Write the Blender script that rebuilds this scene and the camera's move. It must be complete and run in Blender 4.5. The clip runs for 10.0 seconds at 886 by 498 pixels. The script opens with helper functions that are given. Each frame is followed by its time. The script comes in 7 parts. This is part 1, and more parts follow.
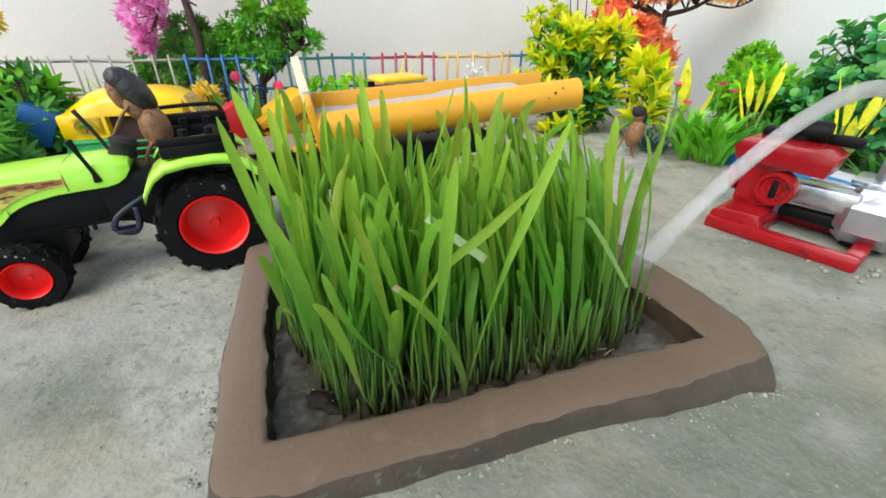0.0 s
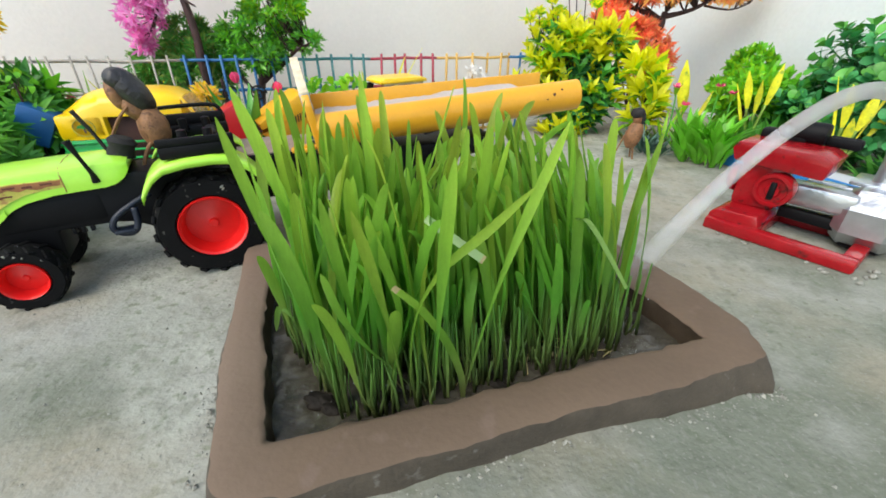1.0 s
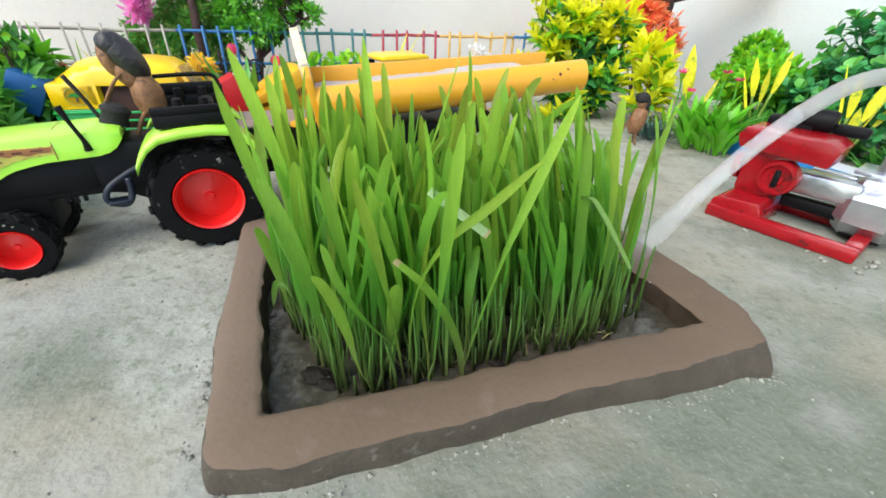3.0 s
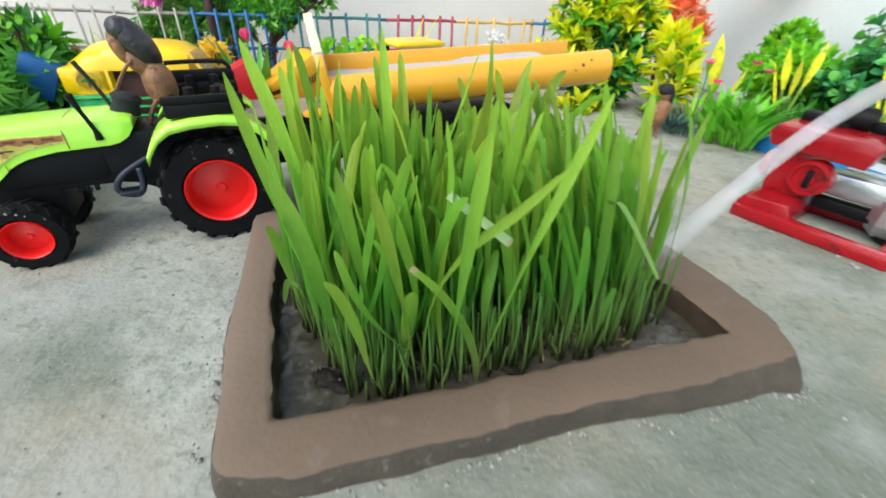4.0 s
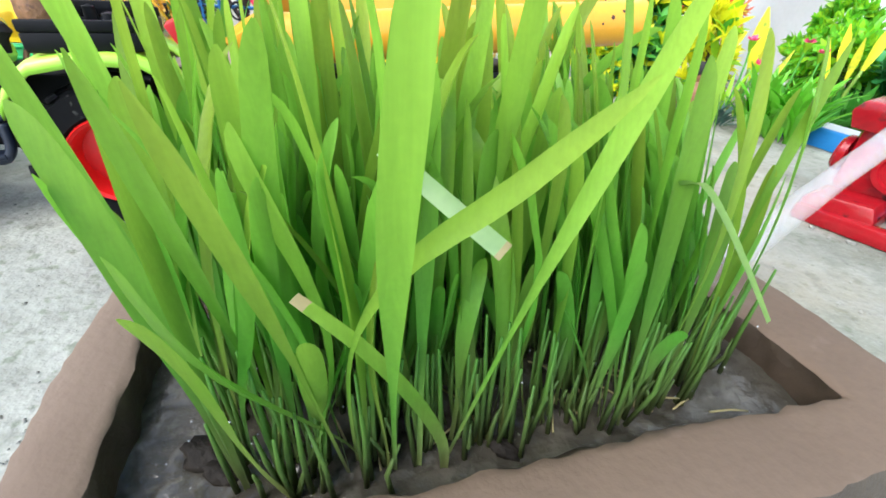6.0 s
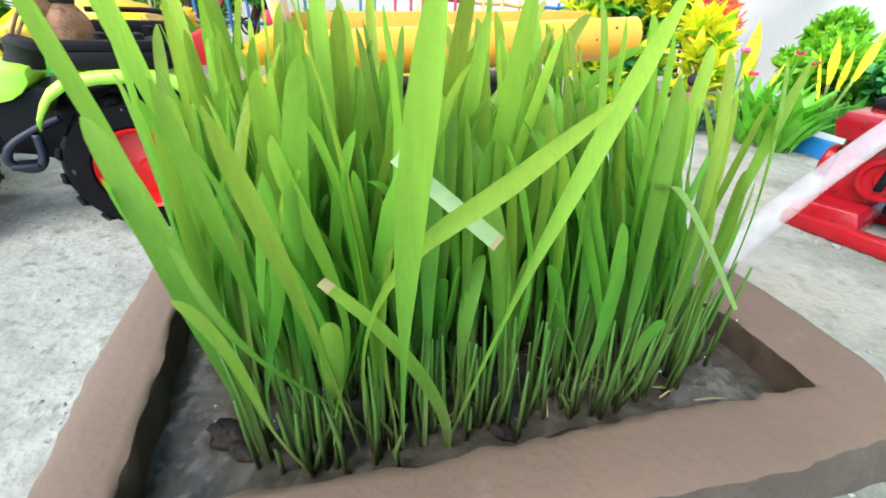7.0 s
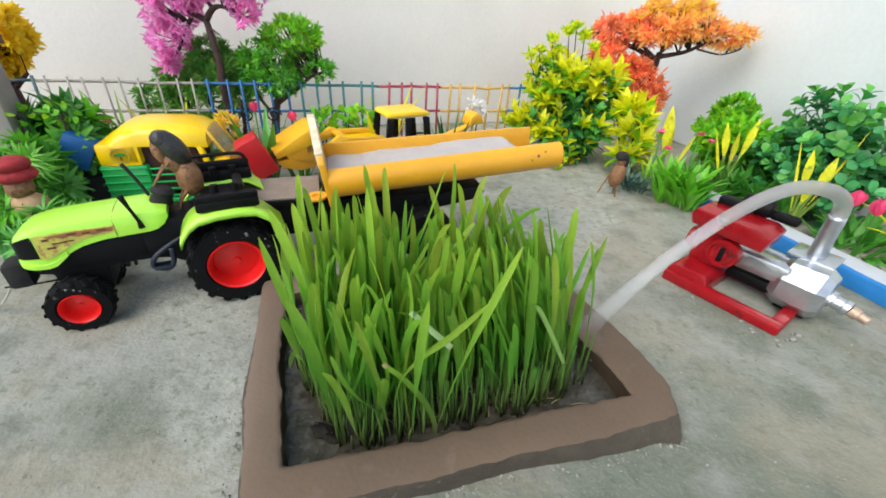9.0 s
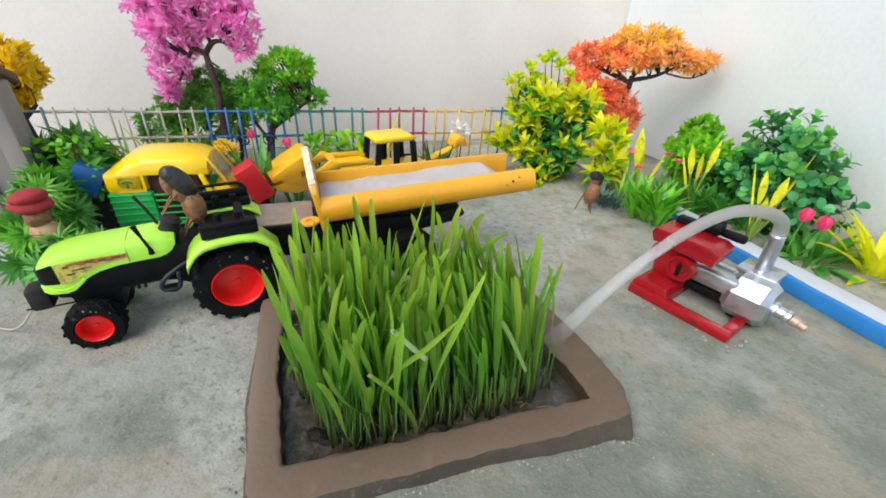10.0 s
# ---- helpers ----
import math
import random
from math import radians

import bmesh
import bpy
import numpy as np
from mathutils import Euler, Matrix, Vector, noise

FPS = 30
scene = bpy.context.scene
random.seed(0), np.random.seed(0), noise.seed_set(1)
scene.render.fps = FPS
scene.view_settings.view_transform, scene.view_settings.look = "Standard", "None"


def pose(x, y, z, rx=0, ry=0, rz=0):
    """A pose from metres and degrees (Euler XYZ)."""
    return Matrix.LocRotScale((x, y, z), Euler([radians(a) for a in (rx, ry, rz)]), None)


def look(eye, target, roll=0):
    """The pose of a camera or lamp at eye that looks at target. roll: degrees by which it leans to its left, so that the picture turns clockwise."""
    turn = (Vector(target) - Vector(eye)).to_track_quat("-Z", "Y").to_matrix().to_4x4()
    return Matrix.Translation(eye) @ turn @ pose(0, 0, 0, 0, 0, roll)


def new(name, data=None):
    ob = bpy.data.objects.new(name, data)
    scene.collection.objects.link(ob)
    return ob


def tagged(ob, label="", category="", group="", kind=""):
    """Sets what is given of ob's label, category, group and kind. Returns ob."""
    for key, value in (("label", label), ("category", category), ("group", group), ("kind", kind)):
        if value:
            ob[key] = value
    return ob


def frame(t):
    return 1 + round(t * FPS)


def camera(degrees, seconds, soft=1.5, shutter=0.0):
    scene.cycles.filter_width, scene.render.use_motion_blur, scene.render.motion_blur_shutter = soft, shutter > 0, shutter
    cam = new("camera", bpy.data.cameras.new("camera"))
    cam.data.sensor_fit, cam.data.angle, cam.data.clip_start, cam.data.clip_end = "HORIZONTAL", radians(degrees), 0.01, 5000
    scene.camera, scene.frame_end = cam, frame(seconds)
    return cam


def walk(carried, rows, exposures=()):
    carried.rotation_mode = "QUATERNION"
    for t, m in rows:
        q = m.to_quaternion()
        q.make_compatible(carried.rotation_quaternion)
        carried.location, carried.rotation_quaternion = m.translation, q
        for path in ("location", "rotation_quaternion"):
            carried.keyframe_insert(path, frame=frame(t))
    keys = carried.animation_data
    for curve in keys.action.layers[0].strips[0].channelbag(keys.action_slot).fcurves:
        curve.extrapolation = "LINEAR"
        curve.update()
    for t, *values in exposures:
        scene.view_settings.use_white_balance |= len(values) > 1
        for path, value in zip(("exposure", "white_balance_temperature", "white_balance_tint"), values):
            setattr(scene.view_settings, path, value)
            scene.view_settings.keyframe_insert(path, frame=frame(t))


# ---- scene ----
cam = camera(95.1, 10.0, 1.7, 0.5)
PATH = [
    (0, (0.03063, 0.02491, 0.16545), (-0.01076, 0.28332, 0.01878), -0.53),
    (0.5, (0.03074, 0.02427, 0.16538), (-0.01113, 0.28320, 0.01977), -0.49),
    (1, (0.03057, 0.02502, 0.16533), (-0.01006, 0.28392, 0.01931), -0.39),
    (1.5, (0.03039, 0.02382, 0.16496), (-0.01198, 0.28249, 0.01904), -0.38),
    (2, (0.02912, 0.02327, 0.16122), (-0.01212, 0.28084, 0.01305), 0.70),
    (2.5, (0.02834, 0.02564, 0.15981), (-0.01001, 0.28010, 0.00561), 1.02),
    (3.8, (0.02636, 0.02502, 0.15944), (-0.01127, 0.27858, 0.00360), 1.59),
    (4, (0.02294, 0.03497, 0.16171), (-0.02021, 0.28293, -0.00155), 1.72),
    (4.5, (0.01088, 0.07646, 0.15452), (-0.02918, 0.32263, -0.01220), 4.61),
    (5, (0.00975, 0.09956, 0.13290), (-0.03488, 0.34407, -0.03510), 3.49),
    (5.5, (0.01980, 0.10140, 0.12383), (-0.02306, 0.34646, -0.04383), 3.72),
    (7, (0.02732, 0.08837, 0.12817), (-0.01930, 0.33751, -0.03232), 3.30),
    (7.5, (0.02071, 0.07154, 0.16373), (-0.02520, 0.32182, 0.00482), 3.71),
    (8, (0.02019, 0.04364, 0.19379), (-0.02486, 0.29591, 0.03779), 3.51),
    (8.5, (0.03083, 0.02530, 0.21535), (-0.00995, 0.27833, 0.05942), 3.22),
    (9, (0.04171, 0.00769, 0.23620), (0.00208, 0.26126, 0.08085), 2.95),
    (9.5, (0.04999, -0.00416, 0.25084), (0.01149, 0.25078, 0.09747), 2.86),
    (10, (0.05683, -0.01645, 0.26564), (0.02047, 0.24072, 0.11549), 2.66),
]
EXPOSURES = [(0.0, 0.55, 6850, 5), (1.6, 0.56, 6850, 5), (2.0, 0.6, 6850, 5), (2.5, 0.77, 6750, 5), (4.0, 0.72, 6600, 4), (4.5, 0.61, 6400, 3), (5.0, 1.0, 6250, 7), (5.5, 1.22, 6300, 8), (7.0, 1.27, 6350, 8), (7.5, 1.07, 6300, 6), (8.0, 0.62, 6250, 2), (8.5, 0.51, 6750, 5), (9.0, 0.47, 6800, 6), (9.5, 0.41, 6850, 7), (10.0, 0.42, 6850, 8)]
walk(cam, [(t, look(eye, target, roll)) for t, eye, target, roll in PATH], EXPOSURES)

# ---- light ----
world = bpy.data.worlds.new("sky")
scene.world = world
world.use_nodes = True
wn = world.node_tree
sky = wn.nodes.new("ShaderNodeTexSky")
sky.sky_type = "NISHITA"
sky.sun_disc = False
sky.sun_elevation, sky.sun_rotation = radians(46), radians(208)
wn.links.new(sky.outputs[0], wn.nodes["Background"].inputs[0])
wn.nodes["Background"].inputs[1].default_value = 0.19
sun = new("sun", bpy.data.lights.new("sun", "SUN"))
sun.data.energy, sun.data.angle, sun.data.color = 2.0, radians(48), (1.0, 0.94, 0.86)
sun.matrix_world = look((-0.47, -0.72, 1.05), (0, 0, 0))


# ---- materials ----
def mat(name, col, rough=0.5, metal=0.0, var=0.12, s1=25.0, s2=400.0, bump=0.08, rand=0.0, leaf=0.0,
        stain=None, stain_at=0.62, coat=0.0, spec=0.5, deep=0.002, det=3):
    """A procedural surface: base colour with blotches and grain, fine relief, and (leaf) light passing through."""
    m = bpy.data.materials.new(name)
    m.use_nodes = True
    nt = m.node_tree
    n, ln = nt.nodes, nt.links
    p = n["Principled BSDF"]
    co = n.new("ShaderNodeTexCoord")
    big, fine = n.new("ShaderNodeTexNoise"), n.new("ShaderNodeTexNoise")
    big.inputs["Scale"].default_value, fine.inputs["Scale"].default_value = s1, s2
    big.inputs["Detail"].default_value, fine.inputs["Detail"].default_value = 4, det
    info = n.new("ShaderNodeObjectInfo")
    shift = n.new("ShaderNodeVectorMath")
    shift.operation = "ADD"
    ln.new(co.outputs["Object"], shift.inputs[0])
    ln.new(info.outputs["Location"], shift.inputs[1])
    for tex in (big, fine):
        ln.new(shift.outputs[0], tex.inputs["Vector"])
    add = n.new("ShaderNodeMath")
    add.operation = "MULTIPLY_ADD"
    ln.new(fine.outputs["Fac"], add.inputs[0])
    add.inputs[1].default_value = 0.45
    ln.new(big.outputs["Fac"], add.inputs[2])
    span = n.new("ShaderNodeMapRange")
    span.inputs["From Min"].default_value, span.inputs["From Max"].default_value = 0.45, 1.0
    span.inputs["To Min"].default_value, span.inputs["To Max"].default_value = 1 - var, 1 + var
    ln.new(add.outputs[0], span.inputs["Value"])
    val = span.outputs[0]
    if rand:
        r = n.new("ShaderNodeMapRange")
        r.inputs["To Min"].default_value, r.inputs["To Max"].default_value = 1 - rand, 1 + rand
        ln.new(info.outputs["Random"], r.inputs["Value"])
        mul = n.new("ShaderNodeMath")
        mul.operation = "MULTIPLY"
        ln.new(val, mul.inputs[0])
        ln.new(r.outputs[0], mul.inputs[1])
        val = mul.outputs[0]
    hsv = n.new("ShaderNodeHueSaturation")
    hsv.inputs["Color"].default_value = (*col, 1)
    ln.new(val, hsv.inputs["Value"])
    out = hsv.outputs[0]
    if stain:
        st = n.new("ShaderNodeTexNoise")
        st.inputs["Scale"].default_value, st.inputs["Detail"].default_value = s1 * 2.3, 6
        ln.new(shift.outputs[0], st.inputs["Vector"])
        edge = n.new("ShaderNodeMapRange")
        edge.inputs["From Min"].default_value, edge.inputs["From Max"].default_value = stain_at, stain_at + 0.08
        ln.new(st.outputs["Fac"], edge.inputs["Value"])
        mix = n.new("ShaderNodeMix")
        mix.data_type = "RGBA"
        ln.new(edge.outputs[0], mix.inputs[0])
        ln.new(out, mix.inputs[6])
        mix.inputs[7].default_value = (*stain, 1)
        out = mix.outputs[2]
    ln.new(out, p.inputs["Base Color"])
    p.inputs["Roughness"].default_value, p.inputs["Metallic"].default_value = rough, metal
    p.inputs["Specular IOR Level"].default_value = spec
    if coat:
        p.inputs["Coat Weight"].default_value, p.inputs["Coat Roughness"].default_value = coat, 0.15
    if bump:
        b = n.new("ShaderNodeBump")
        b.inputs["Strength"].default_value, b.inputs["Distance"].default_value = bump, deep
        ln.new(add.outputs[0], b.inputs["Height"])
        ln.new(b.outputs[0], p.inputs["Normal"])
    if leaf:
        tr, mx = n.new("ShaderNodeBsdfTranslucent"), n.new("ShaderNodeMixShader")
        ln.new(out, tr.inputs["Color"])
        mx.inputs[0].default_value = leaf
        ln.new(p.outputs[0], mx.inputs[1])
        ln.new(tr.outputs[0], mx.inputs[2])
        ln.new(mx.outputs[0], n["Material Output"].inputs[0])
    return m


def blade_mat(name, low, mid, tip, rough=0.42, leaf=0.38, top=0.13, rand=0.16):
    """A leaf whose colour runs from a pale foot to its tip along its own length (height z in its mesh)."""
    m = mat(name, mid, rough, var=0.10, s1=60, s2=900, bump=0.06, rand=rand, leaf=leaf)
    nt = m.node_tree
    n, ln = nt.nodes, nt.links
    hsv = [q for q in n if q.type == "HUE_SAT"][0]
    co = [q for q in n if q.type == "TEX_COORD"][0]
    sep, sc, ramp = n.new("ShaderNodeSeparateXYZ"), n.new("ShaderNodeMath"), n.new("ShaderNodeValToRGB")
    ln.new(co.outputs["Object"], sep.inputs[0])
    sc.operation = "DIVIDE"
    sc.inputs[1].default_value = top
    ln.new(sep.outputs["Z"], sc.inputs[0])
    ln.new(sc.outputs[0], ramp.inputs[0])
    e = ramp.color_ramp.elements
    e[0].position, e[0].color = 0.02, (*low, 1)
    e[1].position, e[1].color = 0.38, (*mid, 1)
    t = ramp.color_ramp.elements.new(1.0)
    t.color = (*tip, 1)
    ln.new(ramp.outputs[0], hsv.inputs["Color"])
    info = [q for q in n if q.type == "OBJECT_INFO"][0]
    # fine veins along the leaf
    flat, vein, depth, times = n.new("ShaderNodeVectorMath"), n.new("ShaderNodeTexNoise"), n.new("ShaderNodeMapRange"), n.new("ShaderNodeMath")
    flat.operation, times.operation = "MULTIPLY", "MULTIPLY"
    flat.inputs[1].default_value = (1, 1, 0.03)
    ln.new(co.outputs["Object"], flat.inputs[0])
    ln.new(flat.outputs[0], vein.inputs["Vector"])
    vein.inputs["Scale"].default_value, vein.inputs["Detail"].default_value = 1100, 3
    depth.inputs["From Min"].default_value, depth.inputs["From Max"].default_value = 0.32, 0.68
    depth.inputs["To Min"].default_value, depth.inputs["To Max"].default_value = 0.95, 1.07
    ln.new(vein.outputs["Fac"], depth.inputs["Value"])
    ln.new(hsv.inputs["Value"].links[0].from_socket, times.inputs[0])
    ln.new(depth.outputs[0], times.inputs[1])
    ln.new(times.outputs[0], hsv.inputs["Value"])
    part_of, hue = n.new("ShaderNodeMath"), n.new("ShaderNodeMapRange")
    part_of.operation = "PINGPONG"
    part_of.inputs[1].default_value = 0.13
    ln.new(info.outputs["Random"], part_of.inputs[0])
    hue.inputs["From Max"].default_value = 0.13
    hue.inputs["To Min"].default_value, hue.inputs["To Max"].default_value = 0.476, 0.520
    ln.new(part_of.outputs[0], hue.inputs["Value"])
    ln.new(hue.outputs[0], hsv.inputs["Hue"])
    hsv.inputs["Saturation"].default_value = 1.05
    m.node_tree.nodes["Principled BSDF"].inputs["Specular IOR Level"].default_value = 0.32
    return m


def floor_patches(m, dark, light):
    """Broad darker and paler patches, dark grains and pits laid over a concrete surface."""
    nt = m.node_tree
    n, ln = nt.nodes, nt.links
    p = n["Principled BSDF"]
    src = p.inputs["Base Color"].links[0].from_socket
    co = n.new("ShaderNodeTexCoord")
    out = src
    for scale, lo, hi, col, amount, detail in ((4.5, 0.46, 0.62, dark, 0.38, 5), (9, 0.50, 0.66, light, 0.65, 6), (16, 0.54, 0.68, (0.27, 0.235, 0.175), 0.45, 5), (46, 0.56, 0.70, dark, 0.45, 6), (95, 0.60, 0.74, light, 0.5, 4)):
        t, r, x = n.new("ShaderNodeTexNoise"), n.new("ShaderNodeMapRange"), n.new("ShaderNodeMix")
        t.inputs["Scale"].default_value, t.inputs["Detail"].default_value = scale, detail
        r.inputs["From Min"].default_value, r.inputs["From Max"].default_value, r.inputs["To Max"].default_value = lo, hi, amount
        ln.new(co.outputs["Object"], t.inputs["Vector"])
        ln.new(t.outputs["Fac"], r.inputs["Value"])
        x.data_type = "RGBA"
        x.inputs[7].default_value = (*col, 1)
        ln.new(r.outputs[0], x.inputs[0])
        ln.new(out, x.inputs[6])
        out = x.outputs[2]
    # the floor gets darker round a point on one side, its edge broken by noise
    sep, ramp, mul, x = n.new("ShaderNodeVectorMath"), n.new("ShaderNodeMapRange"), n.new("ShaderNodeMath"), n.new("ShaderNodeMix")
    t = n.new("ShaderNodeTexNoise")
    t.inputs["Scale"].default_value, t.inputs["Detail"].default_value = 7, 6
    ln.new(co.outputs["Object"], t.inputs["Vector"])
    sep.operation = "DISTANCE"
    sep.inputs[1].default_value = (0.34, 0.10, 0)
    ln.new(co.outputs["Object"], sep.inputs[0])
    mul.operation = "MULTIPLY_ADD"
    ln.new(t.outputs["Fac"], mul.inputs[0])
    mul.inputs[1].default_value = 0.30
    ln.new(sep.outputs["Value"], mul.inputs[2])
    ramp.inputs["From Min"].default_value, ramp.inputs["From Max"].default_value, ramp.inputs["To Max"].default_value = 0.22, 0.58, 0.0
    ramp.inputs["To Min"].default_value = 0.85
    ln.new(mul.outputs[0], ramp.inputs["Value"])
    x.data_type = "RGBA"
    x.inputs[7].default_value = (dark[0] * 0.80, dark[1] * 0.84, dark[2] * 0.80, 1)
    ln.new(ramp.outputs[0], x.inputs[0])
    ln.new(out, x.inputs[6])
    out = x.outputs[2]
    # darker again round a second point, before the near edge of the bed
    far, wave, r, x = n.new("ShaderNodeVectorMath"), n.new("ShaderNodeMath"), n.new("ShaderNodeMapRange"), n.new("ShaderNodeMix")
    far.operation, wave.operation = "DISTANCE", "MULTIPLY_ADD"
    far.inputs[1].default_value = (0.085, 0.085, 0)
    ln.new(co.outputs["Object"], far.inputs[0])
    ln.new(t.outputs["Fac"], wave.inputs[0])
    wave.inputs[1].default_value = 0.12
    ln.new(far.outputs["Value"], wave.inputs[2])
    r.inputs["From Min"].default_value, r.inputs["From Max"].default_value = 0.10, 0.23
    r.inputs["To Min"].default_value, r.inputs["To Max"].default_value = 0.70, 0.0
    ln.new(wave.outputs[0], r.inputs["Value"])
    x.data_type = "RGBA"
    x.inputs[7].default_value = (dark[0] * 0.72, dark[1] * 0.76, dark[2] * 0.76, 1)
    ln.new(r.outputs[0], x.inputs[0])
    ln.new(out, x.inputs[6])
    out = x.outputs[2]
    pale = (light[0], light[1] * 1.03, light[2] * 1.06)
    for scale, lo, hi, amount, tone in ((7.5, 0.50, 0.62, 0.55, (0.275, 0.245, 0.180)), (13, 0.53, 0.64, 0.50, (dark[0] * 0.75, dark[1] * 0.80, dark[2] * 0.78)), (19, 0.54, 0.66, 0.45, pale), (80, 0.55, 0.68, 0.35, (0.11, 0.115, 0.09)), (270, 0.54, 0.68, 0.22, pale), (520, 0.60, 0.70, 0.35, pale)):
        t, r, x = n.new("ShaderNodeTexNoise"), n.new("ShaderNodeMapRange"), n.new("ShaderNodeMix")
        t.inputs["Scale"].default_value, t.inputs["Detail"].default_value = scale, 5
        r.inputs["From Min"].default_value, r.inputs["From Max"].default_value, r.inputs["To Max"].default_value = lo, hi, amount
        ln.new(co.outputs["Object"], t.inputs["Vector"])
        ln.new(t.outputs["Fac"], r.inputs["Value"])
        x.data_type = "RGBA"
        x.inputs[7].default_value = (*tone, 1)
        ln.new(r.outputs[0], x.inputs[0])
        ln.new(out, x.inputs[6])
        out = x.outputs[2]
    v, r, x = n.new("ShaderNodeTexVoronoi"), n.new("ShaderNodeMapRange"), n.new("ShaderNodeMix")
    v.inputs["Scale"].default_value = 210
    r.inputs["From Min"].default_value, r.inputs["From Max"].default_value, r.inputs["To Min"].default_value, r.inputs["To Max"].default_value = 0.05, 0.20, 0.40, 0.0
    ln.new(co.outputs["Object"], v.inputs["Vector"])
    ln.new(v.outputs["Distance"], r.inputs["Value"])
    x.data_type = "RGBA"
    x.inputs[7].default_value = (0.12, 0.12, 0.105, 1)
    ln.new(r.outputs[0], x.inputs[0])
    ln.new(out, x.inputs[6])
    ln.new(x.outputs[2], p.inputs["Base Color"])


M = {}
M["concrete"] = mat("rough_concrete", (0.330, 0.336, 0.294), 0.93, var=0.22, s1=58, s2=330, bump=0.8, stain=(0.205, 0.225, 0.172), stain_at=0.57, deep=0.0022, det=2)
floor_patches(M["concrete"], (0.125, 0.138, 0.098), (0.31, 0.305, 0.270))
M["plaster_warm"] = mat("cream_plaster", (0.855, 0.81, 0.765), 0.85, var=0.06, s1=6, s2=160, bump=0.45, deep=0.003)
# plaster of the right wall, with the bluish daylight on it put into the colour
M["plaster_daylit"] = mat("plaster_blue_daylight", (0.74, 0.79, 0.82), 0.85, var=0.06, s1=6, s2=160, bump=0.45, deep=0.003)
M["clay"] = mat("dry_brown_clay", (0.118, 0.080, 0.053), 0.85, var=0.13, s1=22, s2=330, bump=0.4, stain=(0.140, 0.096, 0.070), stain_at=0.60)
def dry_side(m, tone):
    """The clay is drier and paler towards one side of the bed."""
    n, ln = m.node_tree.nodes, m.node_tree.links
    p = n["Principled BSDF"]
    co, sep, nz, add, r, x = (n.new("ShaderNode" + k) for k in ("TexCoord", "SeparateXYZ", "TexNoise", "Math", "MapRange", "Mix"))
    nz.inputs["Scale"].default_value = 30
    add.operation = "MULTIPLY_ADD"
    add.inputs[1].default_value = -0.05
    ln.new(co.outputs["Object"], sep.inputs[0])
    ln.new(co.outputs["Object"], nz.inputs["Vector"])
    ln.new(nz.outputs["Fac"], add.inputs[0])
    ln.new(sep.outputs["X"], add.inputs[2])
    r.inputs["From Min"].default_value, r.inputs["From Max"].default_value = -0.125, -0.07
    r.inputs["To Min"].default_value, r.inputs["To Max"].default_value = 0.8, 0.0
    ln.new(add.outputs[0], r.inputs["Value"])
    x.data_type = "RGBA"
    x.inputs[7].default_value = (*tone, 1)
    ln.new(r.outputs[0], x.inputs[0])
    ln.new(p.inputs["Base Color"].links[0].from_socket, x.inputs[6])
    ln.new(x.outputs[2], p.inputs["Base Color"])


dry_side(M["clay"], (0.172, 0.122, 0.090))
# damp clay of the inner wall; the shade inside the bed is in its colour too
M["clay_damp_shaded"] = mat("damp_shaded_clay", (0.042, 0.028, 0.017), 0.6, var=0.25, s1=60, s2=300, bump=0.6)
# gritty clay, its base darkened to give the outer face its shade
M["clay_gritty_shaded"] = mat("gritty_clay_shaded_side", (0.062, 0.050, 0.036), 0.9, var=0.25, s1=60, s2=420, bump=0.8, stain=(0.13, 0.12, 0.10), stain_at=0.63)
M["clod"] = mat("dark_mud_clod", (0.016, 0.013, 0.010), 0.75, var=0.4, s1=120, s2=500, bump=0.8, spec=0.2)
M["mud"] = mat("wet_mud", (0.058, 0.052, 0.041), 0.14, var=0.5, s1=70, s2=300, bump=0.65, stain=(0.085, 0.078, 0.064), stain_at=0.57)
M["grit"] = mat("pale_grit", (0.25, 0.248, 0.215), 0.9, var=0.5, s1=200, bump=0.3)
M["blade"] = blade_mat("grass_blade", (0.185, 0.225, 0.080), (0.142, 0.322, 0.050), (0.300, 0.465, 0.068), rough=0.38, leaf=0.5, rand=0.26)
M["blade_cut"] = mat("pale_leaf_underside", (0.25, 0.39, 0.16), 0.5, var=0.16, s1=80, leaf=0.3)
M["blade_limp"] = mat("limp_yellow_green_leaf", (0.19, 0.34, 0.07), 0.5, var=0.16, s1=80, leaf=0.35)
M["blade_dry"] = mat("dry_straw", (0.27, 0.23, 0.10), 0.7, var=0.2, s1=90)
M["lime"] = mat("lime_plastic", (0.40, 0.78, 0.06), 0.36, var=0.06, s1=30, bump=0.05, coat=0.35)
M["black"] = mat("black_plastic", (0.004, 0.004, 0.005), 0.55, var=0.3, s1=60, bump=0.1, spec=0.18)
M["rubber"] = mat("black_rubber", (0.0045, 0.0045, 0.005), 0.75, var=0.3, s1=80, bump=0.2, stain=(0.09, 0.085, 0.078), stain_at=0.655, spec=0.15)
M["red_rim"] = mat("red_plastic_rim", (0.76, 0.010, 0.010), 0.42, var=0.07, s1=50, bump=0.04, coat=0.2)
M["navy"] = mat("navy_plastic", (0.007, 0.012, 0.026), 0.5, var=0.2, s1=60)
M["decal"] = mat("brown_sticker", (0.33, 0.14, 0.055), 0.4, var=0.35, s1=90, s2=500, bump=0.02)
M["decal_y"] = mat("yellow_sticker", (0.56, 0.52, 0.10), 0.45, stain=(0.42, 0.25, 0.08), stain_at=0.56, var=0.25, s1=90, bump=0.02)
M["ink"] = mat("sticker_ink", (0.12, 0.03, 0.02), 0.5)
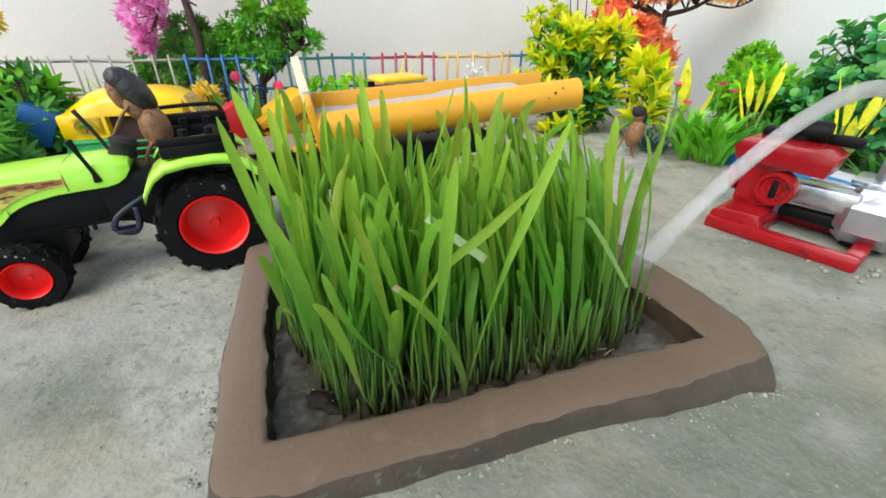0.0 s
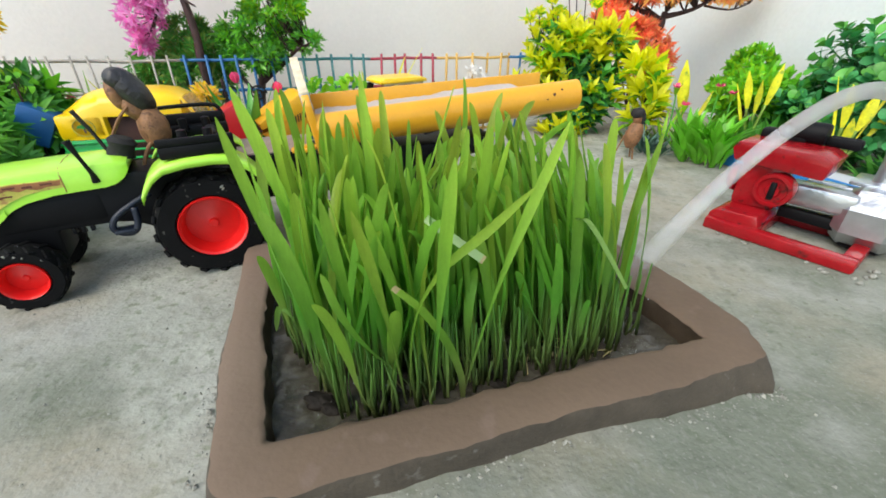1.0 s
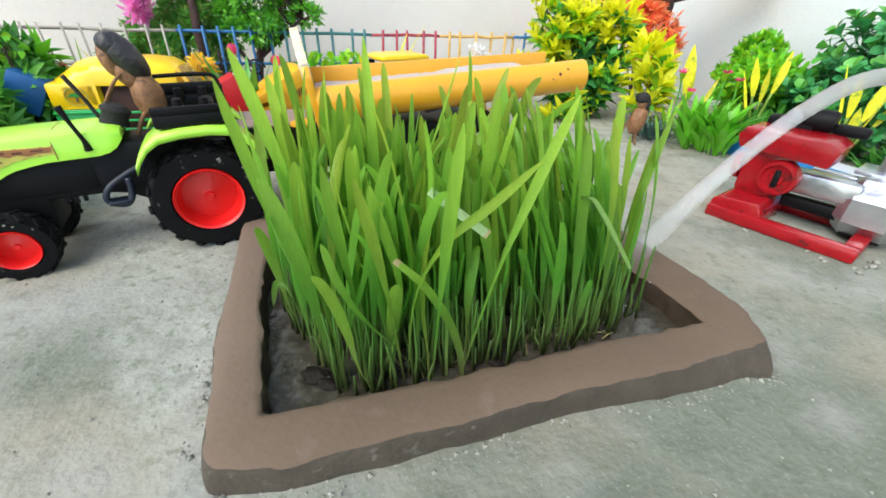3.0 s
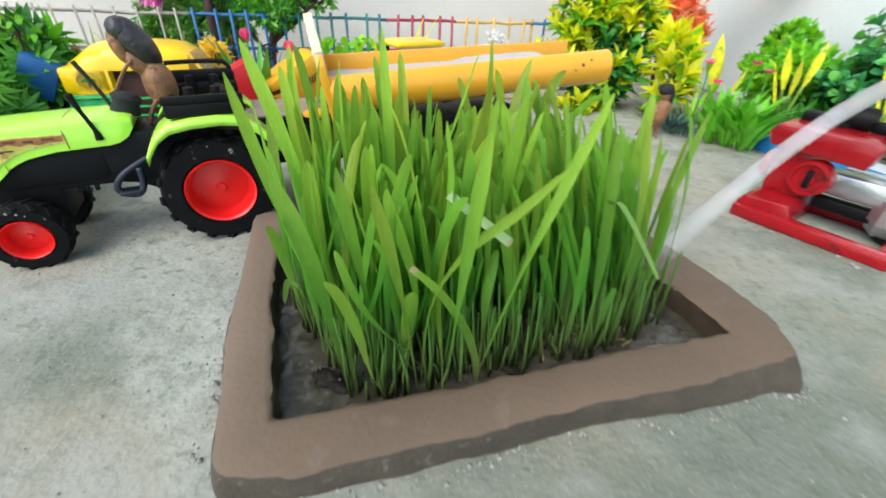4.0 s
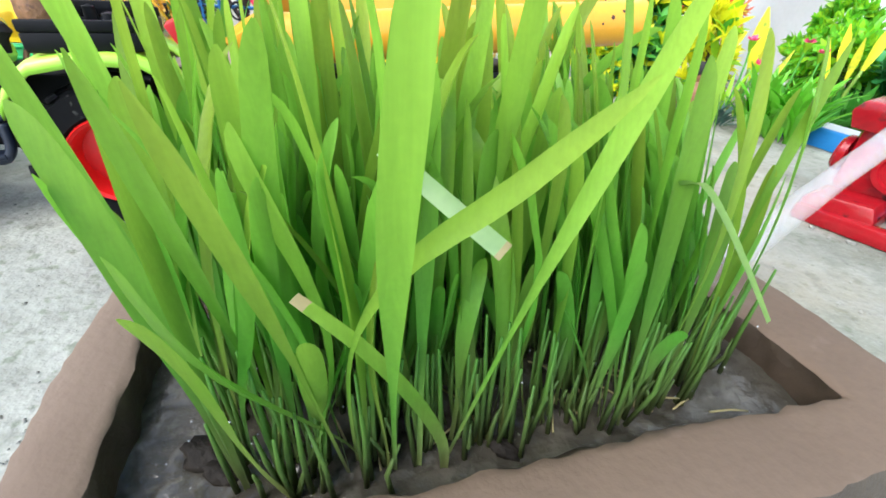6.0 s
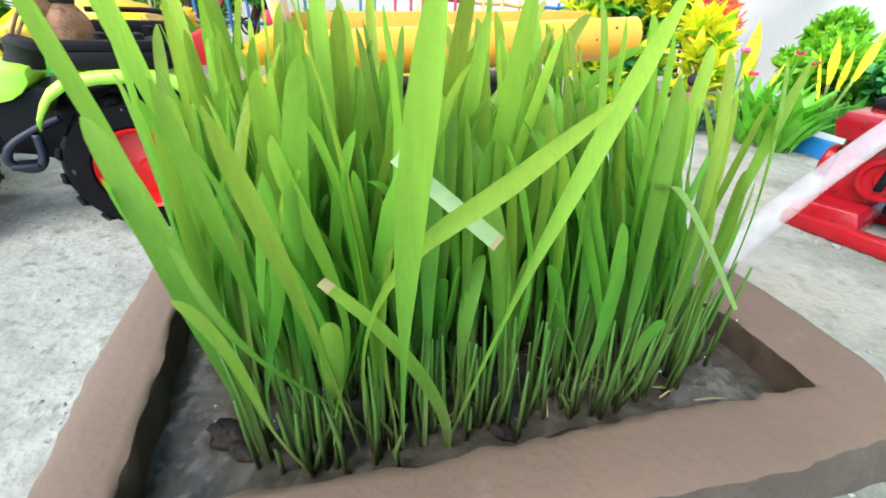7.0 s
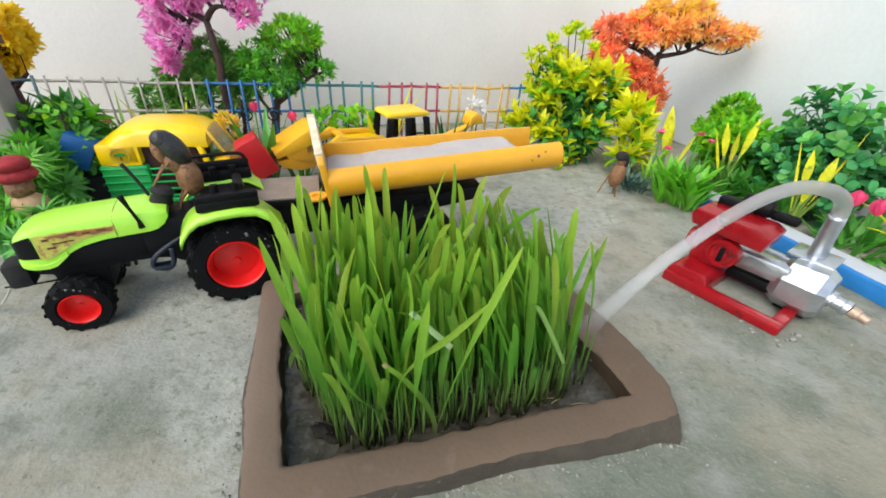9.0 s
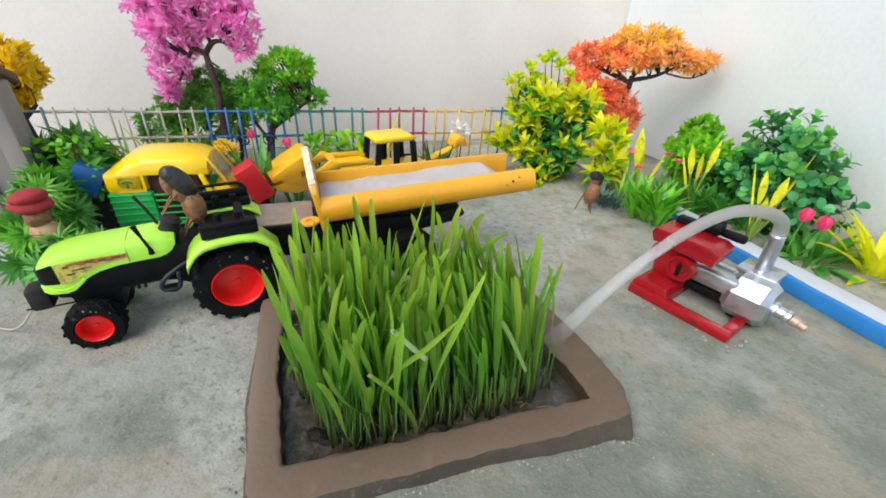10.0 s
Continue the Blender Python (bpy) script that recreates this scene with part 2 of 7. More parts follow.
M["clay_dark"] = mat("dark_modelling_clay", (0.022, 0.021, 0.021), 0.8, spec=0.25, var=0.25, s1=90, bump=0.4)
M["clay_skin"] = mat("brown_modelling_clay", (0.225, 0.105, 0.045), 0.6, var=0.4, s1=150, s2=500, bump=0.6, stain=(0.11, 0.048, 0.022), stain_at=0.58)
M["clay_pale"] = mat("tan_modelling_clay", (0.40, 0.25, 0.13), 0.7, var=0.2, s1=80, bump=0.4)
M["hair"] = mat("dark_clay_hair", (0.022, 0.02, 0.022), 0.42, var=0.35, s1=120, s2=300, bump=0.8)
M["turban"] = mat("dark_red_cloth", (0.30, 0.02, 0.025), 0.85, var=0.25, s1=120, bump=0.6)
M["yellow"] = mat("amber_painted_metal", (0.72, 0.345, 0.02), 0.36, var=0.08, s1=26, bump=0.06, stain=(0.62, 0.30, 0.03), stain_at=0.68, coat=0.2)
M["digger_amber"] = mat("amber_plastic", (0.80, 0.42, 0.02), 0.4, var=0.12, s1=40, bump=0.06)
M["yellow_worn"] = mat("worn_yellow_edge", (0.62, 0.52, 0.36), 0.7, var=0.35, s1=90, bump=0.4)
M["chipped"] = mat("bare_grey_metal", (0.50, 0.51, 0.54), 0.6, var=0.3, s1=120, bump=0.4)
M["load"] = mat("pale_wet_sand", (0.42, 0.395, 0.39), 0.55, var=0.10, s1=28, s2=300, bump=0.5)
M["deck"] = mat("dusty_brown_deck", (0.25, 0.20, 0.165), 0.85, var=0.2, s1=50, bump=0.4)
M["yellow_cab"] = mat("yellow_plastic", (0.90, 0.58, 0.008), 0.3, var=0.05, s1=40, bump=0.03, coat=0.3)
M["green_cab"] = mat("green_plastic", (0.015, 0.40, 0.085), 0.32, var=0.07, s1=40, bump=0.03, coat=0.3)
M["dark_inside"] = mat("dark_interior", (0.055, 0.016, 0.012), 0.7, var=0.3, s1=70)
M["leaf_print"] = mat("green_print", (0.02, 0.24, 0.03), 0.5)
M["box_red"] = mat("red_plastic_box", (0.50, 0.014, 0.018), 0.4, var=0.07, s1=40, bump=0.04)
M["box_blue"] = mat("blue_plastic_box", (0.012, 0.10, 0.30), 0.4, var=0.1, s1=40, bump=0.04)
M["red_enamel"] = mat("red_enamel", (0.30, 0.006, 0.011), 0.24, var=0.22, s1=45, s2=300, bump=0.30, stain=(0.10, 0.012, 0.012), stain_at=0.63, spec=0.45)
M["foil"] = mat("crumpled_foil", (0.54, 0.56, 0.60), 0.30, metal=0.9, var=0.16, s1=60, s2=140, bump=0.45)
M["copper"] = mat("copper_tip", (0.46, 0.33, 0.25), 0.5, metal=0.45, var=0.2, s1=90, bump=0.3)
M["kerb_blue"] = mat("blue_kerb_paint", (0.008, 0.16, 0.44), 0.6, var=0.12, s1=40, bump=0.3)
M["kerb_white"] = mat("pale_kerb_paint", (0.47, 0.50, 0.55), 0.65, var=0.08, s1=30, bump=0.3, stain=(0.46, 0.46, 0.46), stain_at=0.66)
for key, c in (("fence_blue", (0.02, 0.13, 0.32)), ("fence_teal", (0.03, 0.16, 0.17)), ("fence_red", (0.30, 0.025, 0.05)),
               ("fence_yellow", (0.55, 0.33, 0.08)), ("fence_white", (0.40, 0.37, 0.32)), ("fence_slate", (0.08, 0.14, 0.17))):
    M[key] = mat(key + "_paint", c, 0.5, var=0.2, s1=90, bump=0.3, rand=0.1)
M["bark"] = mat("dark_plastic_bark", (0.05, 0.022, 0.02), 0.6, var=0.35, s1=120, bump=0.6)
M["pink_pale"] = mat("pale_pink_foliage", (0.96, 0.52, 0.82), 0.5, var=0.12, s1=40, rand=0.12, leaf=0.5)
M["pink"] = mat("pink_foliage", (0.95, 0.29, 0.71), 0.5, var=0.15, s1=40, rand=0.16, leaf=0.5)
M["orange"] = mat("orange_foliage", (0.97, 0.44, 0.17), 0.5, var=0.15, s1=40, rand=0.16, leaf=0.5)
M["orange_red"] = mat("orange_red_foliage", (0.97, 0.25, 0.13), 0.5, var=0.18, s1=40, rand=0.2, leaf=0.45)
M["amber"] = mat("amber_foliage", (0.97, 0.64, 0.17), 0.5, var=0.15, s1=40, rand=0.16, leaf=0.5)
M["gold"] = mat("gold_foliage", (0.95, 0.68, 0.03), 0.5, var=0.15, s1=40, rand=0.15, leaf=0.3)
M["leaf_mid"] = mat("mid_green_leaf", (0.095, 0.36, 0.05), 0.42, var=0.2, s1=50, rand=0.25, leaf=0.25)
M["leaf_dark"] = mat("dark_green_leaf", (0.028, 0.165, 0.042), 0.38, var=0.25, s1=50, rand=0.3, leaf=0.2)
M["leaf_teal"] = mat("teal_green_leaf", (0.065, 0.34, 0.105), 0.42, var=0.2, s1=50, rand=0.25, leaf=0.25)
M["leaf_lime"] = mat("lime_leaf", (0.30, 0.60, 0.02), 0.42, var=0.15, s1=50, rand=0.2, leaf=0.45)
M["leaf_olive"] = mat("olive_leaf", (0.22, 0.36, 0.06), 0.5, var=0.2, s1=50, rand=0.25, leaf=0.25)
M["leaf_bright"] = mat("bright_green_leaf", (0.17, 0.54, 0.035), 0.36, var=0.15, s1=50, rand=0.2, leaf=0.3)
M["leaf_yellow"] = mat("lemon_yellow_leaf", (0.84, 0.83, 0.028), 0.42, var=0.10, s1=50, rand=0.10, leaf=0.5)
M["sword_leaf"] = mat("yellow_green_sword_leaf", (0.70, 0.68, 0.025), 0.42, var=0.25, s1=60, rand=0.2, leaf=0.25, stain=(0.30, 0.42, 0.04), stain_at=0.58)
M["leaf_gray"] = mat("grey_green_leaf", (0.07, 0.15, 0.12), 0.55, var=0.25, s1=60, rand=0.25, leaf=0.15)
M["petal"] = mat("pink_petal", (0.82, 0.080, 0.22), 0.5, var=0.15, s1=60, rand=0.15, leaf=0.25)
M["white_flower"] = mat("white_blossom", (0.82, 0.80, 0.78), 0.6, var=0.06, s1=60, leaf=0.2)
M["hut_wall"] = mat("grey_painted_board", (0.27, 0.24, 0.22), 0.75, var=0.08, s1=14, bump=0.15)
M["hut_roof"] = mat("brown_board_roof", (0.14, 0.085, 0.055), 0.7, var=0.2, s1=30, bump=0.3)


def clear_mat(name, col, rough, weight, alpha=1.0):
    m = bpy.data.materials.new(name)
    m.use_nodes = True
    p = m.node_tree.nodes["Principled BSDF"]
    p.inputs["Base Color"].default_value = (*col, 1)
    p.inputs["Roughness"].default_value = rough
    p.inputs["Transmission Weight"].default_value = weight
    p.inputs["IOR"].default_value = 1.33
    p.inputs["Alpha"].default_value = alpha
    nz, bp = m.node_tree.nodes.new("ShaderNodeTexNoise"), m.node_tree.nodes.new("ShaderNodeBump")
    nz.inputs["Scale"].default_value = 120
    bp.inputs["Strength"].default_value, bp.inputs["Distance"].default_value = 0.25, 0.002
    m.node_tree.links.new(nz.outputs[0], bp.inputs["Height"])
    m.node_tree.links.new(bp.outputs[0], p.inputs["Normal"])
    return m


M["hose"] = clear_mat("cloudy_hose", (0.50, 0.485, 0.48), 0.35, 0.40, 0.62)
M["water"] = clear_mat("falling_water", (0.80, 0.83, 0.87), 0.25, 0.5, 0.21)
wt = M["water"].node_tree
co, sep, thin = (wt.nodes.new("ShaderNode" + k) for k in ("TexCoord", "SeparateXYZ", "MapRange"))
streak, mixed, vec = wt.nodes.new("ShaderNodeTexNoise"), wt.nodes.new("ShaderNodeMath"), wt.nodes.new("ShaderNodeVectorMath")
wt.links.new(co.outputs["Object"], sep.inputs[0])
wt.links.new(sep.outputs["Z"], thin.inputs["Value"])
thin.inputs["From Min"].default_value, thin.inputs["From Max"].default_value = 0.01, 0.10
thin.inputs["To Min"].default_value, thin.inputs["To Max"].default_value = 0.02, 0.32
vec.operation, mixed.operation = "MULTIPLY", "MULTIPLY_ADD"
vec.inputs[1].default_value = (18, 400, 25)
wt.links.new(co.outputs["Object"], vec.inputs[0])
wt.links.new(vec.outputs[0], streak.inputs["Vector"])
streak.inputs["Scale"].default_value = 1.0
mixed.inputs[1].default_value = 0.22
wt.links.new(streak.outputs["Fac"], mixed.inputs[0])
wt.links.new(thin.outputs[0], mixed.inputs[2])
wt.links.new(mixed.outputs[0], wt.nodes["Principled BSDF"].inputs["Alpha"])
M["droplet"] = clear_mat("water_drop", (0.95, 0.97, 1.0), 0.05, 0.6, 1.0)
M["inlet_hose"] = clear_mat("clear_brownish_hose", (0.42, 0.34, 0.27), 0.4, 0.55, 0.24)
M["pool"] = clear_mat("shallow_water", (0.30, 0.28, 0.22), 0.08, 0.9, 0.40)
M["windscreen"] = clear_mat("clear_windscreen", (0.9, 0.85, 0.75), 0.15, 0.7, 0.45)


# ---- builders ----
def mesh(name, verts, faces, mats, smooth=True, slots=None, sharp=0):
    me = bpy.data.meshes.new(name)
    me.from_pydata([tuple(v) for v in verts], [], faces)
    for m in mats if isinstance(mats, (list, tuple)) else [mats]:
        me.materials.append(m)
    me.polygons.foreach_set("use_smooth", [smooth] * len(me.polygons))
    if slots is not None:
        me.polygons.foreach_set("material_index", slots)
    me.update()
    if smooth and sharp:
        me.set_sharp_from_angle(angle=radians(sharp))
    return me


def put(name, me, parent=None, m=None, label=""):
    ob = new(name, me)
    if parent is not None:
        ob.parent = parent
    if m is not None:
        ob.matrix_basis = m
    return tagged(ob, label) if label else ob


def part(name, bm, material, parent, label="", m=None, smooth=False):
    me = bpy.data.meshes.new(name)
    bm.to_mesh(me)
    bm.free()
    me.materials.append(material)
    me.polygons.foreach_set("use_smooth", [True] * len(me.polygons))
    me.set_sharp_from_angle(angle=radians(32))
    return put(name, me, parent, m, label)


def thing(name, m, label, category, group="", kind=""):
    ob = new(name)
    ob.empty_display_size = 0.01
    ob.matrix_basis = m
    return tagged(ob, label, category, group, kind)


def box(sx, sy, sz, bevel=0.001, at=(0, 0, 0), segs=2):
    """A block with rounded edges, centred at `at`."""
    bm = bmesh.new()
    bmesh.ops.create_cube(bm, size=1.0, matrix=Matrix.Translation(at) @ Matrix.Diagonal((sx, sy, sz, 1)))
    if bevel:
        bmesh.ops.bevel(bm, geom=bm.edges[:], offset=min(bevel, 0.45 * min(sx, sy, sz)), segments=segs, affect="EDGES", profile=0.5)
    return bm


def prism(outline, depth, bevel=0.001, axis="y", at=0.0):
    """An outline in x, z (or x, y for axis z) drawn out by depth along the axis, centred at `at`."""
    bm = bmesh.new()
    def to(u, v, w):
        return (u, w, v) if axis == "y" else (u, v, w) if axis == "z" else (w, u, v)
    a = [bm.verts.new(to(u, v, at - depth / 2)) for u, v in outline]
    b = [bm.verts.new(to(u, v, at + depth / 2)) for u, v in outline]
    n = len(outline)
    bm.faces.new(a)
    bm.faces.new(b[::-1])
    for i in range(n):
        bm.faces.new((a[i], b[i], b[(i + 1) % n], a[(i + 1) % n]))
    bmesh.ops.recalc_face_normals(bm, faces=bm.faces[:])
    if bevel:
        bmesh.ops.bevel(bm, geom=bm.edges[:], offset=bevel, segments=2, affect="EDGES", profile=0.5, clamp_overlap=True)
    return bm


def loft(name, rows, material, soft=0.0045):
    """A shell through cross sections along x: (x, half width, bottom, top), its upper edges rounded by soft."""
    verts, faces = [], []
    for x, w, b, tp in rows:
        e = min(soft, 0.45 * (tp - b))
        for y, z in ((-w, b), (-w, tp - e), (-w * 0.93, tp - e * 0.45), (-w * 0.72, tp - e * 0.12), (0, tp), (w * 0.72, tp - e * 0.12), (w * 0.93, tp - e * 0.45), (w, tp - e), (w, b)):
            verts.append((x, y, z))
    for i in range(len(rows) - 1):
        for k in range(9):
            a, b = i * 9 + k, i * 9 + (k + 1) % 9
            faces.append((a, b, b + 9, a + 9))
    faces.append(tuple(range(9))[::-1])
    faces.append(tuple(len(verts) - 9 + k for k in range(9)))
    return mesh(name, verts, faces, material, sharp=38)


def lathe(profile, seg=32, m=None):
    """Rows of (radius, height) turned round z."""
    bm = bmesh.new()
    rings = []
    for r, z in profile:
        rings.append([bm.verts.new((r * math.cos(2 * math.pi * k / seg), r * math.sin(2 * math.pi * k / seg), z)) for k in range(seg)])
    for a, b in zip(rings, rings[1:]):
        for k in range(seg):
            bm.faces.new((a[k], a[(k + 1) % seg], b[(k + 1) % seg], b[k]))
    if profile[0][0] > 0:
        bm.faces.new(rings[0][::-1])
    if profile[-1][0] > 0:
        bm.faces.new(rings[-1])
    bmesh.ops.remove_doubles(bm, verts=bm.verts[:], dist=1e-6)
    bmesh.ops.recalc_face_normals(bm, faces=bm.faces[:])
    if m is not None:
        bm.transform(m)
    return bm


def smooth_line(points, n):
    """n points on a smooth curve through the given ones."""
    p = np.array(points, float)
    k = np.linspace(0, len(p) - 1, n)
    out = []
    for t in k:
        i = min(int(t), len(p) - 2)
        u = t - i
        a, b, c, d = p[max(i - 1, 0)], p[i], p[i + 1], p[min(i + 2, len(p) - 1)]
        out.append(0.5 * (2 * b + (c - a) * u + (2 * a - 5 * b + 4 * c - d) * u * u + (3 * b - a - 3 * c + d) * u ** 3))
    return np.array(out)


def tube_data(points, radii, seg=8, wob=0.0):
    """Verts and faces of a round tube along points, closed at both ends."""
    p = np.array(points, float)
    n = len(p)
    r = np.interp(np.linspace(0, 1, n), np.linspace(0, 1, len(radii)), radii)
    tang = np.gradient(p, axis=0)
    tang /= np.linalg.norm(tang, axis=1)[:, None] + 1e-12
    side = np.cross(tang[0], (0.13, 0.31, 0.94))
    side /= np.linalg.norm(side) + 1e-12
    verts, faces = [], []
    for i in range(n):
        side = side - tang[i] * (side @ tang[i])
        side /= np.linalg.norm(side) + 1e-12
        up = np.cross(tang[i], side)
        for k in range(seg):
            a = 2 * math.pi * k / seg
            q = r[i] * (1 + (wob * noise.noise(Vector(p[i] * 60) + Vector((k, 0, 0))) if wob else 0))
            verts.append(p[i] + q * (math.cos(a) * side + math.sin(a) * up))
    for i in range(n - 1):
        for k in range(seg):
            k2 = (k + 1) % seg
            faces.append((i * seg + k, i * seg + k2, (i + 1) * seg + k2, (i + 1) * seg + k))
    faces.append(tuple(range(seg))[::-1])
    faces.append(tuple((n - 1) * seg + k for k in range(seg)))
    return verts, faces


def join(*pieces):
    verts, faces = [], []
    for v, f in pieces:
        k = len(verts)
        verts.extend(v)
        faces.extend(tuple(i + k for i in q) for q in f)
    return verts, faces


def tube(name, points, radii, material, parent=None, seg=8, n=0, wob=0.0, label="", m=None):
    pts = smooth_line(points, n) if n else points
    return put(name, mesh(name, *tube_data(pts, radii, seg, wob), material), parent, m, label)


def leaf_data(length, width, curl=0.4, fold=0.25, n=5, wide=0.45, m=None, tip=1.0):
    """A pointed leaf along +x, its face up, drooping by curl radians over its length and folded along its rib."""
    verts, faces = [], []
    x = z = 0.0
    for i in range(n + 1):
        u = i / n
        w = width / 2 * (min(u / wide, 1) ** 0.6 if u < wide else max(1 - ((u - wide) / (1 - wide)) ** (1.6 * tip), 0.0))
        w = max(w, width * 0.05)
        a = -curl * u
        nx, nz = -math.sin(a), math.cos(a)
        for s in (-1, 0, 1):
            lift = fold * w * abs(s)
            verts.append(Vector((x + nx * lift, s * w, z + nz * lift)))
        x += length / n * math.cos(a)
        z += length / n * math.sin(a)
    for i in range(n):
        for s in (0, 1):
            k = i * 3 + s
            faces.append((k, k + 3, k + 4, k + 1))
    if m is not None:
        verts = [m @ v for v in verts]
    return verts, faces


def aim(direction, at=(0, 0, 0), spin=0.0, size=1.0):
    """The pose that turns +z to the direction."""
    q = Vector(direction).to_track_quat("Z", "Y").to_matrix().to_4x4()
    return Matrix.Translation(at) @ q @ Matrix.Rotation(spin, 4, "Z") @ Matrix.Scale(size, 4)


def whorl_data(rng, count, length, width, lift=0.6, curl=0.6, fold=0.3, rows=1, n=4, wide=0.45, tip=1.0):
    """Leaves set round an upright stem end, +z outward."""
    pieces = []
    for r in range(rows):
        for k in range(count):
            a = 2 * math.pi * (k + 0.5 * r) / count + rng.uniform(-0.25, 0.25)
            el = lift + 0.35 * r + rng.uniform(-0.2, 0.2)
            s = rng.uniform(0.8, 1.15) * (1 - 0.12 * r)
            m = Matrix.Rotation(a, 4, "Z") @ Matrix.Rotation(-el, 4, "Y") @ Matrix.Rotation(rng.uniform(-0.3, 0.3), 4, "X")
            pieces.append(leaf_data(length * s, width * s, curl, fold, n, wide, m, tip))
    return join(*pieces)


YARD = pose(0.0553, 0.7687, 0, 0, 0, 26)


def yard(x, y, z=0.0):
    """A place given along the fence (x), behind it (y) and up; feet are pressed into the ground there, deeper farther back."""
    p = YARD @ Vector((x, y, z))
    p.z -= max(0.0, 0.0548 * p.y - 0.0049 * p.x - 0.0132)
    return p


def front(x, y):
    """A place on the open floor before the planting."""
    p = YARD @ Vector((x, y, 0))
    return Vector((0.002 + 0.955 * p.x, 0.955 * p.y, 0))


# ---- the setting ----
def build_ground():
    """One concrete sheet, fine and slightly uneven round the scene, that runs on to the horizon."""
    near = np.arange(-0.62, 0.6801, 0.006)
    far = np.array([-60, -12, -3, -1.2])
    xs = np.r_[far, near, -far[::-1]]
    ys = np.r_[far, np.arange(-0.10, 1.1201, 0.006), 3, 12, 60]
    verts = []
    for y in ys:
        for x in xs:
            h = 0.0
            if -0.6 < x < 0.66 and -0.09 < y < 1.1:
                h = 0.0008 * noise.noise((x * 45, y * 45, 0)) + 0.0009 * noise.noise((x * 150, y * 150, 3))
            verts.append((x, y, h))
    w = len(xs)
    faces = [(j * w + i, j * w + i + 1, (j + 1) * w + i + 1, (j + 1) * w + i) for j in range(len(ys) - 1) for i in range(w - 1)]
    g = put("ground", mesh("ground", verts, faces, M["concrete"]))
    tagged(g, "rough grey concrete floor with grit and stains", "floor", kind="structure")


def build_walls():
    back = part("wall_back", box(2.4, 0.06, 1.0, 0.003, (-0.45, 0.26, 0.5)), M["plaster_warm"], None, m=YARD)
    tagged(back, "cream plastered wall behind the fence", "wall", kind="structure")
    side = part("wall_right", box(0.06, 2.2, 1.0, 0.003, (0.42, -0.871, 0.5)), M["plaster_daylit"], None, m=YARD)
    tagged(side, "pale plastered wall behind the bushes", "wall", kind="structure")


def build_kerb():
    """A low painted kerb: blue face with a wavy brush line, pale top."""
    k = thing("kerb", pose(0.313, 0.603, 0, 0, 0, -62.5), "low kerb with blue painted face and pale top", "kerb", kind="structure")
    length, h, w = 0.62, 0.018, 0.037
    part("kerb_body", box(length, w, h, 0.0012, (length / 2 - 0.02, w / 2, h / 2)), M["kerb_white"], k)
    n = 90
    verts, faces = [], []
    for i in range(n + 1):
        x = -0.019 + (length - 0.002) * i / n
        top = h * 0.93 + 0.0012 * noise.noise((x * 60, 1, 0)) + 0.0006 * noise.noise((x * 240, 5, 0))
        verts += [(x, -0.0008, 0.0005), (x, -0.0008, min(top, h - 0.0013)), (x, 0.0005, h + 0.0006), (x, 0.005 + 0.003 * noise.noise((x * 30, 9, 0)), h + 0.0006)]
    for i in range(n):
        for s in range(3):
            a = i * 4 + s
            faces.append((a, a + 4, a + 5, a + 1))
    put("blue_paint", mesh("blue_paint", verts, faces, M["kerb_blue"]), k, label="bright blue brushed paint")


# ---- clay bed with grass ----
# outlines of the bed, corner by corner: foot, outer edge of the top, inner edge
BED = [((-0.0716, 0.0930), (-0.0685, 0.0950), (-0.0582, 0.1191)), ((-0.0425, 0.0991), (-0.0425, 0.0986), (-0.0363, 0.1317)), ((-0.0134, 0.1127), (-0.0133, 0.1140), (-0.0096, 0.1425)),
       ((0.0294, 0.1323), (0.0294, 0.1333), (0.0282, 0.1596)), ((0.0755, 0.1558), (0.0750, 0.1559), (0.0694, 0.1803)), ((0.1272, 0.1748), (0.1256, 0.1789), (0.1052, 0.1974)),
       ((0.1615, 0.1907), (0.1625, 0.1981), (0.1437, 0.2128)), ((0.1744, 0.1915), (0.1731, 0.2068), (0.1445, 0.2140)), ((0.1782, 0.2311), (0.1731, 0.2322), (0.1375, 0.2309)),
       ((0.1586, 0.2732), (0.1539, 0.2704), (0.1181, 0.2570)), ((0.0943, 0.3670), (0.0933, 0.3639), (0.0784, 0.3337)), ((-0.0376, 0.3268), (-0.0377, 0.3237), (-0.0280, 0.2971)),
       ((-0.1697, 0.2815), (-0.1667, 0.2794), (-0.1334, 0.2635)), ((-0.1349, 0.2112), (-0.1314, 0.2111), (-0.1052, 0.1993)), ((-0.1125, 0.1604), (-0.1084, 0.1624), (-0.0837, 0.1629)),
       ((-0.0952, 0.1347), (-0.0927, 0.1356), (-0.0687, 0.1357))]
BED_OUT, BED_TOP, BED_IN = ([c[k] for c in BED] for k in range(3))


def along(poly, step=0.004, soft=2):
    """The closed outline, in steps of equal share on each side, its corners a little rounded."""
    p = np.array(poly + poly[:1], float)
    out = []
    for a, b in zip(p, p[1:]):
        for u in np.arange(12) / 12:
            out.append(a + (b - a) * u)
    out = np.array(out)
    for _ in range(soft):
        out = (np.roll(out, 1, 0) + 2 * out + np.roll(out, -1, 0)) / 4
    return out


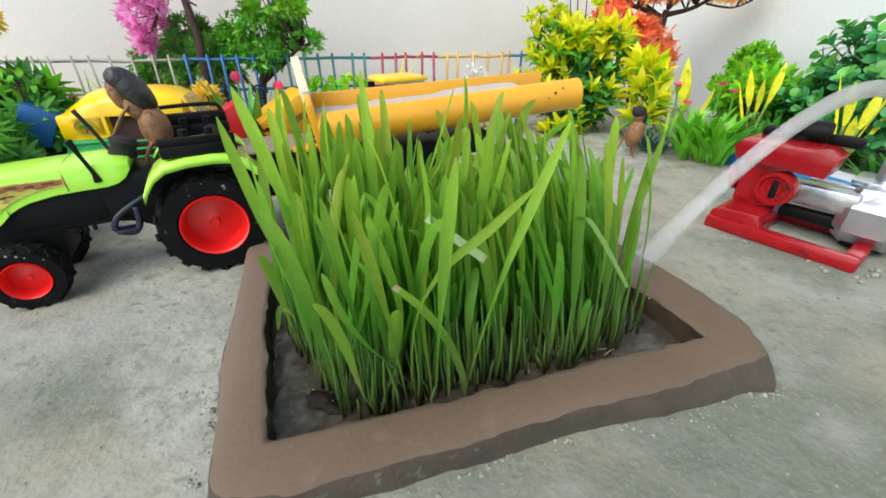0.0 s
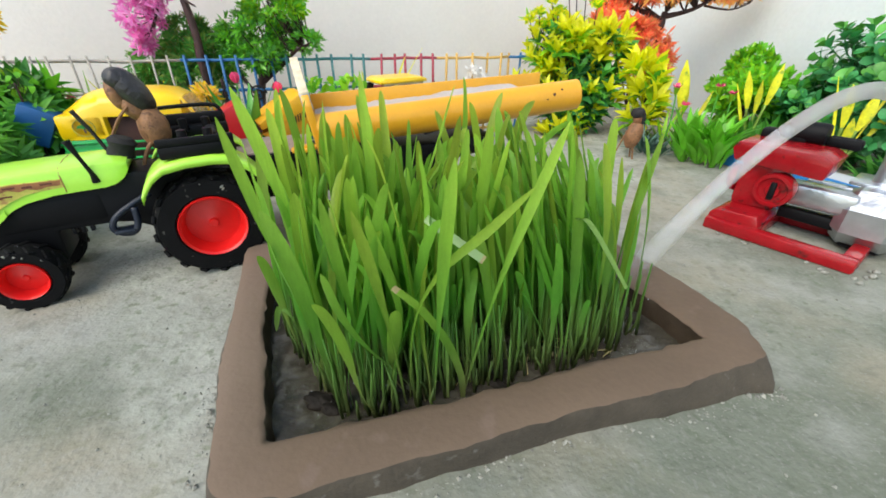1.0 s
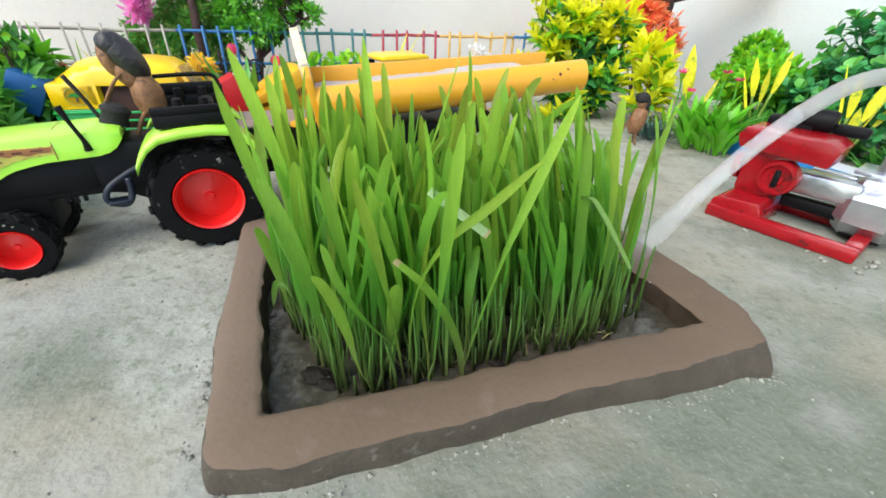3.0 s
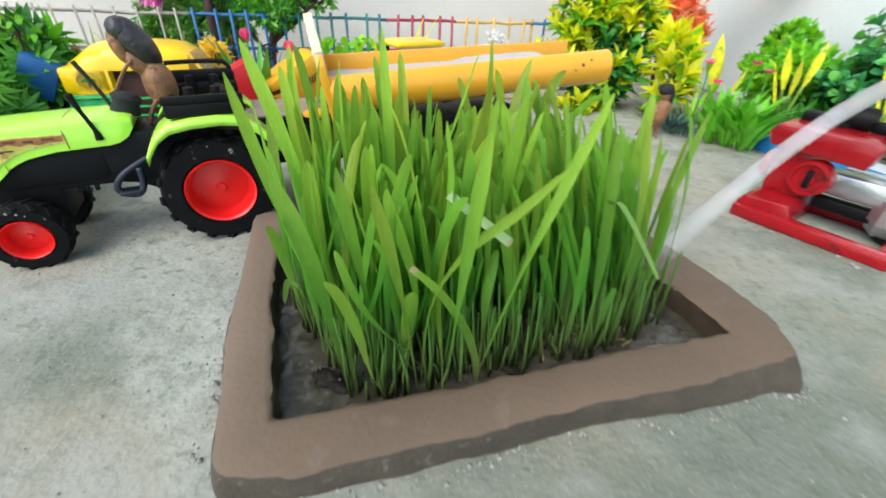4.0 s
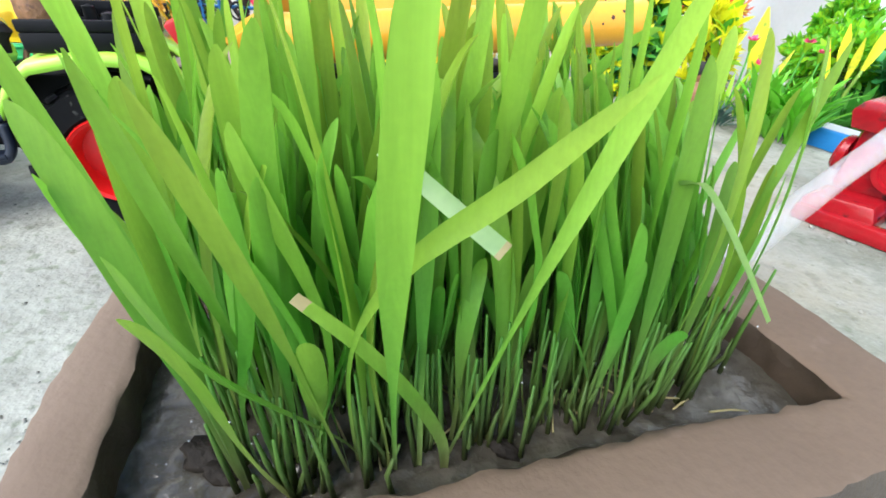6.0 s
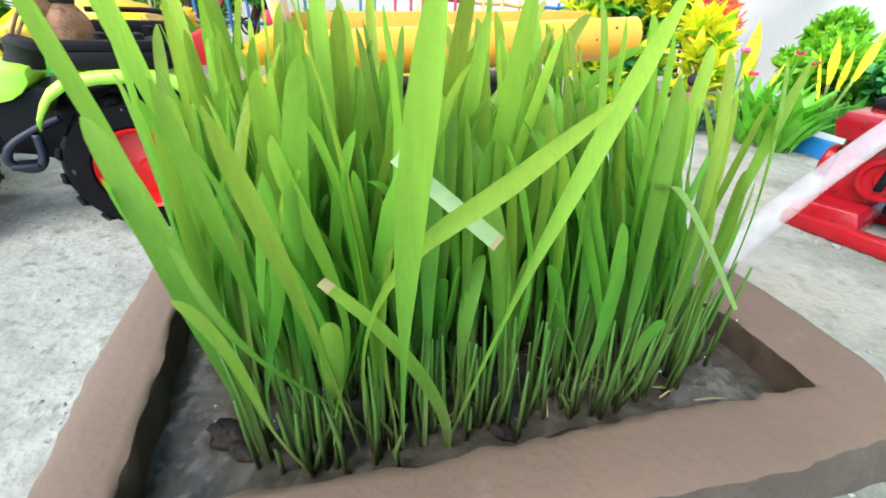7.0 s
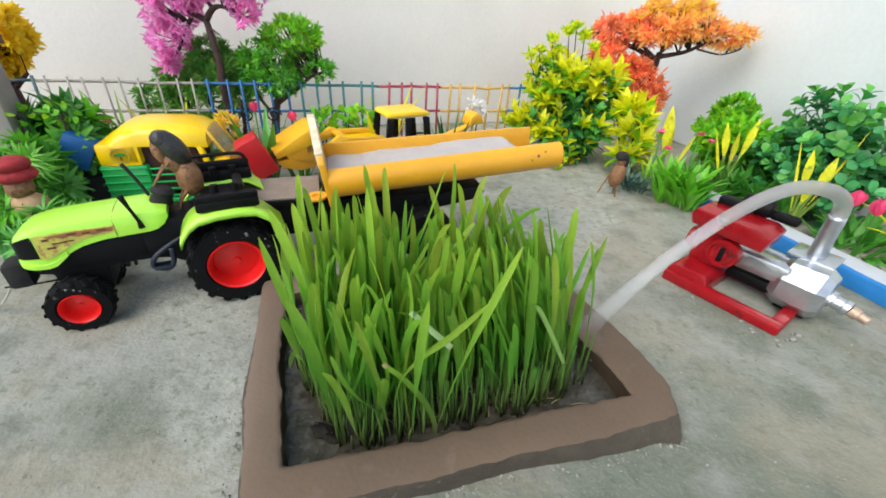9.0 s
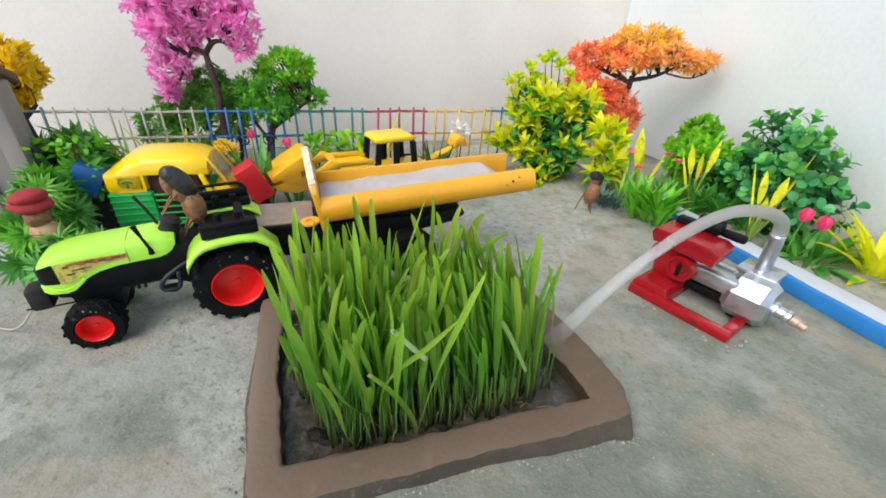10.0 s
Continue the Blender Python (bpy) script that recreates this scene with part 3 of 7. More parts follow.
def build_bed():
    bed = thing("clay_bed", pose(0, 0, 0), "square planting bed walled with hand-shaped brown clay", "planter")
    f, o, i = along(BED_OUT, soft=4), along(BED_TOP, soft=4), along(BED_IN, soft=2)
    n = len(o)
    top = 0.0155
    # from the outer foot (below 0: share from the top's edge to the foot) over the top to the inner foot: share of the width, height
    section = [(-1.0, -0.001), (-0.85, 0.004), (-0.45, 0.009), (-0.12, 0.0122), (0.02, 0.0142), (0.10, top - 0.0004), (0.36, top + 0.0002),
               (0.6, top + 0.0004), (0.86, top), (0.96, 0.0152), (1.0, 0.0142), (1.01, 0.0122), (1.03, 0.006), (1.04, -0.002)]
    verts, slots, faces = [], [], []
    for k in range(n):
        for s, (u, z) in enumerate(section):
            q = o[k] + (i[k] - o[k]) * u if u >= 0 else o[k] + (o[k] - f[k]) * u
            g = 0.0014 * noise.noise((q[0] * 38, q[1] * 38, s * 0.15)) + 0.0007 * noise.noise((q[0] * 110, q[1] * 110, s * 0.4))
            d = (i[k] - o[k]) / np.linalg.norm(i[k] - o[k])
            rag = 0.0022 * noise.noise((q[0] * 120, q[1] * 120, s * 0.5)) if s >= 9 else 0
            if s == 4:
                rag = 0.0012 * noise.noise((q[0] * 160, q[1] * 160, 7))
            q = q + d * (g + rag)
            verts.append((q[0], q[1], z + (0.45 * g if 2 < s < 12 else 0)))
    m = len(section)
    for k in range(n):
        k2 = (k + 1) % n
        for s in range(m - 1):
            faces.append((k * m + s, k2 * m + s, k2 * m + s + 1, k * m + s + 1))
    for name, a, b, key, label in (("clay_rim", 4, 10, "clay", "smoothed brown clay rim with ragged inner edge"), ("outer_side", 0, 4, "clay_gritty_shaded", "gritty outer side of the clay, darkened for shade"), ("inner_side", 10, m - 1, "clay_damp_shaded", "damp inner side of the clay, darkened for shade")):
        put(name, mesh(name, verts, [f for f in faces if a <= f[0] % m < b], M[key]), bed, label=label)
    # mud floor
    pts = along(BED_IN, soft=2)
    c = pts.mean(0)
    verts, faces = [], []
    rings = 34
    for r in range(rings + 1):
        for k in range(n):
            q = c + (pts[k] - c) * (1.02 * r / rings)
            z = 0.0012 + 0.0011 * noise.noise((q[0] * 70, q[1] * 70, 0)) + 0.0012 * noise.noise((q[0] * 240, q[1] * 240, 2))
            verts.append((q[0], q[1], z))
    for r in range(rings):
        for k in range(n):
            k2 = (k + 1) % n
            faces.append((r * n + k, (r + 1) * n + k, (r + 1) * n + k2, r * n + k2))
    put("mud", mesh("mud", verts, faces, M["mud"]), bed, label="wet dark mud")
    verts = [(*(c + (q - c) * 1.015), 0.0013) for q in pts]
    put("water_film", mesh("water_film", verts, [tuple(range(n))], M["pool"]), bed, label="thin film of standing water")
    return c, pts


def blade_mesh(rng, length, width, lean, bend, twist, n=12, droop=True, foot=0.26, wave=0.34):
    """A long grass leaf: a thin stem that opens into a broad leaf with a bluntly pointed tip, leaning along +x and nodding towards its end."""
    verts, faces = [], []
    x = z = 0.0
    ang = math.pi / 2 - lean
    opens, sway, phase = rng.uniform(0.34, 0.60), rng.uniform(-wave, wave), rng.uniform(0, 6.3)
    broad, point = rng.uniform(0.60, 0.80), rng.uniform(1.5, 2.6)
    nod = rng.uniform(0.15, 0.7) if rng.random() < 0.30 and droop else 0.0
    marks = [0.84 * i / (n - 4) for i in range(n - 3)] + [0.92, 0.96, 0.985, 1.0]
    for i, u in enumerate(marks):
        grow = min(max((u - opens * 0.5) / opens, 0), 1)
        w = width / 2 * (foot + (1 - foot) * grow * grow * (3 - 2 * grow))
        if u > broad:
            w *= 1 - 0.45 * ((u - broad) / (1 - broad)) ** point
        if u > 0.94:
            w *= math.sqrt(max(1 - ((u - 0.94) / 0.06) ** 2, 0.03))
        a = ang - bend * u ** 2.2 - nod * u ** 7 + sway * math.sin(phase + 4.5 * u)
        tw = twist * u
        for s in (-1, 0, 1):
            across = Vector((math.sin(tw) * math.sin(a), math.cos(tw), -math.sin(tw) * math.cos(a))) * (s * w)
            lift = Vector((-math.sin(a), 0, math.cos(a))) * (0.42 * w * abs(s))
            verts.append(Vector((x, 0, z)) + across + lift)
        if i < len(marks) - 1:
            step = length * (marks[i + 1] - u)
            x += step * math.cos(a)
            z += step * math.sin(a)
    for i in range(len(marks) - 1):
        for s in (0, 1):
            k = i * 3 + s
            faces.append((k, k + 3, k + 4, k + 1))
    return mesh("blade", verts, faces, M["blade"])


def strip_mesh(name, pts, width, mats, face=(0.25, -1, 0.25), kind="leaf", dry=None):
    """A leaf drawn along a smooth line of points, its flat side turned to `face`; dry: "tip" or "foot" gets the second material."""
    n = 16
    line = smooth_line(pts, n + 1)
    verts = []
    for i, q in enumerate(line):
        u = i / n
        d = line[min(i + 1, n)] - line[max(i - 1, 0)]
        side = np.cross(d, face)
        side /= np.linalg.norm(side)
        up = np.cross(side, d)
        up /= np.linalg.norm(up)
        if kind == "cut":
            w = width / 2
        elif kind == "limp":
            w = width / 2 * (0.5 + 0.5 * math.sin(math.pi * (0.12 + 0.8 * u)))
        else:
            grow = min(max((u - 0.30) / 0.40, 0), 1)
            w = width / 2 * (0.24 + 0.76 * grow * grow * (3 - 2 * grow)) * (1 if u < 0.72 else max(1 - ((u - 0.72) / 0.28) ** 2.6, 0.10))
        for s in (-1, 0, 1):
            verts.append(q + side * w * s + up * (0.34 * w * abs(s)))
    faces = [(i * 3 + s, i * 3 + s + 3, i * 3 + s + 4, i * 3 + s + 1) for i in range(n) for s in (0, 1)]
    slots = [0] * (2 * n)
    if dry == "tip":
        slots[-2:] = [1, 1]
    if dry == "foot":
        slots[:2] = [1, 1]
    return mesh(name, verts, faces, mats, True, slots)


def inside(p, poly):
    hit = False
    for (x1, y1), (x2, y2) in zip(poly, poly[1:] + poly[:1]):
        if (y1 > p[1]) != (y2 > p[1]) and p[0] < (x2 - x1) * (p[1] - y1) / (y2 - y1) + x1:
            hit = not hit
    return hit


GRASS = [(-0.066, 0.167), (-0.050, 0.156), (-0.034, 0.147), (-0.016, 0.1475), (0.000, 0.160), (0.026, 0.176), (0.070, 0.193), (0.107, 0.221), (0.115, 0.240), (0.080, 0.303), (-0.030, 0.280), (-0.106, 0.246), (-0.092, 0.200), (-0.078, 0.175)]


def build_grass(c):
    rng = random.Random(11)
    turf = thing("wheatgrass", pose(0, 0, 0), "dense upright green wheatgrass growing in the mud", "grass")
    lo, hi = np.min(GRASS, 0), np.max(GRASS, 0)
    # a first row along the front edge, the rest strewn over the bed
    edge = np.array(GRASS[1:8])
    reach = np.r_[0, np.cumsum(np.linalg.norm(np.diff(edge, axis=0), axis=1))]
    spots = []
    for d in np.arange(0.002, reach[-1], 0.0078):
        spots.append((np.interp(d, reach, edge[:, 0]) + rng.gauss(0, 0.0015), np.interp(d, reach, edge[:, 1]) + rng.uniform(0.0, 0.006)))
    tries = 0
    while len(spots) < 172 and tries < 20000:
        tries += 1
        p = (rng.uniform(lo[0], hi[0]), rng.uniform(lo[1], hi[1]))
        if inside(p, GRASS) and all((p[0] - q[0]) ** 2 + (p[1] - q[1]) ** 2 > 0.0062 ** 2 for q in spots):
            spots.append(p)
    mid = np.mean(GRASS, 0)
    # each shoot bears one leaf, most a second that opens to the other side
    left = 286
    for p in spots:
        out = np.array(p) - mid
        # the stand leans inward on the side of the water and a little outward on the other
        side = min(max((out[0] - 0.01) / 0.06, 0.0), 1.0)
        lx, ly = rng.gauss(-0.19 * side, 0.095), rng.gauss(0.05, 0.09)
        if out[0] < -0.04:
            lx, ly = rng.gauss(-0.03, 0.045), rng.gauss(0.03, 0.05)
        if p in spots[:24]:
            lx, ly = 0.6 * lx, abs(ly)
        for leaf in range(2 if rng.random() < 0.7 else 1):
            if left == 0:
                break
            left -= 1
            if leaf:
                lx, ly = lx + rng.gauss(0, 0.13) * (0.4 if abs(out[0]) > 0.05 else 1.0), ly + rng.gauss(0, 0.13)
            if out[0] > 0.035:
                lx, ly = min(lx, 0.0), max(ly, 0.0)
            if out[0] < -0.04:
                lx = max(lx, -0.07)
            bend = abs(rng.gauss(0.04, 0.20)) * (0.35 if abs(out[0]) > 0.04 else 0.6 if out[1] < -0.02 else 1.0)
            length = rng.triangular(0.076, 0.142, 0.114) * (1.0 if leaf == 0 else rng.uniform(0.62, 0.95))
            me = blade_mesh(rng, length, rng.triangular(0.0044, 0.0076, 0.0058), math.hypot(lx, ly), bend, rng.uniform(-1.3, 1.3), 13, abs(out[0]) < 0.04, wave=0.14 if abs(out[0]) > 0.04 else 0.34)
            put("blade", me, turf, pose(p[0] + rng.gauss(0, 0.0012), p[1] + rng.gauss(0, 0.0012), 0.001, 0, 0, math.degrees(math.atan2(ly, lx))))
    # long leaves that stand out of the rest
    for pts, w in (([(0.004, 0.162, 0.001), (0.009, 0.147, 0.055), (0.0134, 0.1365, 0.100), (0.0168, 0.1358, 0.1325)], 0.0044),
                   ([(0.018, 0.170, 0.001), (0.029, 0.165, 0.060), (0.041, 0.174, 0.100), (0.0545, 0.1910, 0.1320)], 0.0046),
                   ([(-0.008, 0.162, 0.001), (-0.002, 0.151, 0.055), (0.0105, 0.142, 0.089), (0.026, 0.149, 0.103), (0.0420, 0.163, 0.1150)], 0.0036),
                   ([(-0.058, 0.170, 0.001), (-0.062, 0.166, 0.060), (-0.0665, 0.162, 0.100), (-0.0710, 0.158, 0.1370)], 0.0048),
                   ([(-0.052, 0.178, 0.001), (-0.058, 0.176, 0.070), (-0.0655, 0.1745, 0.115), (-0.0735, 0.1735, 0.1450)], 0.0055),
                   ([(0.098, 0.226, 0.001), (0.097, 0.225, 0.055), (0.100, 0.231, 0.088), (0.1075, 0.242, 0.1170)], 0.0042),
                   ([(0.094, 0.226, 0.001), (0.092, 0.228, 0.060), (0.0877, 0.233, 0.1070)], 0.0035),
                   ([(-0.030, 0.200, 0.001), (-0.031, 0.203, 0.080), (-0.0341, 0.2074, 0.1475)], 0.0045),
                   ([(-0.068, 0.177, 0.001), (-0.073, 0.179, 0.028), (-0.081, 0.181, 0.035), (-0.0894, 0.1849, 0.0150)], 0.0032),
                   ([(-0.009, 0.158, 0.001), (-0.0120, 0.146, 0.070), (-0.0167, 0.1375, 0.1135)], 0.0041),
                   ([(-0.026, 0.160, 0.001), (-0.028, 0.150, 0.070), (-0.0295, 0.143, 0.1150)], 0.0043)):
        put("blade", strip_mesh("blade", pts, w, [M["blade"]]), turf)
    put("blade", strip_mesh("blade", [(-0.0076, 0.1464, 0.0790), (0.003, 0.149, 0.0670), (0.012, 0.155, 0.046), (0.017, 0.163, 0.020), (0.018, 0.166, 0.001)], 0.0036, [M["blade"], M["blade_dry"]], kind="limp", dry="foot"), turf, label="cut-off green leaf with a dry end")
    # shorter leaves that fill the stand
    pieces = []
    while len(pieces) < 500:
        p = (rng.uniform(lo[0] if len(pieces) < 360 else 0.045, hi[0]), rng.uniform(lo[1], hi[1]))
        if not inside((mid[0] + (p[0] - mid[0]) * 1.05, mid[1] + (p[1] - mid[1]) * 1.05), GRASS):
            continue
        me = blade_mesh(rng, rng.uniform(0.050, 0.108), rng.uniform(0.0030, 0.0050), 0.02 + 0.14 * max(p[0] - mid[0], 0) / 0.06 + abs(rng.gauss(0, 0.05)), abs(rng.gauss(0.08, 0.20)), rng.uniform(-1.5, 1.5), 10, abs(p[0] - mid[0]) < 0.04, wave=0.16 if abs(p[0] - mid[0]) > 0.04 else 0.34)
        m = pose(p[0], p[1], 0.0, 0, 0, rng.uniform(0, 360) if p[0] < mid[0] + 0.02 else rng.gauss(170, 35))
        pieces.append(([m @ v.co for v in me.vertices], [tuple(f.vertices) for f in me.polygons]))
        bpy.data.meshes.remove(me)
    under = put("undergrowth", mesh("undergrowth", *join(*pieces), M["blade"]), turf)
    tagged(under, "shorter grass leaves filling the stand", kind="stuff")
    # thin stems and seed leaves round the feet
    pieces = []
    for p in spots:
        for _ in range(5):
            q = Vector((p[0] + rng.gauss(0, 0.0025), p[1] + rng.gauss(0, 0.0025), 0.001))
            tip = q + Vector((rng.gauss(-0.001, 0.002), rng.gauss(0.001, 0.002), rng.uniform(0.012, 0.050)))
            pieces.append(tube_data([q, (q + tip) / 2 + Vector((rng.gauss(0, 0.001), rng.gauss(0, 0.001), 0)), tip], [0.0009, 0.0008, 0.0004], 5))
    stems = put("stem_tuft", mesh("stem_tuft", *join(*pieces), M["blade"]), turf)
    tagged(stems, "thin pale stems at the foot of the grass", kind="stuff")


def build_loose_leaves():
    """Broken leaves that hang in the grass, and bits of straw in the mud."""
    rng = random.Random(3)
    stub = strip_mesh("loose_leaf", [(0.0019, 0.1656, 0.0992), (0.0135, 0.161, 0.0935), (0.0256, 0.1569, 0.0873)], 0.0034, [M["blade_cut"], M["blade_dry"]], kind="cut", dry="tip")
    tagged(put("loose_leaf", stub), "pale cut leaf stub caught in the grass", "leaf", "loose leaves")
    bent = strip_mesh("loose_leaf", [(0.0655, 0.206, 0.0835), (0.0687, 0.2011, 0.0862), (0.0735, 0.1968, 0.0815), (0.0805, 0.1908, 0.0720), (0.0878, 0.1846, 0.0614)], 0.0042, [M["blade_limp"]], (0.4, -0.25, 1.0), "limp")
    tagged(put("loose_leaf", bent), "pale bent leaf hanging over the grass", "leaf", "loose leaves")
    drops = []
    for k in range(130):
        u = rng.random()
        p = Vector((-0.056 + 0.163 * u + rng.gauss(0, 0.008), 0.144 + 0.072 * u + rng.uniform(-0.006, 0.035), abs(rng.gauss(0, 0.014)) + 0.002))
        s = rng.uniform(0.00018, 0.00045)
        v = [p + Vector(q) * s for q in ((1, 0, 0), (0, 1, 0), (-1, 0, 0), (0, -1, 0), (0, 0, 1), (0, 0, -1))]
        if inside(p, BED_IN):
            drops.append((v, [(0, 1, 4), (1, 2, 4), (2, 3, 4), (3, 0, 4), (1, 0, 5), (2, 1, 5), (3, 2, 5), (0, 3, 5)]))
    d = put("water_drop", mesh("water_drop", *join(*drops), M["droplet"]))
    tagged(d, "tiny water drops on the feet of the grass", "water drops", kind="stuff")
    lumps = []
    for x, y, r in ((-0.0511, 0.1526, 0.0050), (-0.0441, 0.1489, 0.0032), (0.0357, 0.1759, 0.003), (-0.0750, 0.1841, 0.0035)):
        lumps.append(((x, y, 0.002), (r * 1.7, r, r * 0.55), rng.uniform(-20, 20), 0))
    for c, r, tilt, slot in lumps:
        v, f, s = blob(rng, [(c, r, tilt, 0)], 0.5, 14)
        tagged(put("mud_clod", mesh("mud_clod", v, f, M["clod"])), "dark wet clod of mud in the bed", "mud clod", "mud clods")
    for k in range(26):
        u = rng.uniform(0.25, 0.95) if k < 10 else rng.uniform(0.5, 0.9)
        p = Vector((-0.051 + 0.163 * u + rng.gauss(0, 0.006), 0.139 + 0.075 * u + rng.uniform(-0.004, 0.02), 0.0025))
        if not inside(p, BED_IN):
            continue
        a = rng.uniform(0, math.pi)
        l = rng.uniform(0.006, 0.018)
        d = Vector((math.cos(a), math.sin(a), rng.uniform(0, 0.15))) * l
        s = put("straw", mesh("straw", *tube_data([p, p + d / 2 + Vector((0, 0, 0.001)), p + d], [0.00035, 0.0004, 0.0003], 5), M["blade_dry"]))
        tagged(s, "short dry straw lying in the wet mud", "straw", "straw bits")


# ---- tractor ----
def wheel(parent, at, radius, width, lugs, rim_r):
    """A lugged toy tyre with a dished rim, its axle along y; returns the tyre."""
    turn = Matrix.Translation(at) @ Matrix.Rotation(radians(-90), 4, "X")
    h = width / 2
    tyre = lathe([(rim_r, -h * 0.8), (rim_r + 0.002, -h), (radius * 0.90, -h * 0.96), (radius * 0.955, -h * 0.7), (radius * 0.96, 0),
                  (radius * 0.955, h * 0.7), (radius * 0.90, h * 0.96), (rim_r + 0.002, h), (rim_r, h * 0.8), (rim_r, -h * 0.8)], 40)
    w = part("wheel", tyre, M["rubber"], parent, "black lugged rubber tyre", turn)
    lug = box(radius * 0.065, radius * 0.15, h * 1.0, 0.0006, segs=1)
    tmp = bpy.data.meshes.new("lug")
    lug.to_mesh(tmp)
    lug.free()
    tmp.materials.append(M["rubber"])
    for k in range(lugs):
        for s in (-1, 1):
            a = 2 * math.pi * (k + (0.25 if s > 0 else -0.25)) / lugs
            put("lug", tmp, w, Matrix.Rotation(a, 4, "Z") @ Matrix.Translation((radius * 0.955, 0, s * h * 0.5)) @ Matrix.Rotation(s * 0.5, 4, "X"))
    sgn = 1 if at[1] > 0 else -1
    rng = random.Random(int(radius * 1e5))
    for k in range(4):
        a, r = rng.uniform(-0.5, 0.9), radius * rng.uniform(0.74, 0.89)
        c = rng.uniform(0.0003, 0.0009)
        chip = lathe([(0, 0), (c, 0), (c * 0.6, 0.0003), (0, 0.0003)], 5, Matrix.Rotation(rng.uniform(0, 3), 4, "Z") @ Matrix.Diagonal((1.0, rng.uniform(0.4, 2.2), 1, 1)))
        part("chip", chip, M["grit"], w, "pale worn spot", Matrix.Translation((-r * math.sin(a), -r * math.cos(a), sgn * h * 0.985)) @ Matrix.Rotation(0 if sgn > 0 else math.pi, 4, "X"))
    rim = lathe([(0, 0.35 * h), (rim_r * 0.12, 0.36 * h), (rim_r * 0.16, 0.22 * h), (rim_r * 0.45, 0.10 * h), (rim_r * 0.80, 0.02 * h), (rim_r * 0.86, 0.45 * h),
                 (rim_r * 0.93, 0.92 * h), (rim_r * 1.0, 1.03 * h), (rim_r * 1.03, 0.9 * h), (rim_r * 1.0, -0.5 * h), (0, -0.5 * h)], 40)
    part("rim", rim, M["red_rim"], w, "glossy red dished rim", Matrix.Scale(1, 4) if sgn > 0 else Matrix.Rotation(math.pi, 4, "X"), True)
    return w


TRACTOR = pose(-0.2022, 0.2980, -0.0010, 0, 0, 217.4)


def build_tractor():
    t = thing("toy_tractor", TRACTOR, "lime green toy tractor with red rims and black tyres", "toy tractor")
    for y in (0.033, -0.033):
        wheel(t, (0, y, 0.0380), 0.0380, 0.025, 17, 0.0222)
    for y in (0.029, -0.029):
        wheel(t, (0.1142, y, 0.0222), 0.0222, 0.018, 15, 0.0128)
    # bonnet: cross sections from rear to nose (x, half width, bottom, top); its lower edge sweeps down to the nose
    rows = [(0.0415, 0.0185, 0.0800, 0.0862), (0.045, 0.0212, 0.0755, 0.0878), (0.050, 0.0222, 0.0725, 0.0884), (0.056, 0.0224, 0.0712, 0.0884), (0.070, 0.0224, 0.0709, 0.0882), (0.084, 0.0222, 0.0704, 0.0879),
            (0.092, 0.0220, 0.0690, 0.0876), (0.099, 0.0219, 0.0676, 0.0873), (0.105, 0.0217, 0.0652, 0.0871), (0.1105, 0.0215, 0.0620, 0.0868), (0.115, 0.0213, 0.0582, 0.0865), (0.1195, 0.0211, 0.0546, 0.0860),
            (0.125, 0.0207, 0.0530, 0.0851), (0.131, 0.0200, 0.0533, 0.0835), (0.136, 0.0186, 0.0542, 0.0810), (0.1395, 0.0158, 0.0552, 0.0780), (0.1412, 0.0120, 0.0562, 0.0755)]
    put("bonnet", loft("bonnet", rows, M["lime"]), t, label="glossy lime green bonnet")
    lip = [(x + (0.0012 if x > 0.13 else 0), w + 0.0009, b - 0.0004, b + 0.0042) for x, w, b, _ in rows[9:]]
    put("bonnet_lip", loft("bonnet_lip", lip, M["lime"], 0.0012), t, label="lime green lip under the grille")
    tube("bonnet_seam", [(0.077, y, z) for y, z in ((-0.0225, 0.072), (-0.0225, 0.079), (-0.0215, 0.0845), (-0.0165, 0.0870), (0, 0.0880), (0.0165, 0.0870), (0.0215, 0.0845), (0.0225, 0.079), (0.0225, 0.072))], [0.0003], M["decal"], t, 6, 30)
    nose = [(0.1275, 0.0210, 0.0620, 0.0805), (0.1315, 0.0204, 0.0620, 0.0795), (0.1366, 0.0190, 0.0620, 0.0775), (0.1402, 0.0162, 0.0620, 0.0750), (0.1420, 0.0122, 0.0624, 0.0735)]
    put("grille", loft("grille", nose, M["black"], 0.0008), t, label="black nose grille")
    for z in (0.065, 0.069, 0.073):
        part("grille_bar", box(0.0015, 0.022, 0.0014, 0.0004, (0.1422, 0, z)), M["navy"], t)
    part("chassis", prism([(-0.02, 0.045), (-0.02, 0.072), (0.04, 0.078), (0.055, 0.0725), (0.10, 0.0705), (0.118, 0.060), (0.134, 0.057), (0.134, 0.047), (0.126, 0.045), (0.125, 0.022), (0.094, 0.022), (0.092, 0.0445), (0.060, 0.0440), (0.05, 0.042), (0.03, 0.030), (-0.02, 0.030)], 0.036, 0.002), M["black"], t, "black chassis")
    for x in (0.074, 0.079, 0.084):
        part("chassis_stud", box(0.0022, 0.004, 0.004, 0.0005, (x, 0.0165, 0.0430)), M["black"], t)
    part("engine_block", box(0.062, 0.038, 0.022, 0.004, (0.092, 0, 0.0575)), M["black"], t)
    part("front_axle", box(0.014, 0.048, 0.018, 0.003, (0.1125, 0, 0.030)), M["black"], t)
    part("rear_axle", box(0.030, 0.052, 0.024, 0.004, (0, 0, 0.042)), M["black"], t)
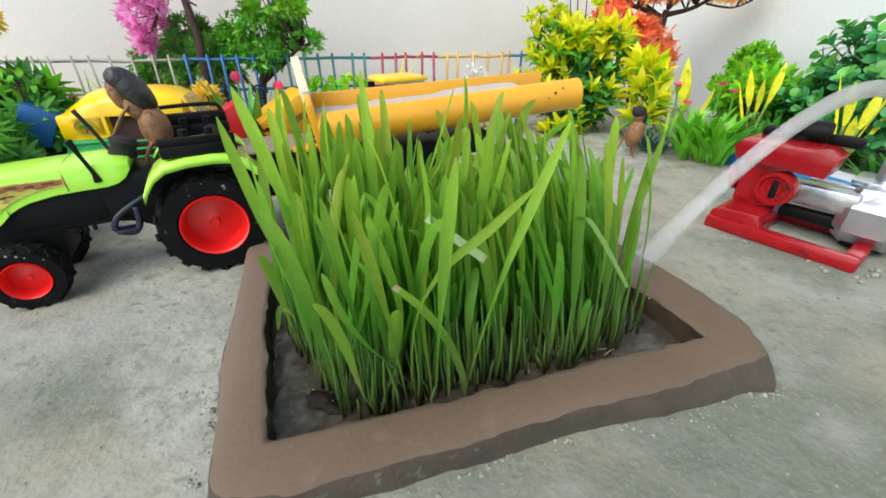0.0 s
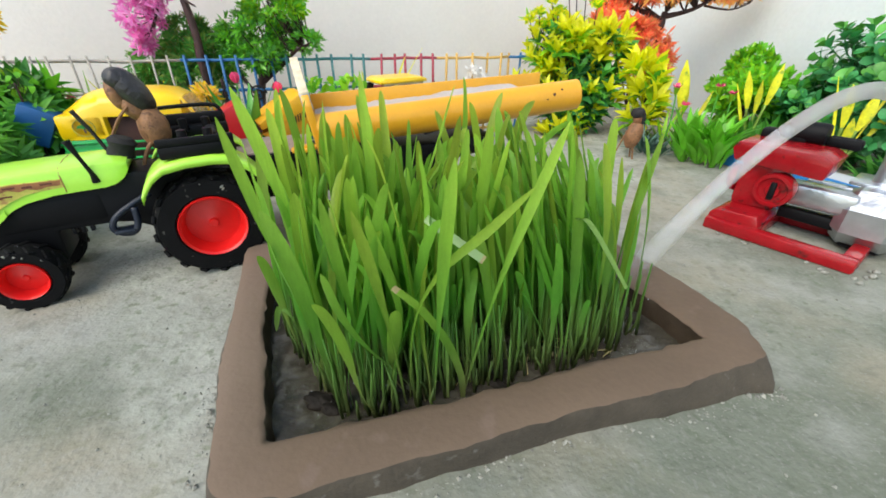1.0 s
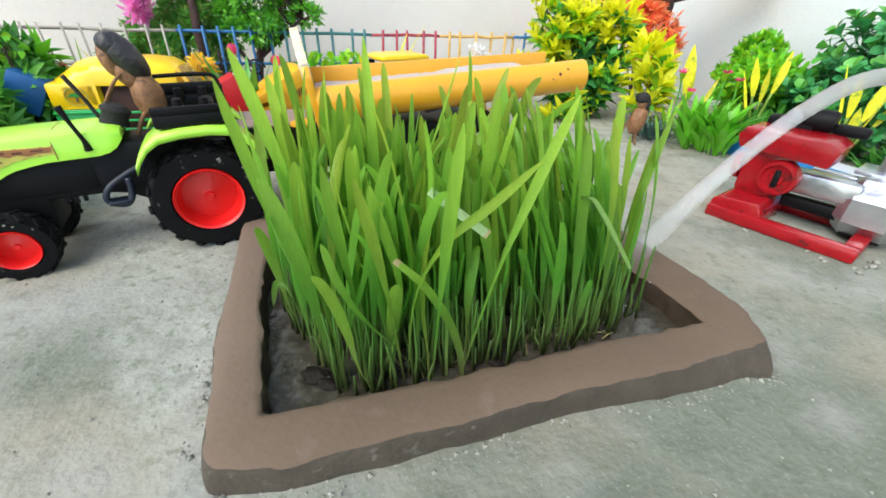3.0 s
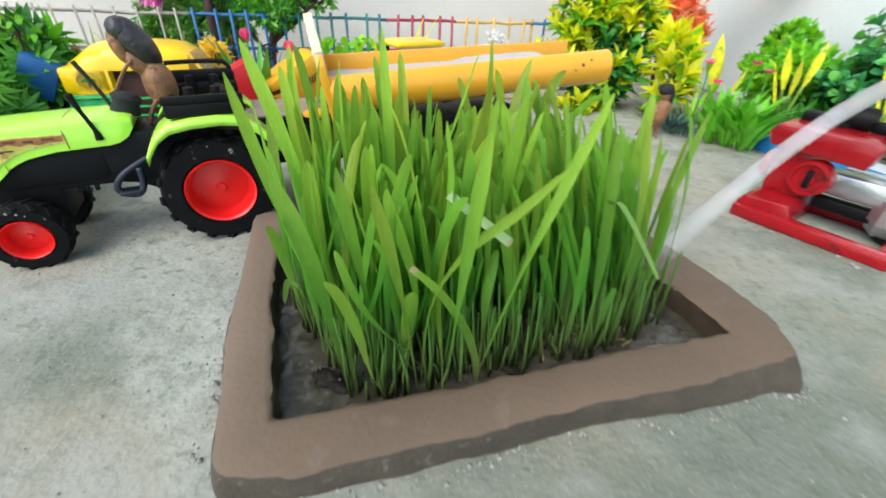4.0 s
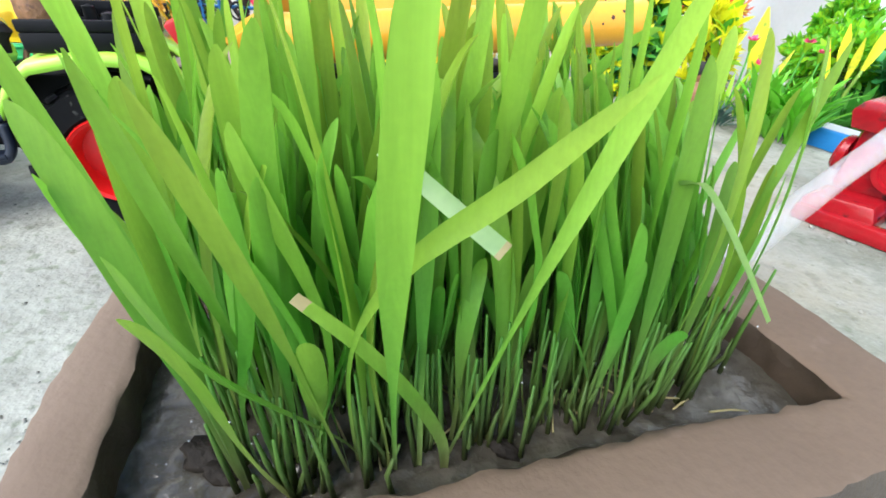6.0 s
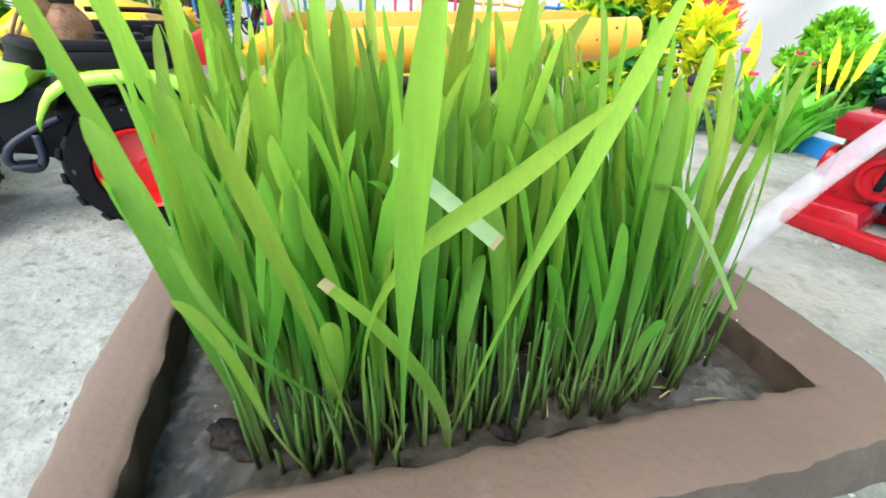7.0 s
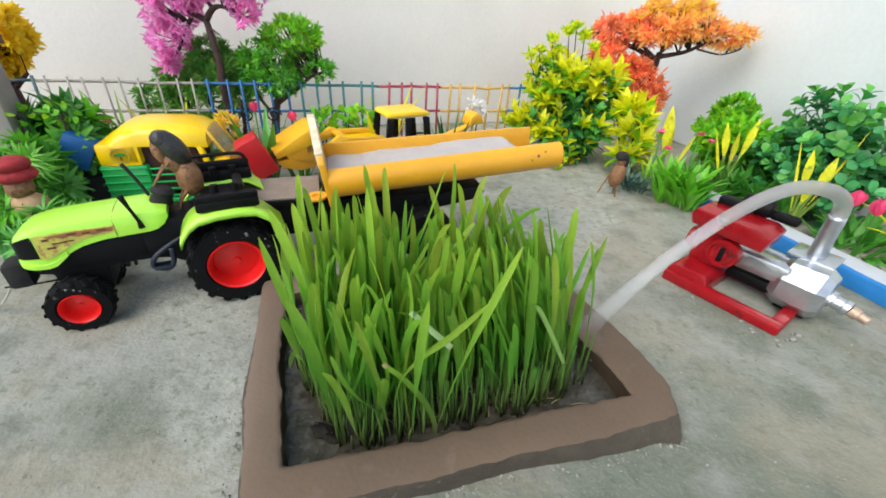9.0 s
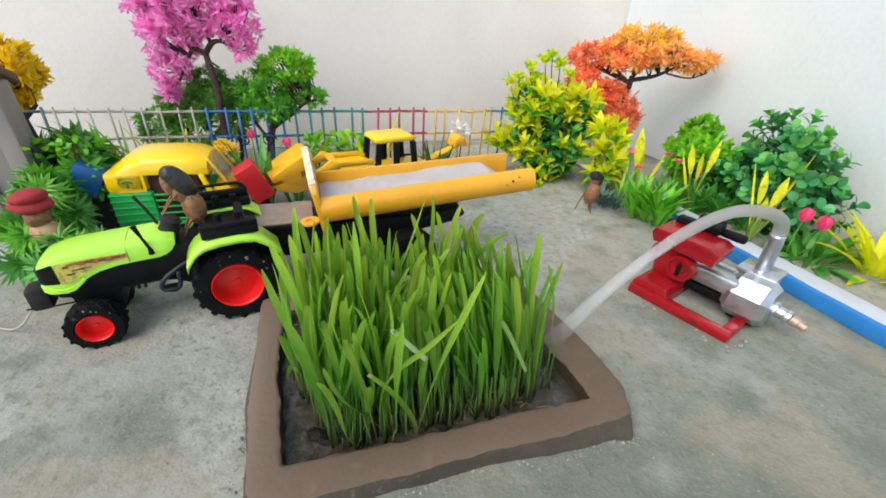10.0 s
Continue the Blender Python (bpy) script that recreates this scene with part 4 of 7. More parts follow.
    # stickers on both sides of the bonnet, worn yellow with a torn brown print
    for s in (1, -1):
        ground = part("sticker", prism([(0.0775, 0.0752), (0.0765, 0.0805), (0.1000, 0.0812), (0.1255, 0.0805), (0.1262, 0.0622), (0.1215, 0.0618), (0.1160, 0.0640), (0.1060, 0.0700), (0.0970, 0.0734), (0.0880, 0.0746)], 0.0006, 0, at=s * 0.0222), M["decal_y"], t, "worn yellow sticker")
        part("print_band", prism([(0.0785, 0.0768), (0.0775, 0.0800), (0.1000, 0.0806), (0.1190, 0.0795), (0.1170, 0.0772), (0.1130, 0.0780), (0.1090, 0.0762), (0.1040, 0.0776), (0.0990, 0.0758), (0.0950, 0.0770), (0.0900, 0.0757), (0.0850, 0.0768)], 0.0004, 0, at=s * 0.0226), M["decal"], ground, "torn brown print")
        for x, z, wd, hh in ((0.0850, 0.0787, 0.006, 0.0010), (0.0945, 0.0783, 0.005, 0.0013), (0.1030, 0.0789, 0.006, 0.0011), (0.1120, 0.0733, 0.008, 0.0010), (0.1175, 0.0700, 0.005, 0.0013), (0.1190, 0.0768, 0.004, 0.0018), (0.1060, 0.0738, 0.006, 0.0008)):
            part("print_bar", box(wd, 0.0004, hh, 0, (x, s * 0.0229, z)), M["ink"], ground)
    # mudguards over the rear wheels
    for s in (1, -1):
        arc = [(0.0355, 0.0670), (0.0320, 0.0740), (0.0270, 0.0805), (0.0195, 0.0856), (0.006, 0.0878), (-0.010, 0.0882), (-0.022, 0.0868), (-0.031, 0.0805), (-0.038, 0.0725), (-0.043, 0.067)]
        verts, faces = [], []
        for x, z in arc:
            for y, dz in ((0.018, -0.001), (0.018, 0.0012), (0.046, 0.0012), (0.0485, -0.0006), (0.0485, -0.0045), (0.0465, -0.0045), (0.0458, -0.0012)):
                verts.append((x, s * y, z + dz))
        for i in range(len(arc) - 1):
            for k in range(7):
                a, b2 = i * 7 + k, i * 7 + (k + 1) % 7
                faces.append((a, b2, b2 + 7, a + 7))
        faces += [tuple(range(7)), tuple(len(verts) - 7 + k for k in range(7))]
        put("mudguard", mesh("mudguard", verts, faces, M["lime"]), t, label="lime green mudguard")
        part("fender_seat", box(0.046, 0.020, 0.0085, 0.0015, (-0.004, s * 0.033, 0.0930)), M["black"], t, "black box on the mudguard")
        part("fender_rail", box(0.046, 0.0032, 0.0050, 0.001, (-0.004, s * 0.0415, 0.0995)), M["black"], t)
        for x in (-0.012, 0.004):
            part("rail_stud", lathe([(0, 0), (0.0035, 0), (0.003, 0.009), (0, 0.010)], 12, Matrix.Translation((x, s * 0.022, 0.0940))), M["black"], t)
        tube("step", [(0.034, s * 0.022, 0.0625), (0.0445, s * 0.025, 0.0585), (0.0560, s * 0.028, 0.0520), (0.0605, s * 0.028, 0.0450), (0.0585, s * 0.028, 0.0405), (0.0510, s * 0.028, 0.0385), (0.0462, s * 0.028, 0.0440), (0.0450, s * 0.027, 0.0560)], [0.0020, 0.0023], M["navy"], t, 8, 40, label="dark blue foot step loop")
        part("step_plate", box(0.012, 0.010, 0.003, 0.001, (0.0545, s * 0.026, 0.0405)), M["navy"], t)
    part("seat", box(0.030, 0.030, 0.010, 0.003, (0.002, 0, 0.085)), M["black"], t)
    part("seat_back", box(0.008, 0.030, 0.012, 0.003, (-0.014, 0, 0.093)), M["black"], t)
    part("footwell", box(0.045, 0.034, 0.004, 0.001, (0.032, 0, 0.074)), M["black"], t)
    tube("roll_rail", [(0.018, -0.032, 0.1105), (0.0, -0.032, 0.1110), (-0.018, -0.032, 0.1105), (-0.0235, -0.032, 0.1070), (-0.0250, -0.032, 0.098), (-0.0250, -0.032, 0.088)], [0.0016], M["black"], t, 8, 40, label="black rail over the seat")
    part("roll_panel", box(0.044, 0.005, 0.009, 0.002, (-0.004, -0.032, 0.1010)), M["black"], t)
    tube("exhaust", [(0.0600, 0.0215, 0.0760), (0.0605, 0.023, 0.082), (0.0635, 0.023, 0.093), (0.0665, 0.022, 0.1035)], [0.0028, 0.0013, 0.0012, 0.0024], M["black"], t, 8, 16, label="black side pipe")
    tube("lever", [(0.054, -0.012, 0.086), (0.059, -0.014, 0.100), (0.066, -0.015, 0.116)], [0.0013, 0.0012, 0.0016], M["clay_dark"], t, 8, 12)
    hub = lathe([(0, 0.0), (0.0085, 0.0), (0.0075, 0.006), (0.009, 0.010), (0.006, 0.013), (0, 0.0135)], 14, Matrix.Translation((0.0455, 0, 0.0860)) @ Matrix.Scale(1.0, 4) @ Matrix.Rotation(-0.35, 4, "Y"))
    part("steering_wheel", hub, M["clay_dark"], t, "dark clay steering wheel", smooth=True)
    part("tow_block", box(0.016, 0.020, 0.022, 0.004, (0.150, 0, 0.044)), M["clay_dark"], t, "dark grey tow block on the nose")
    part("tow_arm", box(0.030, 0.012, 0.008, 0.002, (0.132, 0, 0.046)), M["black"], t)
    tube("tow_pin", [(0.163, 0.002, 0.0335), (0.150, 0.004, 0.033), (0.120, 0.006, 0.034)], [0.0008], M["black"], t, 6)
    # string in front of the nose, lying on the floor
    a = t.matrix_basis @ Vector((0.158, 0.0, 0.0))
    s = tube("string", [(a.x, a.y, 0.0345), (a.x - 0.02, a.y - 0.004, 0.012), (a.x - 0.05, a.y - 0.002, 0.0012), (a.x - 0.12, a.y + 0.01, 0.0012)], [0.0009], M["fence_white"], None, 6, 24)
    tagged(s, "thin pale string tied to the tow block", "string")


def blob(rng, parts, wob=0.10, seg=20):
    """One closed lump from ellipsoids: (centre, radii, tilt about y in degrees, slot)."""
    verts, faces, slots = [], [], []
    for c, r, tilt, slot in parts:
        bm = bmesh.new()
        bmesh.ops.create_uvsphere(bm, u_segments=seg, v_segments=seg // 2 + 2, radius=1.0)
        k = len(verts)
        m = Matrix.Translation(c) @ Matrix.Rotation(radians(tilt), 4, "Y") @ Matrix.Diagonal((*r, 1))
        for v in bm.verts:
            f = 1 + wob * noise.noise(v.co * 2.2 + Vector(c) * 90)
            verts.append(m @ (v.co * f))
        for f in bm.faces:
            faces.append(tuple(k + v.index for v in f.verts))
            slots.append(slot)
        bm.free()
    return verts, faces, slots


def add_limb(data, points, r, slot):
    v, f = tube_data(smooth_line(points, 8), r, 8, 0.15)
    k = len(data[0])
    data[0].extend(v)
    data[1].extend(tuple(i + k for i in q) for q in f)
    data[2].extend([slot] * len(f))


def build_figures():
    """Plain clay dolls, one mesh each."""
    rng = random.Random(2)
    # seated on the tractor
    d = blob(rng, [((0.0160, 0, 0.1030), (0.0098, 0.0105, 0.0160), 4, 0), ((0.0245, 0, 0.1170), (0.0060, 0.0075, 0.0100), 32, 0), ((0.0315, 0, 0.1265), (0.0050, 0.0062, 0.0105), 12, 0),
                   ((0.0215, 0, 0.1290), (0.0172, 0.0096, 0.0090), -60, 1), ((0.0275, 0, 0.1365), (0.0082, 0.0084, 0.0076), -30, 1)], 0.05, 28)
    for s in (1, -1):
        add_limb(d, [(0.0265, s * 0.007, 0.1195), (0.034, s * 0.007, 0.112), (0.0435, s * 0.004, 0.098)], [0.0010, 0.0008], 0)
        add_limb(d, [(0.020, s * 0.007, 0.094), (0.026, s * 0.008, 0.086), (0.030, s * 0.009, 0.076)], [0.0015, 0.0011], 0)
    doll = put("clay_doll", mesh("clay_doll", d[0], d[1], [M["clay_skin"], M["hair"]], True, d[2]), None, TRACTOR @ Matrix.Translation((0.0055, -0.008, -0.002)))
    tagged(doll, "brown clay doll with dark hair seated on the tractor", "doll", "clay dolls")
    # small standing doll in front of the bushes
    d = blob(rng, [((0, 0, 0.032), (0.011, 0.0105, 0.019), 10, 0), ((0.002, 0, 0.054), (0.0075, 0.007, 0.009), 0, 0), ((0.0, 0, 0.060), (0.009, 0.009, 0.0075), 0, 1), ((0.006, 0, 0.053), (0.005, 0.007, 0.010), 0, 1)])
    for s in (1, -1):
        add_limb(d, [(0.001, s * 0.004, 0.016), (0.002, s * 0.005, 0.006), (0.003, s * 0.006, 0)], [0.0014, 0.0011], 0)
    add_limb(d, [(-0.006, 0.004, 0.040), (-0.012, 0.006, 0.022), (-0.020, 0.006, 0.0)], [0.0013, 0.0009], 0)
    doll = put("clay_doll", mesh("clay_doll", d[0], d[1], [M["clay_skin"], M["clay_dark"]], True, d[2]), None, pose(0.2005, 0.612, 0, 0, 0, 5) @ Matrix.Scale(1.0, 4))
    tagged(doll, "small brown clay doll standing before the bushes", "doll", "clay dolls")
    # doll with a red head cloth by the hut
    d = blob(rng, [((0.004, 0, 0.026), (0.017, 0.014, 0.028), 0, 0), ((0.003, 0, 0.060), (0.0165, 0.013, 0.016), 8, 0), ((0.003, -0.002, 0.080), (0.0105, 0.0105, 0.010), 0, 1), ((0, 0, 0.092), (0.0175, 0.0165, 0.0075), 4, 2), ((0.001, 0, 0.100), (0.0150, 0.0145, 0.0075), -6, 2)])
    p = YARD @ Vector((-0.613, -0.252, 0))
    doll = put("clay_doll", mesh("clay_doll", d[0], d[1], [M["clay_pale"], M["clay_skin"], M["turban"]], True, d[2]), None, Matrix.Translation(p))
    tagged(doll, "tan clay doll with a dark red head cloth", "doll", "clay dolls")


# ---- trailer ----
def build_trailer():
    t = thing("tipping_trailer", pose(-0.1601, 0.4011, 0.002, 0, 0, 27.1) @ Matrix.Diagonal((1, 1, 0.97, 1)), "black toy trailer with a tilted amber tray of pale sand", "toy trailer")
    part("chassis", box(0.215, 0.048, 0.034, 0.002, (0.000, -0.050, 0.0545)), M["black"], t, "black chassis")
    part("deck", box(0.105, 0.054, 0.003, 0.001, (-0.055, -0.046, 0.0752)), M["deck"], t, "dusty brown deck plate")
    part("deck_edge", box(0.106, 0.003, 0.008, 0.0008, (-0.055, -0.0745, 0.0715)), M["black"], t, "black raised edge of the deck")
    part("drawbar", box(0.05, 0.012, 0.008, 0.002, (-0.125, -0.048, 0.050)), M["black"], t)
    for y in (-0.080, -0.020):
        w = part("wheel", lathe([(0, -0.008), (0.024, -0.009), (0.029, -0.006), (0.030, 0), (0.029, 0.006), (0.024, 0.009), (0, 0.008)], 32, Matrix.Translation((0.098, y, 0.028)) @ Matrix.Rotation(radians(90), 4, "X")), M["rubber"], t, "black toy wheel")
        part("hub", lathe([(0, -0.0095), (0.010, -0.0095), (0.010, 0.0095), (0, 0.0095)], 20, Matrix.Translation((0.098, y, 0.028)) @ Matrix.Rotation(radians(90), 4, "X")), M["navy"], w)
    part("axle", box(0.012, 0.07, 0.012, 0.002, (0.098, -0.050, 0.030)), M["black"], t)
    part("tail_frame", prism([(0.100, 0.052), (0.150, 0.060), (0.164, 0.068), (0.160, 0.076), (0.132, 0.074), (0.100, 0.066)], 0.050, 0.002, at=-0.052), M["black"], t, "black tail frame")
    tilt = Matrix.Translation((0.008, -0.0415, 0.0800)) @ Matrix.Rotation(radians(-4.0), 4, "Y")
    L = 0.228
    part("tray_floor", box(L, 0.056, 0.004, 0.001, (L / 2, -0.014, 0.0)), M["yellow"], t, "amber tray floor", tilt)
    part("tray_side", prism([(0.0, 0.0), (0.0, 0.0330), (0.06, 0.0315), (L, 0.0270), (L, 0.0)], 0.003, 0.0008, "y", 0.0150), M["yellow"], t, "flat amber side", tilt)
    # the other side is rolled outward like a pipe
    ring = []
    for k in range(19):
        a = radians(-115 + k * 250 / 18)
        ring.append((-0.0415 - 0.0128 * math.cos(a) * 0.8, 0.0122 + 0.0136 * math.sin(a)))
    inner = [(-0.0415 - (-0.0415 - y) * 0.86, 0.0122 + (z - 0.0122) * 0.88) for y, z in ring[::-1]]
    part("rolled_side", prism(ring + inner, L + 0.006, 0, "x", L / 2 + 0.002), M["yellow"], t, "amber side rolled into a pipe", tilt, True)
    lean = tilt @ Matrix(((1, 0, -0.17, 0.002), (0, 1, 0, 0), (0, 0, 1, 0), (0, 0, 0, 1)))
    part("head_board", prism([(-0.050, -0.008), (-0.050, 0.034), (-0.046, 0.0415), (0.010, 0.0625), (0.0175, 0.0615), (0.0175, -0.004)], 0.006, 0.001, "x", -0.003), M["yellow"], t, "amber head board", lean)
    part("worn_edge", prism([(-0.046, 0.0417), (0.010, 0.0627), (0.010, 0.0642), (-0.046, 0.0432)], 0.0066, 0.0004, "x", -0.003), M["yellow_worn"], t, "chipped bare top edge", lean)
    for at, w, h in ((-0.042, 0.008, 0.014), (-0.029, 0.011, 0.006), (-0.014, 0.010, 0.016), (0.002, 0.008, 0.008)):
        top = 0.0417 + 0.375 * (at + 0.046)
        part("chip", prism([(at - w / 2, top - 0.001), (at - w * 0.3, top - h), (at + w * 0.1, top - h * 0.7), (at + w * 0.5, top - 0.0005), (at + w * 0.3, top + 0.0008)], 0.0072, 0.0002, "x", -0.003), M["chipped"], t, "pale chipped patch", lean)
    tab = lathe([(0.004, -0.001), (0.010, -0.001), (0.010, 0.001), (0.004, 0.001), (0.004, -0.001)], 24, Matrix.Translation((-0.014, -0.036, -0.001)))
    part("tab", tab, M["yellow"], t, "round amber tab with a hole", tilt)
    # dark scuffs on the pipe's end
    for x, a, r in ((0.205, 20, 0.0014), (0.213, 35, 0.0011), (0.198, 5, 0.0008)):
        q = (x, -0.0415 - 0.0129 * math.cos(radians(a)) * 0.8, 0.0122 + 0.0137 * math.sin(radians(a)))
        part("scuff", lathe([(0, 0), (r, 0), (r * 0.8, 0.0002), (0, 0.0002)], 10, aim((0, -math.cos(radians(a)), math.sin(radians(a))), q)), M["dark_inside"], t, m=tilt)
    # load
    verts, faces = [], []
    nx, ny = 70, 20
    for j in range(ny + 1):
        for i in range(nx + 1):
            x, y = 0.001 + (L - 0.012) * i / nx, -0.0405 + 0.0540 * j / ny
            edge = min(1, (1 - i / nx) * 9)
            z = (0.0165 + 0.0022 * noise.noise((x * 40, y * 40, 0)) + 0.0012 * noise.noise((x * 150, y * 150, 4)) + 0.002 * (j / ny)) * edge + 0.0015
            verts.append((x, y, z))
    for j in range(ny):
        for i in range(nx):
            a = j * (nx + 1) + i
            faces.append((a, a + 1, a + nx + 2, a + nx + 1))
    put("sand_load", mesh("sand_load", verts, faces, M["load"]), t, tilt, "pale grey wet sand filling the tray")


# ---- three-wheeler, digger, boxes, hut ----
def build_rickshaw():
    r = thing("toy_rickshaw", pose(-0.4035, 0.3567, 0, 0, 0, 26) @ Matrix.Diagonal((0.955, 1, 0.845, 1)), "yellow and green toy auto rickshaw", "toy rickshaw")
    # canopy loft: (x, bottom, top, inset)
    rows = [(0.008, 0.079, 0.104, 0.004), (0.012, 0.079, 0.110, 0.002), (0.022, 0.079, 0.117, 0.0), (0.036, 0.079, 0.1275, 0.0), (0.0495, 0.079, 0.1305, 0.0), (0.0500, 0.103, 0.1305, 0.0), (0.060, 0.103, 0.1305, 0.0), (0.095, 0.102, 0.1295, 0.0), (0.112, 0.100, 0.1265, 0.001), (0.122, 0.098, 0.1195, 0.004)]
    verts, faces = [], []
    W = 0.076
    for x, b, tp, ins in rows:
        h = tp - b
        sec = [(0.0 + ins, b), (0.0 + ins, tp - min(0.016, 0.5 * h)), (0.005 + ins, tp - min(0.007, 0.22 * h)), (0.016, tp - 0.0015), (W / 2, tp)]
        sec = sec + [(W - y, z) for y, z in sec[-2::-1]]
        verts += [(x, y, z) for y, z in sec]
    m = 9
    for i in range(len(rows) - 1):
        for k in range(m - 1):
            a = i * m + k
            faces.append((a, a + m, a + m + 1, a + 1))
    faces += [tuple(range(m)), tuple(len(verts) - m + k for k in range(m))[::-1]]
    put("canopy", mesh("canopy", verts, faces, M["yellow_cab"], True, None, 42), r, label="yellow moulded canopy")
    part("rear_quarter", box(0.044, W, 0.028, 0.004, (0.029, W / 2, 0.0930)), M["yellow_cab"], r, "yellow rear quarter")
    part("body", prism([(0.006, 0.024), (0.006, 0.079), (0.050, 0.079), (0.054, 0.077), (0.054, 0.030), (0.095, 0.030), (0.095, 0.070), (0.128, 0.070), (0.140, 0.046), (0.138, 0.026), (0.02, 0.022)], W, 0.003, at=W / 2), M["green_cab"], r, "green lower body")
    for z in (0.036, 0.046, 0.056, 0.066, 0.075):
        part("body_rib", box(0.048, 0.002, 0.002, 0.0007, (0.030, -0.0006, z)), M["green_cab"], r)
        part("door_rail", box(0.042, 0.002, 0.0026, 0.0007, (0.076, 0.001, z - 0.002)), M["green_cab"], r)
    part("interior", box(0.076, W * 0.80, 0.066, 0.003, (0.070, W / 2, 0.069)), M["dark_inside"], r, "dark cabin inside")
    part("corner_post", prism([(0.118, 0.062), (0.109, 0.102), (0.116, 0.102), (0.125, 0.062)], 0.006, 0.0015, at=0.004), M["yellow_cab"], r)
    part("corner_post", prism([(0.118, 0.062), (0.109, 0.102), (0.116, 0.102), (0.125, 0.062)], 0.006, 0.0015, at=W - 0.004), M["yellow_cab"], r)
    part("windscreen", prism([(0.1225, 0.118), (0.1405, 0.080), (0.1425, 0.080), (0.1240, 0.118)], W * 0.84, 0.0003, at=W / 2), M["windscreen"], r, "clear sloping windscreen")
    part("front_panel", prism([(0.121, 0.066), (0.124, 0.080), (0.142, 0.081), (0.146, 0.070), (0.143, 0.052), (0.128, 0.052)], W * 0.86, 0.003, at=W / 2), M["yellow_cab"], r, "yellow front panel")
    for y in (0.010, W - 0.010):
        part("screen_frame", prism([(0.1215, 0.119), (0.140, 0.079), (0.1435, 0.079), (0.1250, 0.119)], 0.003, 0.0006, at=y), M["yellow_cab"], r)
    for x, y in ((0.036, 0.008), (0.036, W - 0.008), (0.125, W / 2)):
        part("wheel", lathe([(0, -0.006), (0.016, -0.006), (0.0185, -0.003), (0.0185, 0.003), (0.016, 0.006), (0, 0.006)], 24, Matrix.Translation((x, y, 0.0185)) @ Matrix.Rotation(radians(90), 4, "X")), M["rubber"], r, "small black wheel")
    # printed tree emblem on the near quarter
    tube("emblem_ring", [(0.031 + 0.0095 * math.cos(k * math.pi / 10), -0.0004, 0.0925 + 0.0095 * math.sin(k * math.pi / 10)) for k in range(21)], [0.0004], M["decal_y"], r, 6, 40)
    part("emblem_crown", prism([(0.0245, 0.0920), (0.0260, 0.0950), (0.031, 0.0965), (0.036, 0.0950), (0.0375, 0.0920), (0.0345, 0.0927), (0.031, 0.0915), (0.0275, 0.0927)], 0.0008, 0, at=-0.0003), M["leaf_print"], r, "green printed tree crown")
    part("emblem_trunk", box(0.0016, 0.0008, 0.005, 0, (0.031, -0.0003, 0.0890)), M["hut_roof"], r)


